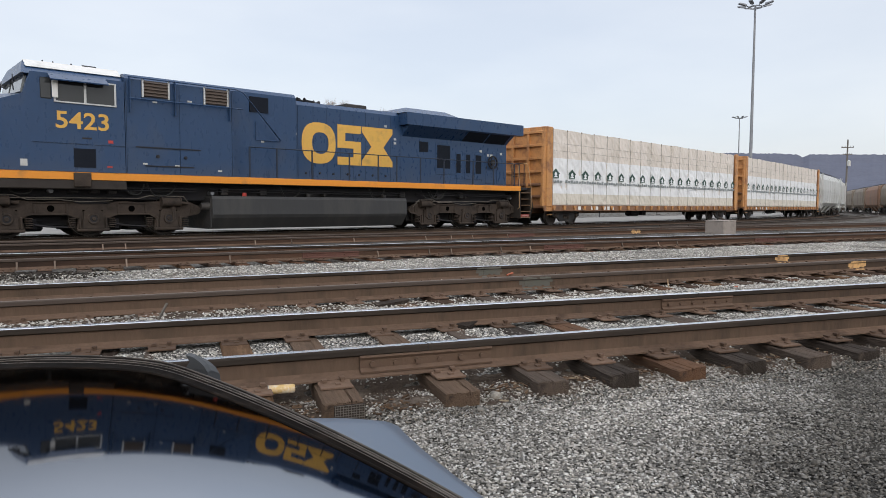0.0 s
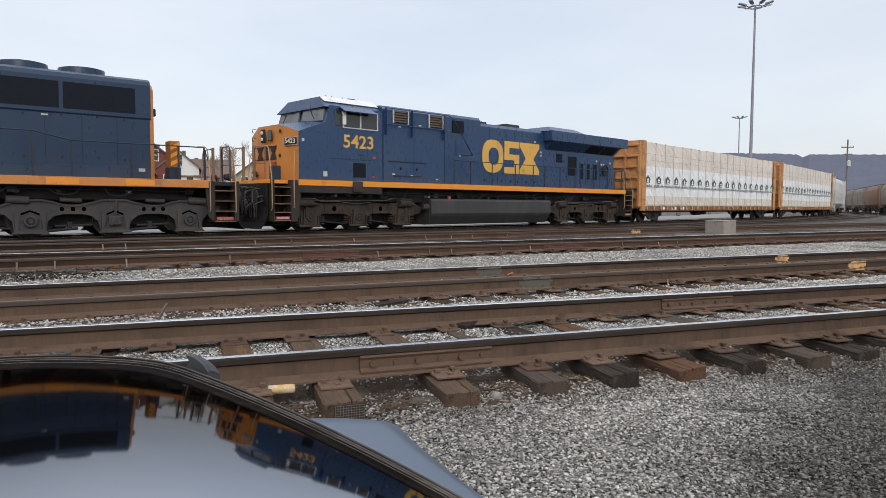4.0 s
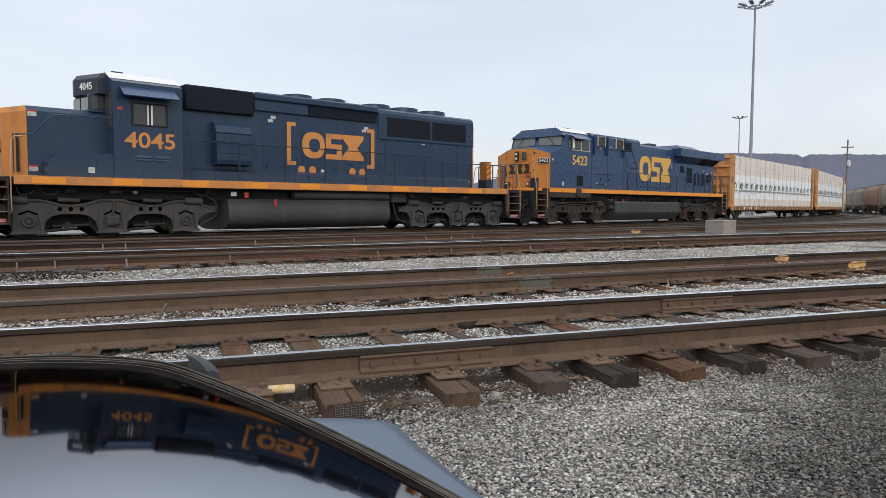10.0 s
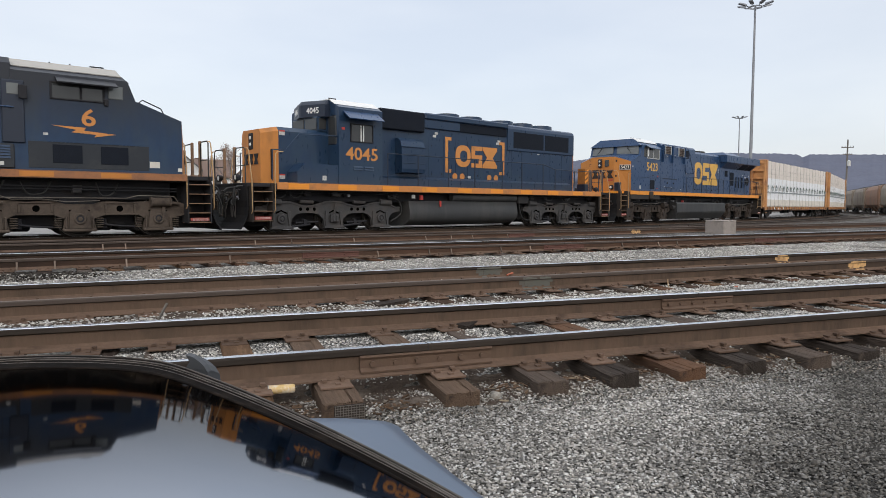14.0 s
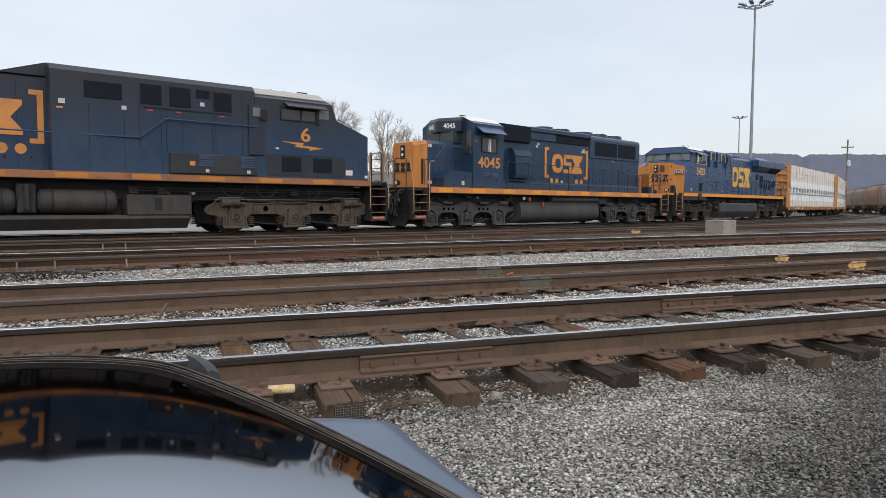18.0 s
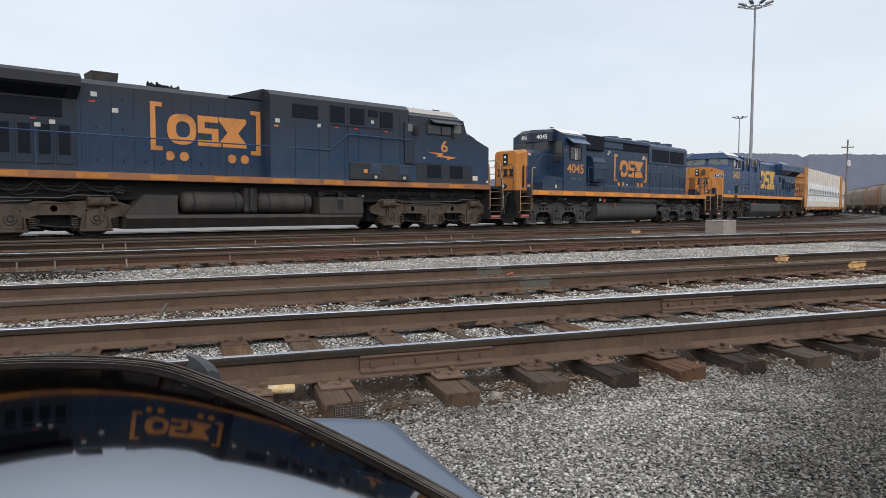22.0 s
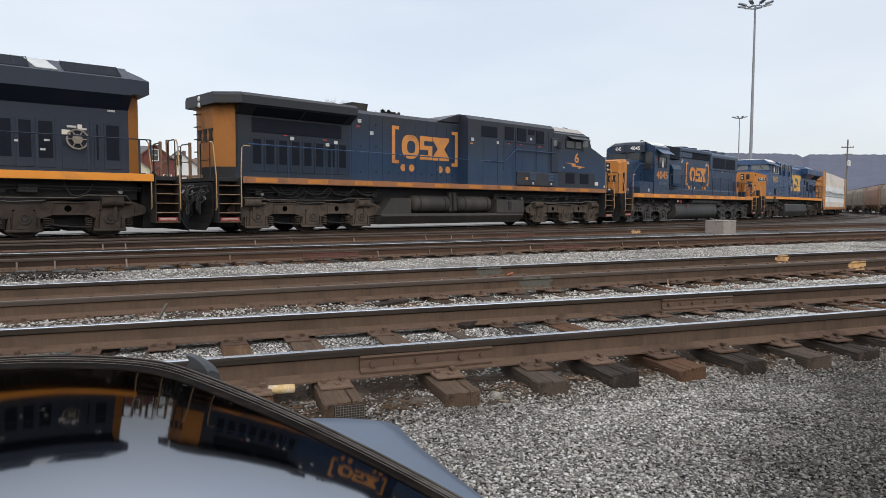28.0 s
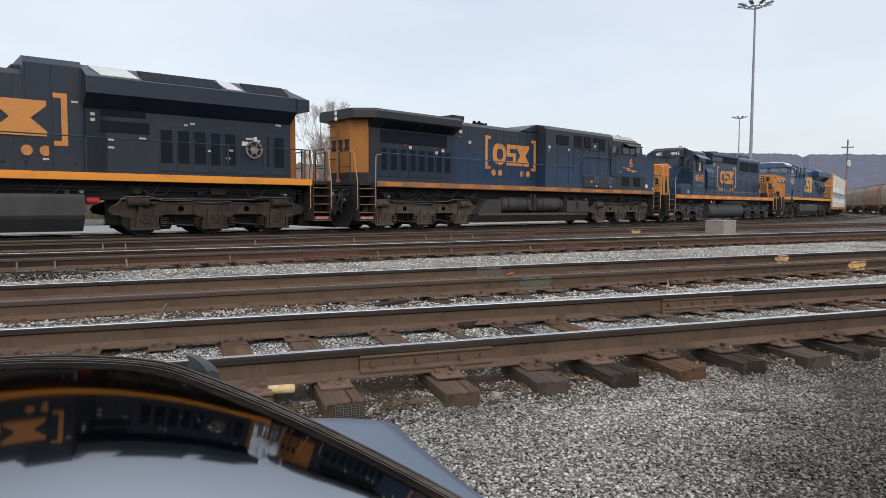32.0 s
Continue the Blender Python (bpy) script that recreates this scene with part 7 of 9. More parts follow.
        for a0, a1 in ((19.85, 20.02), (20.1, 20.55)):
            door(rad, X(a0), X(a1), -1.0, 1.88, 3.18, paint, DARK_GRILLE)
        for xx, zz, w in ((15.2, 2.72, 0.25), (16.05, 2.8, 0.28), (15.2, 2.5, 0.26), (17.3, 3.28, 0.16), (17.5, 3.34, 0.2), (19.3, 3.0, 0.36), (19.6, 2.95, 0.2), (20.3, 3.5, 0.3), (18.0, 2.55, 0.15), (18.6, 2.35, 0.2), (18.7, 2.6, 0.2), (14.3, 3.68, 0.25), (13.6, 2.1, 0.3)):
            sticker(rad, X(xx), zz, w * 0.8, 0.07, -1.03)
        for a0, a1 in ((14.9, 15.9), (18.45, 18.95)):
            c = M()
            c.loft([[(X(a0), -1.40, 4.41), (X(a1), -1.40, 4.41), (X(a1) - 0.2, -0.86, 4.712), (X(a0) - 0.2, -0.86, 4.712)], [(X(a0), -1.41, 4.43), (X(a1), -1.41, 4.43), (X(a1) - 0.2, -0.86, 4.737), (X(a0) - 0.2, -0.86, 4.737)]])
            part("roof_panel", c, HOP_GREY, rad, "pale grey roof panel")
        for a0, a1 in ((16.0, 18.3), (19.1, 20.5)):
            c = M()
            c.loft([[(X(a0), -1.42, 4.40), (X(a1), -1.42, 4.40), (X(a1), -0.80, 4.742), (X(a0), -0.80, 4.742)], [(X(a0), -1.42, 4.415), (X(a1), -1.42, 4.415), (X(a1), -0.80, 4.767), (X(a0), -0.80, 4.767)]])
            sc = part("roof_screen", c, DARK_GRILLE, rad, "black ribbed roof screen")
            n = int((a1 - a0) / 0.3)
            for i in range(n + 1):
                xx = a0 + (a1 - a0) * i / n
                c = M()
                c.tube([(X(xx), -1.40, 4.43), (X(xx), -0.82, 4.767)], 0.012, 5)
                part("screen_rib", c, UNDER, sc)
        for xx, zz, w in ((19.16, 2.84, 0.26), (19.5, 3.0, 0.14)):
            sticker(rad, X(xx), zz, w, 0.17, -1.028, WRAP_CREAM)
        brake_x, brake_z = 19.42, 2.66
    c = M()
    c.lathe([(0.24, -0.03), (0.28, -0.03), (0.28, 0.03), (0.24, 0.03), (0.24, -0.03)], (X(brake_x), -1.12, brake_z), "y", 22)
    for i in range(6):
        a = i * math.pi / 3
        c.cyl((X(brake_x), -1.12, brake_z), (X(brake_x) + 0.26 * math.cos(a), -1.12, brake_z + 0.26 * math.sin(a)), 0.016, n=6)
    c.cyl((X(brake_x), -1.16, brake_z), (X(brake_x), -1.0, brake_z), 0.045, n=10)
    c.cyl((X(brake_x), -1.135, brake_z), (X(brake_x), -1.105, brake_z), 0.13, n=14)
    part("brake_wheel", c, BRAKE_TAN if variant else UNDER, rad, "spoked hand brake wheel")
    if variant == 0:
        emblem(hood, X(10.74), X(14.62), 2.34, 3.76, -1.008, GOLD)
    else:
        emblem(hood, X(10.2), X(13.62), 2.70, 3.64, -1.03, LOGO_ORANGE, (X(9.7), X(14.12), 2.47, 3.88))
    # rear face
    c = M()
    e = 20.75 if variant else 20.9
    c.loft([[(X(e), y, z) for y, z in ((-1.0, 1.76), (1.0, 1.76), (1.0, 3.96), (-1.0, 3.96))], [(X(e + 0.34), y * 0.7, z) for y, z in ((-1.0, 1.76), (1.0, 1.76), (1.0, 3.96), (-1.0, 3.96))]])
    part("rear_face", c, ORANGE_GRIMY if variant else accent, rad, "flat rear end panel")
    # fuel tank
    b = M()
    x0, x1 = X(7.38), X(14.95 if variant == 0 else 14.4)
    prof = [(-1.40, 1.17), (-1.46, 1.08), (-1.47, 0.60), (-1.42, 0.50), (-1.15, 0.155), (1.15, 0.155), (1.42, 0.50), (1.47, 0.60), (1.46, 1.08), (1.40, 1.17)]
    b.prism(prof, x0, x1, "x")
    tank = part("fuel_tank", b, TANK, t)
    c = M()
    c.cyl((x0 - 0.28, -1.25, 0.85), (x0 - 0.02, -1.25, 0.85), 0.10, 0.14, 12)
    c.box(x0 - 0.04, x0, -1.4, 1.4, 0.2, 1.1)
    part("tank_end", c, TRUCK_DARK, tank)
    for xx in (8.5, 10.8, 14.0):
        c = M()
        c.cyl((X(xx), -1.3, 1.14), (X(xx), -1.3, 1.28), 0.07, n=10)
        part("filler_cap", c, RED if xx == 8.5 else TRUCK_DARK, tank)
    if variant:
        c = M()
        c.cyl((x1 + 0.12, -1.0, 1.0), (x1 + 0.45, -1.0, 1.0), 0.10, n=16)
        part("air_filter", c, RED, t, "bright red cylinder beside the fuel tank")
    underframe_clutter(t, X(7.4), X(15.0), 3 + variant)
    underframe_clutter(t, X(15.6), X(21.0), 8 + variant)
    underframe_clutter(t, X(1.6), X(7.0), 12 + variant)
    for s in (-1, 1):
        handrail(t, [X(v) for v in (8.6, 9.55, 10.85, 12.35, 13.6, 14.45, 15.6, 16.8, 18.4, 19.6, 20.9, 21.2)], s * 1.5, 1.76, 2.72, HAND_BLUE)
        stairs(t, X(0.50), X(1.14), s * 1.5, s * 0.85, 1.72, 0.36, 5, STEP_WELL, STEP)
        stairs(t, X(21.32), X(21.98), s * 1.5, s * 0.85, 1.72, 0.36, 5, STEP_WELL, STEP)
    end_rail(t, X(0.42), -1, 1.7, RUST_SILL, GRAB)
    end_rail(t, X(22.0), 1, 1.7, TRUCK_DARK, GRAB)
    for s in (-1, 1):
        b = M()
        b.prism([(X(1.16), 0.36), (X(1.36), 0.36), (X(1.50), 1.32), (X(1.50), 1.72), (X(1.16), 1.72)], s * 1.44, s * 1.50, "y")
        part("step_side_plate", b, STEP_WELL, t, "dusty brown plate beside the steps")
    b = M()
    b.box(X(0.37), X(1.5), -1.3, 1.3, 1.60, 1.72, 0.01)
    part("end_platform", b, stripe, t)
    b = M()
    b.box(X(21.1), X(22.05), -1.3, 1.3, 1.60, 1.72, 0.01)
    part("end_platform", b, UNDER, t)
    b = M()
    b.box(X(0.62), X(0.90), -1.26, -0.98, 1.72, 2.18, 0.02)
    part("equipment_box", b, HAND_BLUE, t)
    pilot(t, X(0.37), -1, UNDER)
    pilot(t, X(22.05), 1, UNDER)
    coupler(t, X(0.0), -1, TRUCK_GREY)
    coupler(t, X(L), 1, TRUCK_GREY)
    return t


def loco_old():
    """Six-axle road switcher with a low short hood, cab to the left."""
    L = 21.1
    o = -L / 2
    X = lambda v: v + o
    paint = BLUE_WORN
    t = vehicle("diesel_locomotive", "worn dark blue diesel locomotive with five roof fans and orange nose", "locomotive", L, "locomotives of the train")
    truck_arched(t, X(3.85), TRUCK_MID)
    truck_arched(t, X(17.12), TRUCK_MID)
    sill(t, X(1.42), X(19.65), ORANGE_DULL, YELLOW, 1.40, 1.63)
    # short hood
    b = M()
    b.prism([(-0.85, 1.60), (0.85, 1.60), (0.85, 3.36), (0.72, 3.50), (-0.72, 3.50), (-0.85, 3.36)], X(1.87), X(3.82), "x")
    nose = part("short_hood", b, paint, t)
    b = M()
    b.loft([[(X(1.87), y, z) for y, z in ((-0.85, 1.6), (0.85, 1.6), (0.85, 3.36), (0.72, 3.5), (-0.72, 3.5), (-0.85, 3.36))], [(X(1.33), y * 0.74, z) for y, z in ((-0.85, 1.6), (0.85, 1.6), (0.85, 3.26), (0.72, 3.40), (-0.72, 3.40), (-0.85, 3.26))]])
    face = part("nose_front", b, ORANGE, nose, "orange chamfered nose front")
    c = M()
    c.box(X(1.30), X(1.36), -0.14, 0.14, 2.75, 3.30, 0.02)
    hl = part("headlight", c, UNDER, face)
    for z in (2.92, 3.14):
        c = M()
        c.lathe([(0.0, -0.03), (0.055, -0.018), (0.066, 0.02)], (X(1.30), 0, z), "x", 14)
        part("lens", c, LAMP, hl)
    for y0 in (-0.50, -0.16, 0.18):
        c = M()
        c.prism([(y0, 2.25), (y0 + 0.28, 2.25), (y0 + 0.2, 2.42), (y0 + 0.28, 2.60), (y0, 2.60), (y0 + 0.08, 2.42)], X(1.305), X(1.335), "x")
        part("emblem_shape", c, UNDER, face)
    c = M()
    c.box(X(1.62), X(1.68), -0.84, -0.76, 1.75, 2.75, 0.01)
    part("brake_lever", c, UNDER, face)
    for zz in (3.30, 1.85):
        sticker(nose, X(2.0), zz, 0.26, 0.2, -0.856)
        sticker(nose, X(2.0), zz + 0.06, 0.26, 0.06, -0.860, RED)
    b = M()
    b.prism([(X(2.2), 1.64), (X(3.95), 1.64), (X(3.95), 2.27), (X(2.5), 2.30), (X(2.2), 2.0)], -1.48, -0.86, "y")
    bat = part("battery_box", b, BLUE_WORN, t)
    sticker(bat, X(3.25), 1.82, 0.2, 0.2, -1.483)
    # cab
    Y = 1.52
    b = M()
    b.prism([(-Y, 1.63), (Y, 1.63), (Y, 4.28), (0.95, 4.55), (-0.95, 4.55), (-Y, 4.28)], X(3.82), X(5.72), "x")
    cab = part("cab", b, paint, t)
    b = M()
    b.prism([(-1.32, 4.385), (-0.95, 4.56), (0.95, 4.56), (1.32, 4.385), (0.95, 4.60), (-0.95, 4.60)], X(3.80), X(5.74), "x")
    part("cab_roof", b, ROOF_WHITE, cab, "white-painted cab roof")
    b = M()
    plan = [(X(3.83), -1.0), (X(3.60), -1.0), (X(3.22), -0.06), (X(3.22), 0.06), (X(3.60), 1.0), (X(3.83), 1.0)]
    b.loft([[(x, y, 3.97) for x, y in plan], [(x, y, 4.40) for x, y in plan], [(x + 0.10 * (x < X(3.7)), y * 0.94, 4.54) for x, y in plan]])
    nb = part("number_box", b, HAND_BLUE, cab, "dark angled number box above the cab front")
    for s in (-1, 1):
        along_ = Vector((0.375, -0.927, 0)) if s < 0 else Vector((-0.375, -0.927, 0))
        out = Vector((-0.927, 0.375 * s, 0))
        mid = Vector(((X(3.22) + X(3.60)) / 2, s * 0.53, 4.10)) + out * 0.006
        me = text_mesh("4045", 0.20, WHITE)
        wide = max(v.co.x for v in me.vertices)
        me.transform(Matrix.Diagonal((0.52 / wide, 1, 1, 1)))
        part("board_number", me, WHITE, nb, at=Matrix.Translation(mid - along_ * 0.26) @ Matrix.Rotation(math.atan2(along_.y, along_.x), 4, "Z") @ Matrix.Rotation(math.pi / 2, 4, "X"))
    b = M()
    b.prism([(X(3.42), 3.48), (X(3.82), 3.48), (X(3.82), 3.98), (X(3.42), 3.98)], -0.8, 0.8, "y")
    part("front_bay", b, paint, cab)
    for y0, y1 in ((-0.76, -0.05), (0.05, 0.76)):
        c = M()
        c.box(X(3.395), X(3.43), y0, y1, 3.53, 3.93, 0.01)
        part("front_window", c, WINDOW, cab)
    for s in (-1, 1):
        c = M()
        c.box(X(3.80), X(3.835), min(s * 0.9, s * 1.38), max(s * 0.9, s * 1.38), 3.0, 4.0, 0.02)
        part("front_window", c, WINDOW, cab)
    c = M()
    c.box(X(3.48), X(3.78), -0.815, -0.795, 3.54, 3.92, 0.01)
    part("front_window", c, WINDOW, cab)
    cab_window(cab, X(4.33), X(5.26), 3.14, 3.72, -Y - 0.004, UNDER, X(4.8))
    c = M()
    c.box(X(4.72), X(4.76), -Y - 0.04, -Y - 0.02, 3.14, 3.7)
    c.box(X(4.82), X(4.87), -Y - 0.04, -Y - 0.02, 3.14, 3.7)
    part("window_bar", c, WHITE, cab)
    c = M()
    c.prism([(-Y - 0.005, 4.12), (-Y - 0.005, 4.16), (-Y - 0.42, 3.88), (-Y - 0.40, 3.85)], X(4.0), X(5.5), "x")
    part("window_visor", c, BLUE, cab)
    lettering("4045", X(4.1), X(5.5), 2.50, 2.92, -Y - 0.004, LOGO_ORANGE, cab)
    for x0 in (4.42, 4.92):
        c = M()
        for z in (2.14, 2.22):
            c.prism([(-Y - 0.03, z), (-Y, z), (-Y, z + 0.06)], X(x0), X(x0 + 0.4), "x")
        part("louvre", c, paint, cab)
    sticker(cab, X(4.0), 3.55, 0.16, 0.1, -Y, RED)
    c = M()
    for xx, dz in ((4.35, 0.14), (5.0, 0.1), (5.3, 0.12)):
        c.cyl((X(xx), -0.4, 4.58), (X(xx), -0.4, 4.58 + dz), 0.018, n=6)
    c.tube([(X(4.1), -0.5, 4.58), (X(4.1), -0.5, 4.7), (X(4.4), -0.5, 4.7), (X(4.4), -0.5, 4.58)], 0.02)
    part("antenna", c, UNDER, cab)
    # long hood
    b = M()
    b.prism([(-0.85, 1.60), (0.85, 1.60), (0.85, 4.28), (0.70, 4.45), (-0.70, 4.45), (-0.85, 4.28)], X(5.72), X(18.2), "x")
    hood = part("engine_hood", b, paint, t)
    b = M()
    b.box(X(6.02), X(8.25), -1.02, 1.02, 3.76, 4.52, 0.04)
    part("intake_grille", b, DARK_GRILLE, hood, "dark brown intake filter housing")
    b = M()
    b.box(X(8.3), X(13.25), -1.0, 1.0, 4.30, 4.55, 0.05)
    b.box(X(8.3), X(10.3), -0.93, 0.93, 3.95, 4.32, 0.03)
    part("dynamic_brake_hatch", b, paint, hood)
    grille(hood, X(10.3), X(13.2), -0.90, 3.95, 4.30, DARK_GRILLE, 0)
    b = M()
    b.prism([(-0.86, 3.36), (-0.882, 3.40), (-0.882, 4.34), (-0.83, 4.46), (-0.72, 4.53), (0.72, 4.53), (0.83, 4.46), (0.882, 4.34), (0.882, 3.40), (0.86, 3.36)], X(13.3), X(18.22), "x")
    flare = part("radiator_section", b, paint, hood)
    grille(flare, X(13.7), X(15.85), -0.868, 3.50, 4.22)
    grille(flare, X(15.95), X(17.8), -0.868, 3.50, 4.22)
    b = M()
    b.prism([(-0.86, 2.12), (-1.24, 2.16), (-1.26, 2.3), (-1.24, 3.10), (-1.16, 3.34), (-1.02, 3.46), (-0.86, 3.48)], X(6.87), X(8.05), "x")
    duct = part("blower_duct", b, paint, hood)
    for z in (2.5, 2.85, 3.12):
        b = M()
        b.box(X(6.86), X(8.06), -1.275, -1.24, z, z + 0.03, 0.004)
        part("duct_rib", b, paint, duct)
    fans(t, [X(10.35), X(11.75)], 4.62, paint, 0.58)
    fans(t, [X(13.75), X(15.15), X(16.6)], 4.62, paint, 0.62)
    panel_lines(hood, [X(v) for v in (8.6, 9.4, 10.1, 10.8, 11.5, 12.2, 12.9, 13.6, 14.3, 15.5, 16.4, 17.3)], -0.85, 2.03, 3.58, UNDER)
    c = M()
    c.prism([(-1.06, 1.62), (-0.84, 1.62), (-0.84, 2.02), (-0.90, 2.02), (-1.06, 1.93)], X(5.8), X(17.8), "x")
    part("toe_box", c, paint, hood, "low ledge along the foot of the hood")
    panel_lines(hood, [X(v) for v in (6.9, 8.4, 10.2, 12.0, 13.4, 15.0, 16.4)], -1.06, 1.64, 1.92, UNDER, "toe_seam")
    for xx, zz, m_ in ((9.0, 3.80, WHITE), (8.9, 3.68, WHITE), (12.75, 3.72, WHITE), (12.65, 3.62, WHITE), (13.9, 3.42, WHITE), (17.6, 3.42, WHITE), (13.9, 3.48, RED), (17.6, 3.48, RED), (9.6, 4.2, WHITE), (10.9, 2.1, WHITE), (17.95, 1.9, WHITE), (15.5, 3.3, GOLD)):
        sticker(hood, X(xx), zz, 0.22 if m_ is WHITE else 0.2, 0.12 if m_ is WHITE else 0.05, -0.856)
    for i, v in enumerate((8.75, 9.3, 10.0, 10.7, 11.4, 12.1, 12.8, 13.5, 14.2, 15.0, 15.9, 16.8, 17.5)):
        for z in (2.16, 3.30):
            if z > 3 and 9.2 < v < 13.3:
                continue
            c = M()
            c.box(X(v) - 0.025, X(v) + 0.025, -0.864, -0.848, z - 0.03 + 0.02 * (i % 3), z + 0.03 + 0.02 * (i % 3), 0.004)
            part("latch", c, UNDER, hood)
    emblem(hood, X(10.08), X(12.63), 2.52, 3.42, -0.858, LOGO_ORANGE, (X(9.5), X(13.12), 2.26, 3.70))
    c = M()
    c.loft([[(X(18.2), y, z) for y, z in ((-0.852, 1.6), (0.852, 1.6), (0.852, 4.28), (0.70, 4.44), (-0.70, 4.44), (-0.852, 4.28))], [(X(18.32), y * 0.94, z) for y, z in ((-0.85, 1.6), (0.85, 1.6), (0.85, 4.22), (0.70, 4.38), (-0.70, 4.38), (-0.85, 4.22))]])
    rear = part("rear_face", c, ORANGE_DULL, hood, "rust-streaked orange rear end")
    c = M()
    c.box(X(18.30), X(18.42), -0.70, -0.38, 3.5, 3.72, 0.02)
    c.box(X(18.30), X(18.40), -0.18, 0.18, 3.55, 3.95, 0.03)
    part("rear_number_board", c, UNDER, rear)
    b = M()
    b.box(X(18.62), X(18.90), -1.30, -0.86, 1.99, 2.76, 0.012)
    panel = part("end_panel", b, ORANGE_GRIMY, t, "orange end panel with yellow slanted stripes")
    b = M()
    b.box(X(18.60), X(18.92), -1.32, -0.84, 1.62, 1.99, 0.012)
    part("panel_base", b, HAND_BLUE, panel, "dark navy lower part")
    for k in range(3):
        z = 2.02 + k * 0.23
        b = M()
        b.prism([(X(18.63), z), (X(18.89), z + 0.14), (X(18.89), z + 0.26), (X(18.63), z + 0.12)], -1.306, -1.298, "y")
        part("panel_stripe", b, YELLOW, panel)
    # fuel and air tanks
    b = M()
    ring = []
    for k in range(17):
        a = math.pi * (1.0 - k / 16)
        ring.append((1.33 * math.copysign(abs(math.cos(a)) ** 0.6, math.cos(a)), 0.62 - 0.52 * abs(math.sin(a)) ** 0.7))
    b.prism(ring + [(1.25, 1.08), (-1.25, 1.08)], X(7.2), X(13.5), "x", smooth=True)
    tank = part("fuel_tank", b, TANK, t)
    c = M()
    c.cyl((X(9.5), -1.2, 1.24), (X(13.45), -1.2, 1.24), 0.15, n=16)
    part("air_reservoir", c, TANK, t)
    c = M()
    c.cyl((X(7.8), -1.3, 1.12), (X(7.8), -1.3, 1.3), 0.08, n=10)
    part("filler_cap", c, RED, tank)
    c = M()
    c.box(X(8.75), X(8.83), -1.36, -1.31, 0.85, 1.1, 0.01)
    part("level_gauge", c, RED, tank)
    c = M()
    c.box(X(13.6), X(14.3), -1.3, -0.9, 1.0, 1.36, 0.03)
    part("junction_box", c, TRUCK_DARK, t)
    sticker(t, X(7.35), 1.24, 0.22, 0.16, -1.36)
    hose([(X(6.2), -1.15, 1.25), (X(6.75), -1.2, 1.05), (X(6.85), -1.2, 0.6), (X(6.4), -1.15, 0.32)], 0.03, t)
    hose([(X(13.75), -1.15, 1.25), (X(13.8), -1.2, 0.7), (X(14.0), -1.2, 0.35), (X(14.6), -1.1, 0.25)], 0.03, t)
    underframe_clutter(t, X(14.0), X(19.4), 22)
    underframe_clutter(t, X(1.6), X(7.0), 23)
    for s in (-1, 1):
        handrail(t, [X(v) for v in (6.0, 7.5, 9.1, 10.6, 12.3, 13.6, 15.1)], s * 1.48, 1.63, 2.80, HAND_BLUE)
        handrail(t, [X(v) for v in (16.0, 17.5, 18.8, 19.55)], s * 1.48, 1.63, 2.60, HAND_BLUE, [(X(15.1), s * 1.48, 2.80), (X(19.7), s * 1.48, 2.1)])
        c = M()
        c.tube([(X(1.5), s * 1.1, 2.70), (X(1.95), s * 1.2, 2.72), (X(2.35), s * 1.35, 3.24), (X(3.8), s * 1.45, 3.27)], 0.019)
        c.tube([(X(1.5), s * 1.1, 1.7), (X(1.5), s * 1.1, 2.70)], 0.019)
        part("nose_handrail", c, paint, t)
        stairs(t, X(0.6), X(1.3), s * 1.48, s * 0.85, 1.60, 0.36, 4, STEP_WELL, STEP)
        stairs(t, X(19.85), X(20.50), s * 1.48, s * 0.85, 1.60, 0.36, 4, STEP_WELL, STEP)
        for q in ([(X(19.66), 0.55), (X(19.82), 0.40), (X(19.82), 1.62), (X(19.56), 1.62)], [(X(20.52), 0.38), (X(20.60), 0.42), (X(20.62), 1.62), (X(20.52), 1.62)]):
            b = M()
            b.prism(q, s * 1.42, s * 1.48, "y")
            part("step_side_plate", b, STEP_WELL, t)
    end_rail(t, X(0.55), -1, 1.6, TRUCK_DARK, GRAB)
    end_rail(t, X(20.5), 1, 1.6, paint, GRAB)
    b = M()
    b.box(X(0.5), X(1.5), -1.3, 1.3, 1.48, 1.60, 0.01)
    part("end_platform", b, UNDER, t)
    b = M()
    b.box(X(19.6), X(20.6), -1.3, 1.3, 1.48, 1.60, 0.01)
    part("end_platform", b, UNDER, t)
    for xx in (0.5, 20.6):
        for yy in (-0.6, 0.6):
            c = M()
            w = -1 if xx < 5 else 1
            c.lathe([(0.085, w * 0.03), (0.11, w * 0.035), (0.12, 0.0), (0.09, -w * 0.14), (0.0, -w * 0.16)], (X(xx) + w * 0.04, yy, 1.78), "x", 14)
            dl = part("ditch_light", c, UNDER, t)
            c = M()
            c.lathe([(0.0, w * 0.035), (0.06, w * 0.028), (0.09, w * 0.01)], (X(xx) + w * 0.04, yy, 1.78), "x", 14)
            part("lens", c, LAMP, dl)
    pilot(t, X(0.5), -1, UNDER)
    pilot(t, X(20.6), 1, UNDER)
    coupler(t, X(0.0), -1, TRUCK_GREY)
    coupler(t, X(L), 1, TRUCK_GREY)
    return t


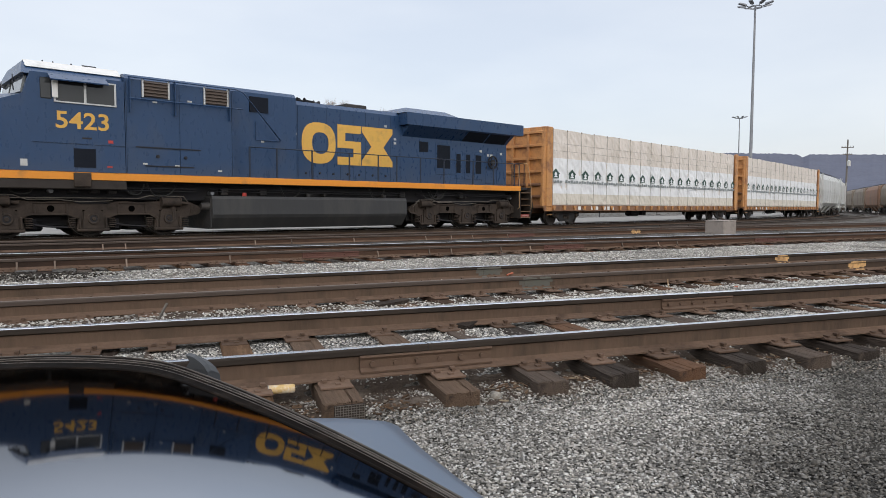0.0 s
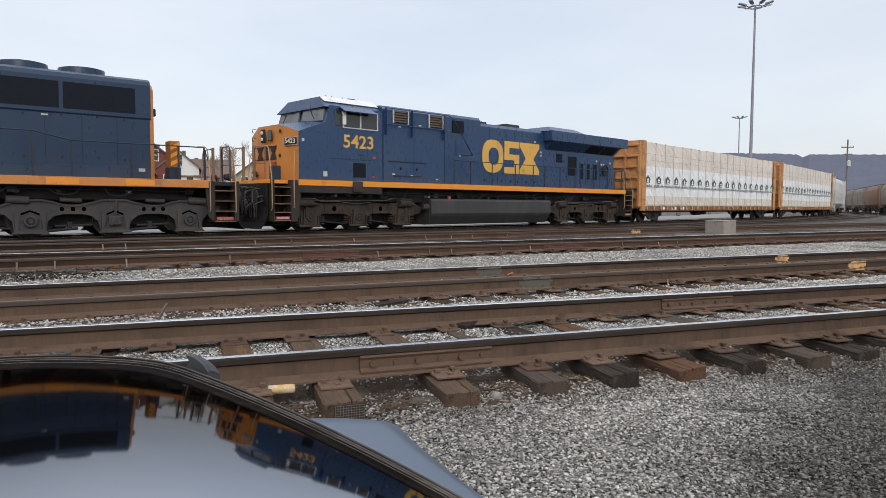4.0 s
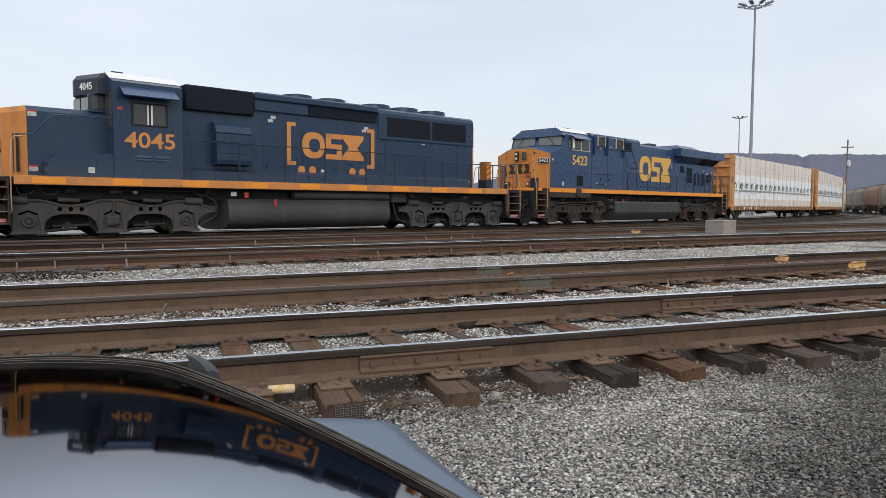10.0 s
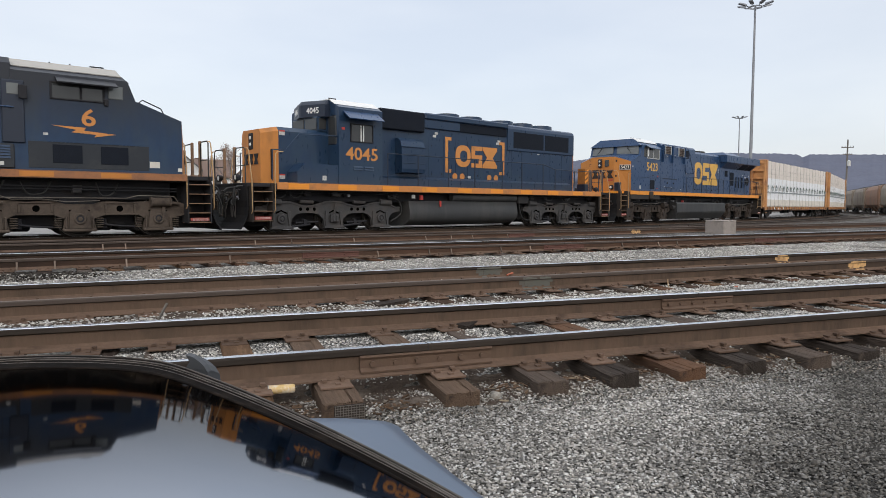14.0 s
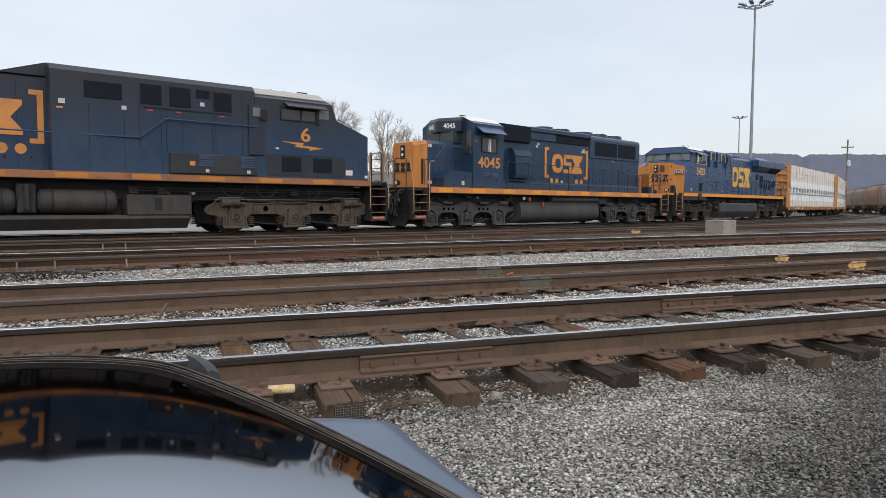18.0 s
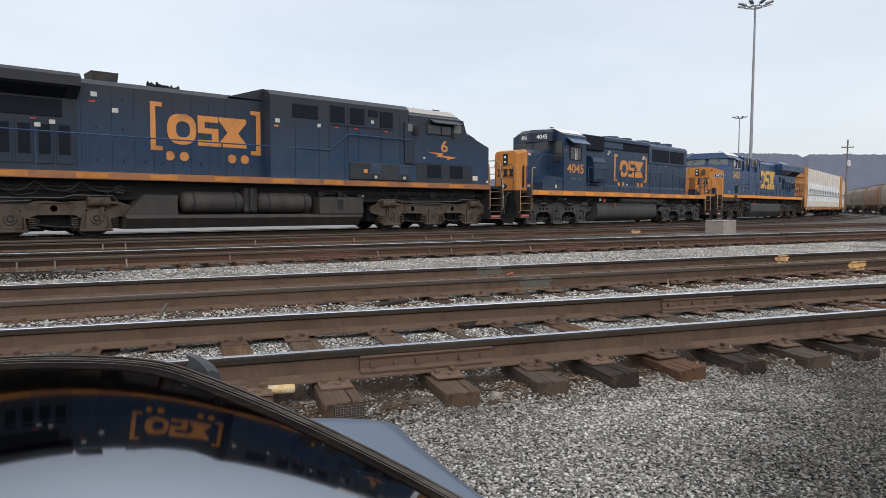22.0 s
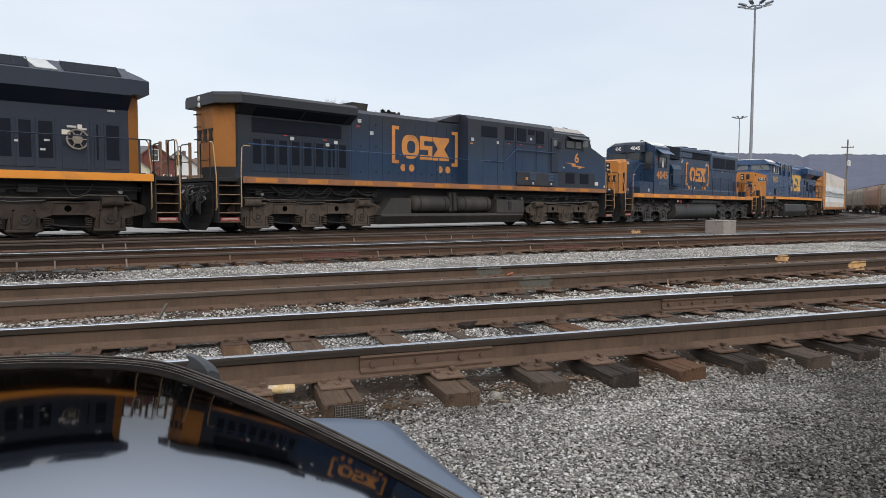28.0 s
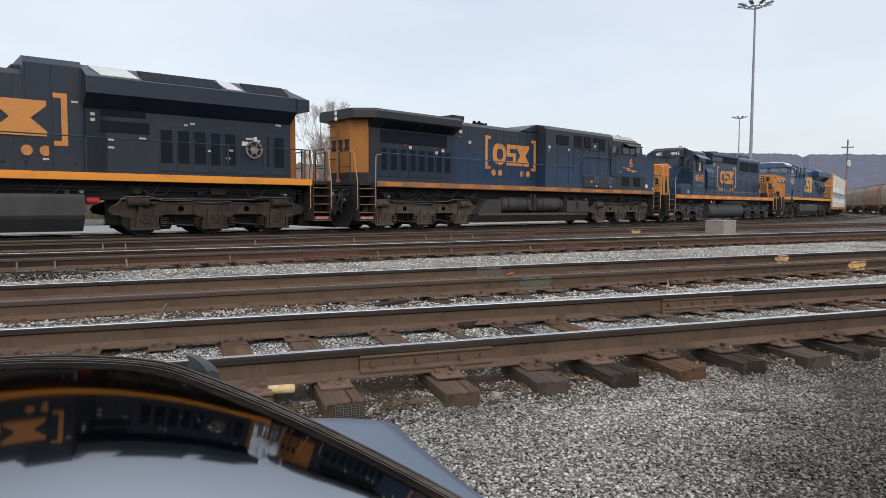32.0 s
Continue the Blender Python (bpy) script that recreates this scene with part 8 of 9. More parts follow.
def loco_reversed():
    """Six-axle locomotive with its cab to the right and flat radiator wings at the left end."""
    L = 22.45
    o = -L / 2
    X = lambda v: v + o
    paint = BLUE_SOOT
    t = vehicle("diesel_locomotive", "sooty blue diesel locomotive with twin air tanks and flat wings", "locomotive", L, "locomotives of the train")
    truck_ge(t, X(4.03), TRUCK_DUSTY)
    truck_ge(t, X(18.42), TRUCK_DUSTY)
    sill(t, X(1.31), X(21.2), RUST_SILL, ORANGE, 1.58, 1.78)
    # rear radiator section
    b = M()
    b.prism([(-1.0, 1.76), (1.0, 1.76), (1.0, 3.75), (1.5, 4.05), (1.5, 4.30), (1.38, 4.40), (-1.38, 4.40), (-1.5, 4.30), (-1.5, 4.05), (-1.0, 3.75)], X(1.33), X(5.72), "x")
    rad = part("radiator_hood", b, SOOT_GREY, t)
    b = M()
    sec = lambda x, k, dz: [(X(x), y * k, z + dz) for y, z in ((-1.5, 4.05), (1.5, 4.05), (1.5, 4.30), (1.38, 4.40), (-1.38, 4.40), (-1.5, 4.30))]
    b.loft([sec(1.34, 1.0, 0), sec(0.62, 0.70, -0.03)])
    part("wing_end", b, SOOT_GREY, rad)
    b = M()
    b.loft([[(X(1.34), y, z) for y, z in ((-1.005, 2.1), (1.005, 2.1), (1.005, 4.04), (-1.005, 4.04))], [(X(0.80), y * 0.62, z) for y, z in ((-1.0, 2.1), (1.0, 2.1), (1.0, 4.02), (-1.0, 4.02))]])
    end = part("rear_end", b, ORANGE_GRIMY, rad, "orange chamfered rear end")
    b = M()
    b.loft([[(X(1.34), y, z) for y, z in ((-1.0, 1.7), (1.0, 1.7), (1.0, 2.1), (-1.0, 2.1))], [(X(0.80), y * 0.62, z) for y, z in ((-1.0, 1.7), (1.0, 1.7), (1.0, 2.1), (-1.0, 2.1))]])
    b.box(X(1.34), X(1.42), -1.003, 1.003, 2.1, 3.75)
    part("rear_base", b, UNDER, rad)
    for y0 in (-0.58, -0.18, 0.22):
        c = M()
        c.prism([(y0, 2.9), (y0 + 0.3, 2.9), (y0 + 0.22, 3.1), (y0 + 0.3, 3.3), (y0, 3.3), (y0 + 0.08, 3.1)], X(0.775), X(0.81), "x")
        part("emblem_shape", c, UNDER, end)
    for z in (4.05, 4.25):
        c = M()
        c.lathe([(0.0, -0.03), (0.08, -0.015), (0.09, 0.02)], (X(0.62), 0, z), "x", 14)
        part("headlight", c, LAMP, end)
    c = M()
    for z in (2.6, 3.0, 3.4, 3.8):
        c.tube([(X(0.80), 0.3, z), (X(0.68), 0.3, z), (X(0.68), 0.55, z), (X(0.80), 0.55, z)], 0.016)
    part("end_ladder", c, TRUCK_DARK, end)
    grille(rad, X(1.9), X(5.35), -1.003, 3.24, 3.70)
    for a0, a1 in ((1.9, 3.6), (3.7, 5.4)):
        c = M()
        c.prism([(-1.04, 3.755), (-1.44, 3.995), (-1.42, 4.03), (-1.0, 3.80)], X(a0), X(a1), "x")
        part("radiator_screen", c, DARK_GRILLE, rad)
    for i in range(8):
        a0 = 1.86 + i * 0.475
        door(rad, X(a0), X(a0 + 0.40), -1.0, 1.98, 3.10, SOOT_GREY, DARK_GRILLE)
    for xx, zz, m_ in ((3.35, 3.12, WHITE), (3.1, 3.2, RED), (4.75, 3.0, WHITE), (4.65, 3.15, RED), (5.1, 3.1, WHITE)):
        sticker(rad, X(xx), zz, 0.18, 0.14 if m_ is WHITE else 0.05, -1.03, m_)
    # engine hood
    b = M()
    b.prism([(-1.0, 1.76), (1.0, 1.76), (1.0, 4.22), (0.85, 4.36), (-0.85, 4.36), (-1.0, 4.22)], X(5.72), X(11.2), "x")
    hood = part("engine_hood", b, paint, t)
    panel_lines(hood, [X(v) for v in (5.8, 6.6, 7.2, 7.75, 8.3, 8.85, 9.4, 9.95, 10.5, 11.1)], -1.0, 1.85, 4.15, UNDER)
    for xx, zz, m_ in ((6.7, 3.55, WHITE), (6.15, 3.95, WHITE), (6.1, 3.75, RED), (11.45, 3.62, WHITE), (11.4, 3.45, LOGO_ORANGE)):
        sticker(hood, X(xx), zz, 0.2, 0.16 if m_ is WHITE else 0.06, -1.0 - (0.55 if xx > 11.3 else 0), m_)
    for i, v in enumerate((6.2, 6.9, 7.5, 8.0, 8.6, 9.15, 9.7, 10.2, 10.8)):
        for z in (2.12, 3.05, 3.85):
            if z > 2.2 and v > 7.3:
                continue
            c = M()
            c.box(X(v) - 0.025, X(v) + 0.025, -1.014, -0.998, z - 0.03, z + 0.03 + 0.015 * (i % 3), 0.004)
            part("latch", c, UNDER, hood)
    emblem(hood, X(8.13), X(10.63), 2.70, 3.62, -1.008, LOGO_ORANGE, (X(7.65), X(11.12), 2.50, 3.91))
    b = M()
    b.loft([[(X(6.3), -0.36, 4.34), (X(6.95), -0.36, 4.34), (X(6.95), 0.36, 4.34), (X(6.3), 0.36, 4.34)], [(X(6.26), -0.4, 4.70), (X(6.99), -0.4, 4.70), (X(6.99), 0.4, 4.70), (X(6.26), 0.4, 4.70)]])
    part("exhaust_outlet", b, TRUCK_DARK, t, "sooty exhaust stack box")
    horn(t, X(8.4), 4.38)
    # high section behind the cab
    b = M()
    b.prism([(X(10.05), 4.30), (X(11.2), 4.66), (X(16.75), 4.60), (X(16.75), 4.30)], -1.0, 1.0, "y")
    b.prism([(-1.53, 1.78), (1.53, 1.78), (1.53, 4.44), (1.36, 4.60), (-1.36, 4.60), (-1.53, 4.44)], X(11.2), X(16.86), "x")
    aux = part("auxiliary_hood", b, paint, t)
    panel_lines(aux, [X(v) for v in (12.1, 13.0, 14.0, 14.6, 15.6)], -1.532, 1.85, 3.6, UNDER)
    for a0, a1, z0, z1 in ((12.0, 12.95, 3.78, 4.22), (13.45, 14.02, 3.74, 4.30), (14.25, 14.85, 3.74, 4.30), (15.02, 15.42, 4.06, 4.30), (15.55, 16.1, 3.72, 4.28)):
        grille(aux, X(a0), X(a1), -1.535, z0, z1, DARK_GRILLE, 0)
    for xx in (13.4, 14.15, 15.5, 16.45):
        c = M()
        c.box(X(xx) - 0.012, X(xx) + 0.012, -1.542, -1.53, 2.44, 4.3)
        part("panel_edge", c, SOOT_GREY, aux)
    # Proud dark panel: the shade of the recessed doorway is put into its colour.
    c = M()
    c.box(X(16.64), X(17.14), -1.60, -1.52, 2.45, 4.02, 0.02)
    part("cab_door", c, HAND_BLUE, aux, "narrow side door coloured as the shade of its recess")
    c = M()
    c.box(X(13.5), X(16.1), -1.56, -1.53, 3.64, 3.67)
    part("body_rib", c, UNDER, aux)
    for xx in (13.7, 14.5, 15.8):
        sticker(aux, X(xx), 3.58, 0.2, 0.05, -1.534, RED)
    for xx, zz in ((13.0, 3.58), (15.2, 3.88)):
        sticker(aux, X(xx), zz, 0.16, 0.14, -1.534)
    b = M()
    b.box(X(14.2), X(16.9), -1.60, -1.50, 1.80, 2.42, 0.03)
    part("equipment_locker", b, LOCKER_GREY, aux)
    for x0 in (15.05, 16.35):
        c = M()
        for k in range(5):
            c.prism([(-1.62, 2.05 + k * 0.07), (-1.60, 2.05 + k * 0.07), (-1.60, 2.10 + k * 0.07)], X(x0), X(x0 + 0.45), "x")
        part("louvre", c, paint, aux)
        sticker(aux, X(x0 + 0.25), 1.92, 0.14, 0.12, -1.604)
    c = M()
    c.tube([(X(1.5), -1.5, 2.80), (X(11.6), -1.5, 2.78), (X(13.4), -1.58, 2.78), (X(14.1), -1.62, 3.36), (X(16.9), -1.62, 3.34)], 0.022)
    part("handrail", c, BLUE, t)
    for v in (2.9, 4.6, 6.2, 7.9, 9.6, 11.3, 12.9):
        c = M()
        c.box(X(v) - 0.02, X(v) + 0.02, -1.52, -1.49, 1.76, 2.8, 0.004)
        part("stanchion", c, paint, t)
    handrail(t, [X(v) for v in (1.5, 4.5, 7.5, 10.5)], 1.5, 1.78, 2.8, paint)
    # cab and nose
    Y = 1.55
    b = M()
    b.prism([(X(16.85), 1.78), (X(21.07), 1.78), (X(21.07), 3.30), (X(19.95), 3.72), (X(19.82), 3.76), (X(19.62), 4.28), (X(16.85), 4.28)], -Y, Y, "y")
    b.loft([[(X(16.85), -Y, 4.24), (X(19.66), -Y, 4.24), (X(19.66), Y, 4.24), (X(16.85), Y, 4.24)], [(X(16.85), -1.0, 4.60), (X(19.45), -1.0, 4.60), (X(19.45), 1.0, 4.60), (X(16.85), 1.0, 4.60)]])
    cab = part("cab", b, paint, t)
    b = M()
    b.loft([[(X(16.9), -1.0, 4.60), (X(19.42), -1.0, 4.60), (X(19.42), 1.0, 4.60), (X(16.9), 1.0, 4.60)], [(X(16.95), -0.9, 4.65), (X(19.3), -0.9, 4.65), (X(19.3), 0.9, 4.65), (X(16.95), 0.9, 4.65)]])
    b.loft([[(X(16.9), -1.30, 4.41), (X(19.52), -1.30, 4.41), (X(19.45), -0.98, 4.62), (X(16.9), -0.98, 4.62)], [(X(16.9), -1.31, 4.43), (X(19.52), -1.31, 4.43), (X(19.45), -0.98, 4.65), (X(16.9), -0.98, 4.65)]])
    part("cab_roof", b, ROOF_GREY, cab, "dusty grey-white cab roof")
    b = M()
    b.loft([[(X(21.06), -Y, 1.72), (X(21.42), -0.72, 1.72), (X(21.42), 0.72, 1.72), (X(21.06), Y, 1.72)], [(X(21.06), -Y, 3.30), (X(21.36), -0.68, 3.22), (X(21.36), 0.68, 3.22), (X(21.06), Y, 3.30)]])
    part("nose", b, ORANGE, t, "orange nose front")
    cab_window(cab, X(17.75), X(19.0), 3.66, 4.06, -Y - 0.004, UNDER, X(18.45))
    c = M()
    c.box(X(19.12), X(19.5), -Y - 0.012, -Y + 0.01, 3.76, 4.12, 0.02)
    part("front_window", c, WINDSHIELD, cab)
    c = M()
    c.box(X(16.76), X(17.02), -1.612, -1.59, 3.66, 3.94, 0.01)
    part("rear_window", c, WINDSHIELD, cab)
    c = M()
    c.box(X(17.2), X(20.15), -Y - 0.010, -Y + 0.01, 1.84, 2.52, 0.004)
    part("lower_panel", c, LOCKER_GREY, cab, "dark grey lower cab panel")
    c = M()
    c.prism([(-Y - 0.005, 4.18), (-Y - 0.005, 4.22), (-Y - 0.33, 4.06), (-Y - 0.32, 4.03)], X(17.85), X(19.3), "x")
    part("window_visor", c, SOOT_GREY, cab)
    c = M()
    c.box(X(17.0), X(17.2), -1.72, -1.68, 3.55, 3.9, 0.02)
    c.tube([(X(17.1), -1.7, 3.7), (X(17.1), -1.55, 3.75)], 0.012)
    part("mirror", c, UNDER, cab, "small black side mirror")
    c = M()
    c.box(X(19.0), X(19.12), -Y - 0.06, -Y - 0.01, 3.55, 3.75, 0.02)
    part("mirror", c, UNDER, cab)
    for s in (-1, 1):
        c = M()
        c.loft([[(X(19.86), s * 0.12, 3.78), (X(19.86), s * 1.4, 3.78), (X(19.68), s * 1.36, 4.22), (X(19.68), s * 0.12, 4.26)], [(X(19.80), s * 0.12, 3.78), (X(19.80), s * 1.4, 3.78), (X(19.62), s * 1.36, 4.22), (X(19.62), s * 0.12, 4.26)]])
        part("windshield", c, WINDSHIELD, cab)
    lettering("6", X(18.45), X(18.80), 3.0, 3.43, -Y - 0.004, LOGO_ORANGE, cab)
    c = M()
    c.prism([(X(17.72), 2.96), (X(18.55), 2.94), (X(18.50), 2.86), (X(19.32), 2.80), (X(18.75), 2.70), (X(18.80), 2.77), (X(18.2), 2.80), (X(18.32), 2.87)], -Y - 0.008, -Y, "y")
    part("bolt_emblem", c, LOGO_ORANGE, cab, "orange lightning bolt")
    for a0 in (17.75, 18.9):
        c = M()
        c.box(X(a0), X(a0 + 0.7), -Y - 0.022, -Y, 1.98, 2.46, 0.005)
        part("vent_grille", c, DARK_GRILLE, cab)
    c = M()
    c.box(X(17.6), X(19.9), -Y - 0.02, -Y, 2.52, 2.56)
    part("body_rib", c, paint, cab)
    sticker(cab, X(20.3), 2.02, 0.34, 0.22, -Y, WRAP_CREAM)
    sticker(cab, X(21.0), 1.9, 0.14, 0.12, -Y, WRAP_CREAM)
    sticker(cab, X(17.6), 2.72, 0.14, 0.08, -Y, WHITE)
    sticker(aux, X(14.85), 2.12, 0.2, 0.16, -1.604, LOGO_ORANGE)
    c = M()
    for xx, dz in ((17.9, 0.16), (18.15, 0.12), (18.4, 0.16)):
        c.cyl((X(xx), -0.5, 4.6), (X(xx), -0.5, 4.6 + dz), 0.018, n=6)
    c.tube([(X(18.9), -0.5, 4.63), (X(18.9), -0.5, 4.76), (X(19.25), -0.5, 4.76), (X(19.25), -0.5, 4.63)], 0.02)
    c.tube([(X(19.95), -1.2, 3.74), (X(20.1), -1.2, 3.86), (X(20.6), -1.2, 3.66), (X(20.7), -1.2, 3.46)], 0.018)
    part("antenna", c, UNDER, cab)
    # tanks
    b = M()
    b.prism([(-1.42, 0.60), (-1.46, 0.5), (-1.2, 0.20), (1.2, 0.20), (1.46, 0.5), (1.42, 0.60)], X(6.8), X(14.8), "x")
    tank = part("fuel_tank", b, TANK_DUSTY, t)
    b = M()
    b.prism([(-1.44, 1.18), (-1.46, 0.62), (-1.30, 0.40), (1.30, 0.40), (1.46, 0.62), (1.44, 1.18)], X(13.05), X(14.85), "x")
    part("tank_end", b, TANK_DUSTY, tank)
    b = M()
    b.prism([(X(6.75), 0.55), (X(8.25), 0.55), (X(8.25), 1.18), (X(7.3), 1.18)], -1.42, 1.42, "y")
    part("tank_end", b, TANK_DUSTY, tank)
    b = M()
    b.box(X(8.2), X(13.1), -0.8, 0.8, 0.5, 1.2)
    part("tank_core", b, TANK_DUSTY, tank)
    for a0, a1 in ((8.4, 10.4), (10.85, 12.85)):
        c = M()
        c.lathe([(0.0, 0.0), (0.22, 0.03), (0.31, 0.12), (0.325, 0.2), (0.325, a1 - a0 - 0.2), (0.31, a1 - a0 - 0.12), (0.22, a1 - a0 - 0.03), (0.0, a1 - a0)], (X(a0), -1.12, 0.98), "x", 22, 0, True)
        at_ = part("air_reservoir", c, TANK_DUSTY, t)
        for xx in (a0 + 0.35, a1 - 0.35):
            d = M()
            d.lathe([(0.33, -0.03), (0.34, -0.03), (0.34, 0.03), (0.33, 0.03)], (X(xx), -1.12, 0.98), "x", 20)
            part("tank_strap", d, UNDER, at_)
    c = M()
    c.box(X(10.4), X(10.85), -1.3, -1.0, 0.66, 1.45, 0.04)
    c.cyl((X(10.62), -1.35, 0.75), (X(10.62), -1.35, 1.4), 0.08, n=10)
    part("control_valve", c, TRUCK_DARK, t)
    c = M()
    c.box(X(13.8), X(14.0), -1.475, -1.455, 0.75, 1.1, 0.005)
    part("level_gauge", c, UNDER, tank)
    underframe_clutter(t, X(13.2), X(21.0), 31)
    underframe_clutter(t, X(1.6), X(7.0), 32)
    for k in range(4):
        a0 = 2.4 + k * 1.1
        hose([(X(a0), -1.3, 1.52), (X(a0 + 0.3), -1.3, 1.30), (X(a0 + 0.75), -1.3, 1.26), (X(a0 + 1.1), -1.3, 1.52)], 0.022, t)
    for s in (-1, 1):
        stairs(t, X(0.52), X(1.25), s * 1.5, s * 0.85, 1.74, 0.34, 5, UNDER, STEP)
        stairs(t, X(21.25), X(21.92), s * 1.5, s * 0.85, 1.74, 0.34, 5, UNDER, STEP)
    end_rail(t, X(0.45), -1, 1.72, TRUCK_DARK, GRAB)
    end_rail(t, X(22.0), 1, 1.72, TRUCK_DARK, GRAB)
    b = M()
    b.box(X(0.42), X(1.5), -1.3, 1.3, 1.62, 1.74, 0.01)
    part("end_platform", b, UNDER, t)
    b = M()
    b.box(X(21.0), X(22.05), -1.3, 1.3, 1.62, 1.74, 0.01)
    part("end_platform", b, UNDER, t)
    pilot(t, X(0.42), -1, UNDER)
    pilot(t, X(22.05), 1, UNDER)
    coupler(t, X(0.0), -1, TRUCK_GREY)
    coupler(t, X(L), 1, TRUCK_GREY)
    return t


# ---------------------------------------------------------------- freight cars
def truck_freight(parent, xc):
    b = M()
    b.box(-0.25, 0.25, -0.95, 0.95, 0.45, 0.72, 0.04)
    t = part("truck", b, UNDER, parent, "black two-axle freight truck", at=pose(xc, 0, 0))
    for s in (-1, 1):
        b = M()
        b.prism([(-1.15, 0.62), (-0.85, 0.66), (-0.55, 0.86), (0.55, 0.86), (0.85, 0.66), (1.15, 0.62), (1.15, 0.42), (0.75, 0.38), (0.45, 0.16), (-0.45, 0.16), (-0.75, 0.38), (-1.15, 0.42)], s * 0.96, s * 1.06, "y")
        fr = part("side_frame", b, TRUCK_DARK, t)
        for dx in (-0.17, 0.0, 0.17):
            c = M()
            coil_spring(c, dx, s * 1.06, 0.26, 0.56, 0.075)
            part("spring", c, TRUCK_GREY, fr)
        for xa in (-0.89, 0.89):
            c = M()
            c.lathe([(0.0, s * 1.13), (0.09, s * 1.13), (0.12, s * 1.08), (0.12, s * 1.05)], (xa, 0, 0.46), "y", 12)
            part("journal_cap", c, TRUCK_GREY, fr)
    for xa in (-0.89, 0.89):
        wheelset(t, xa, 0.457)
    return t


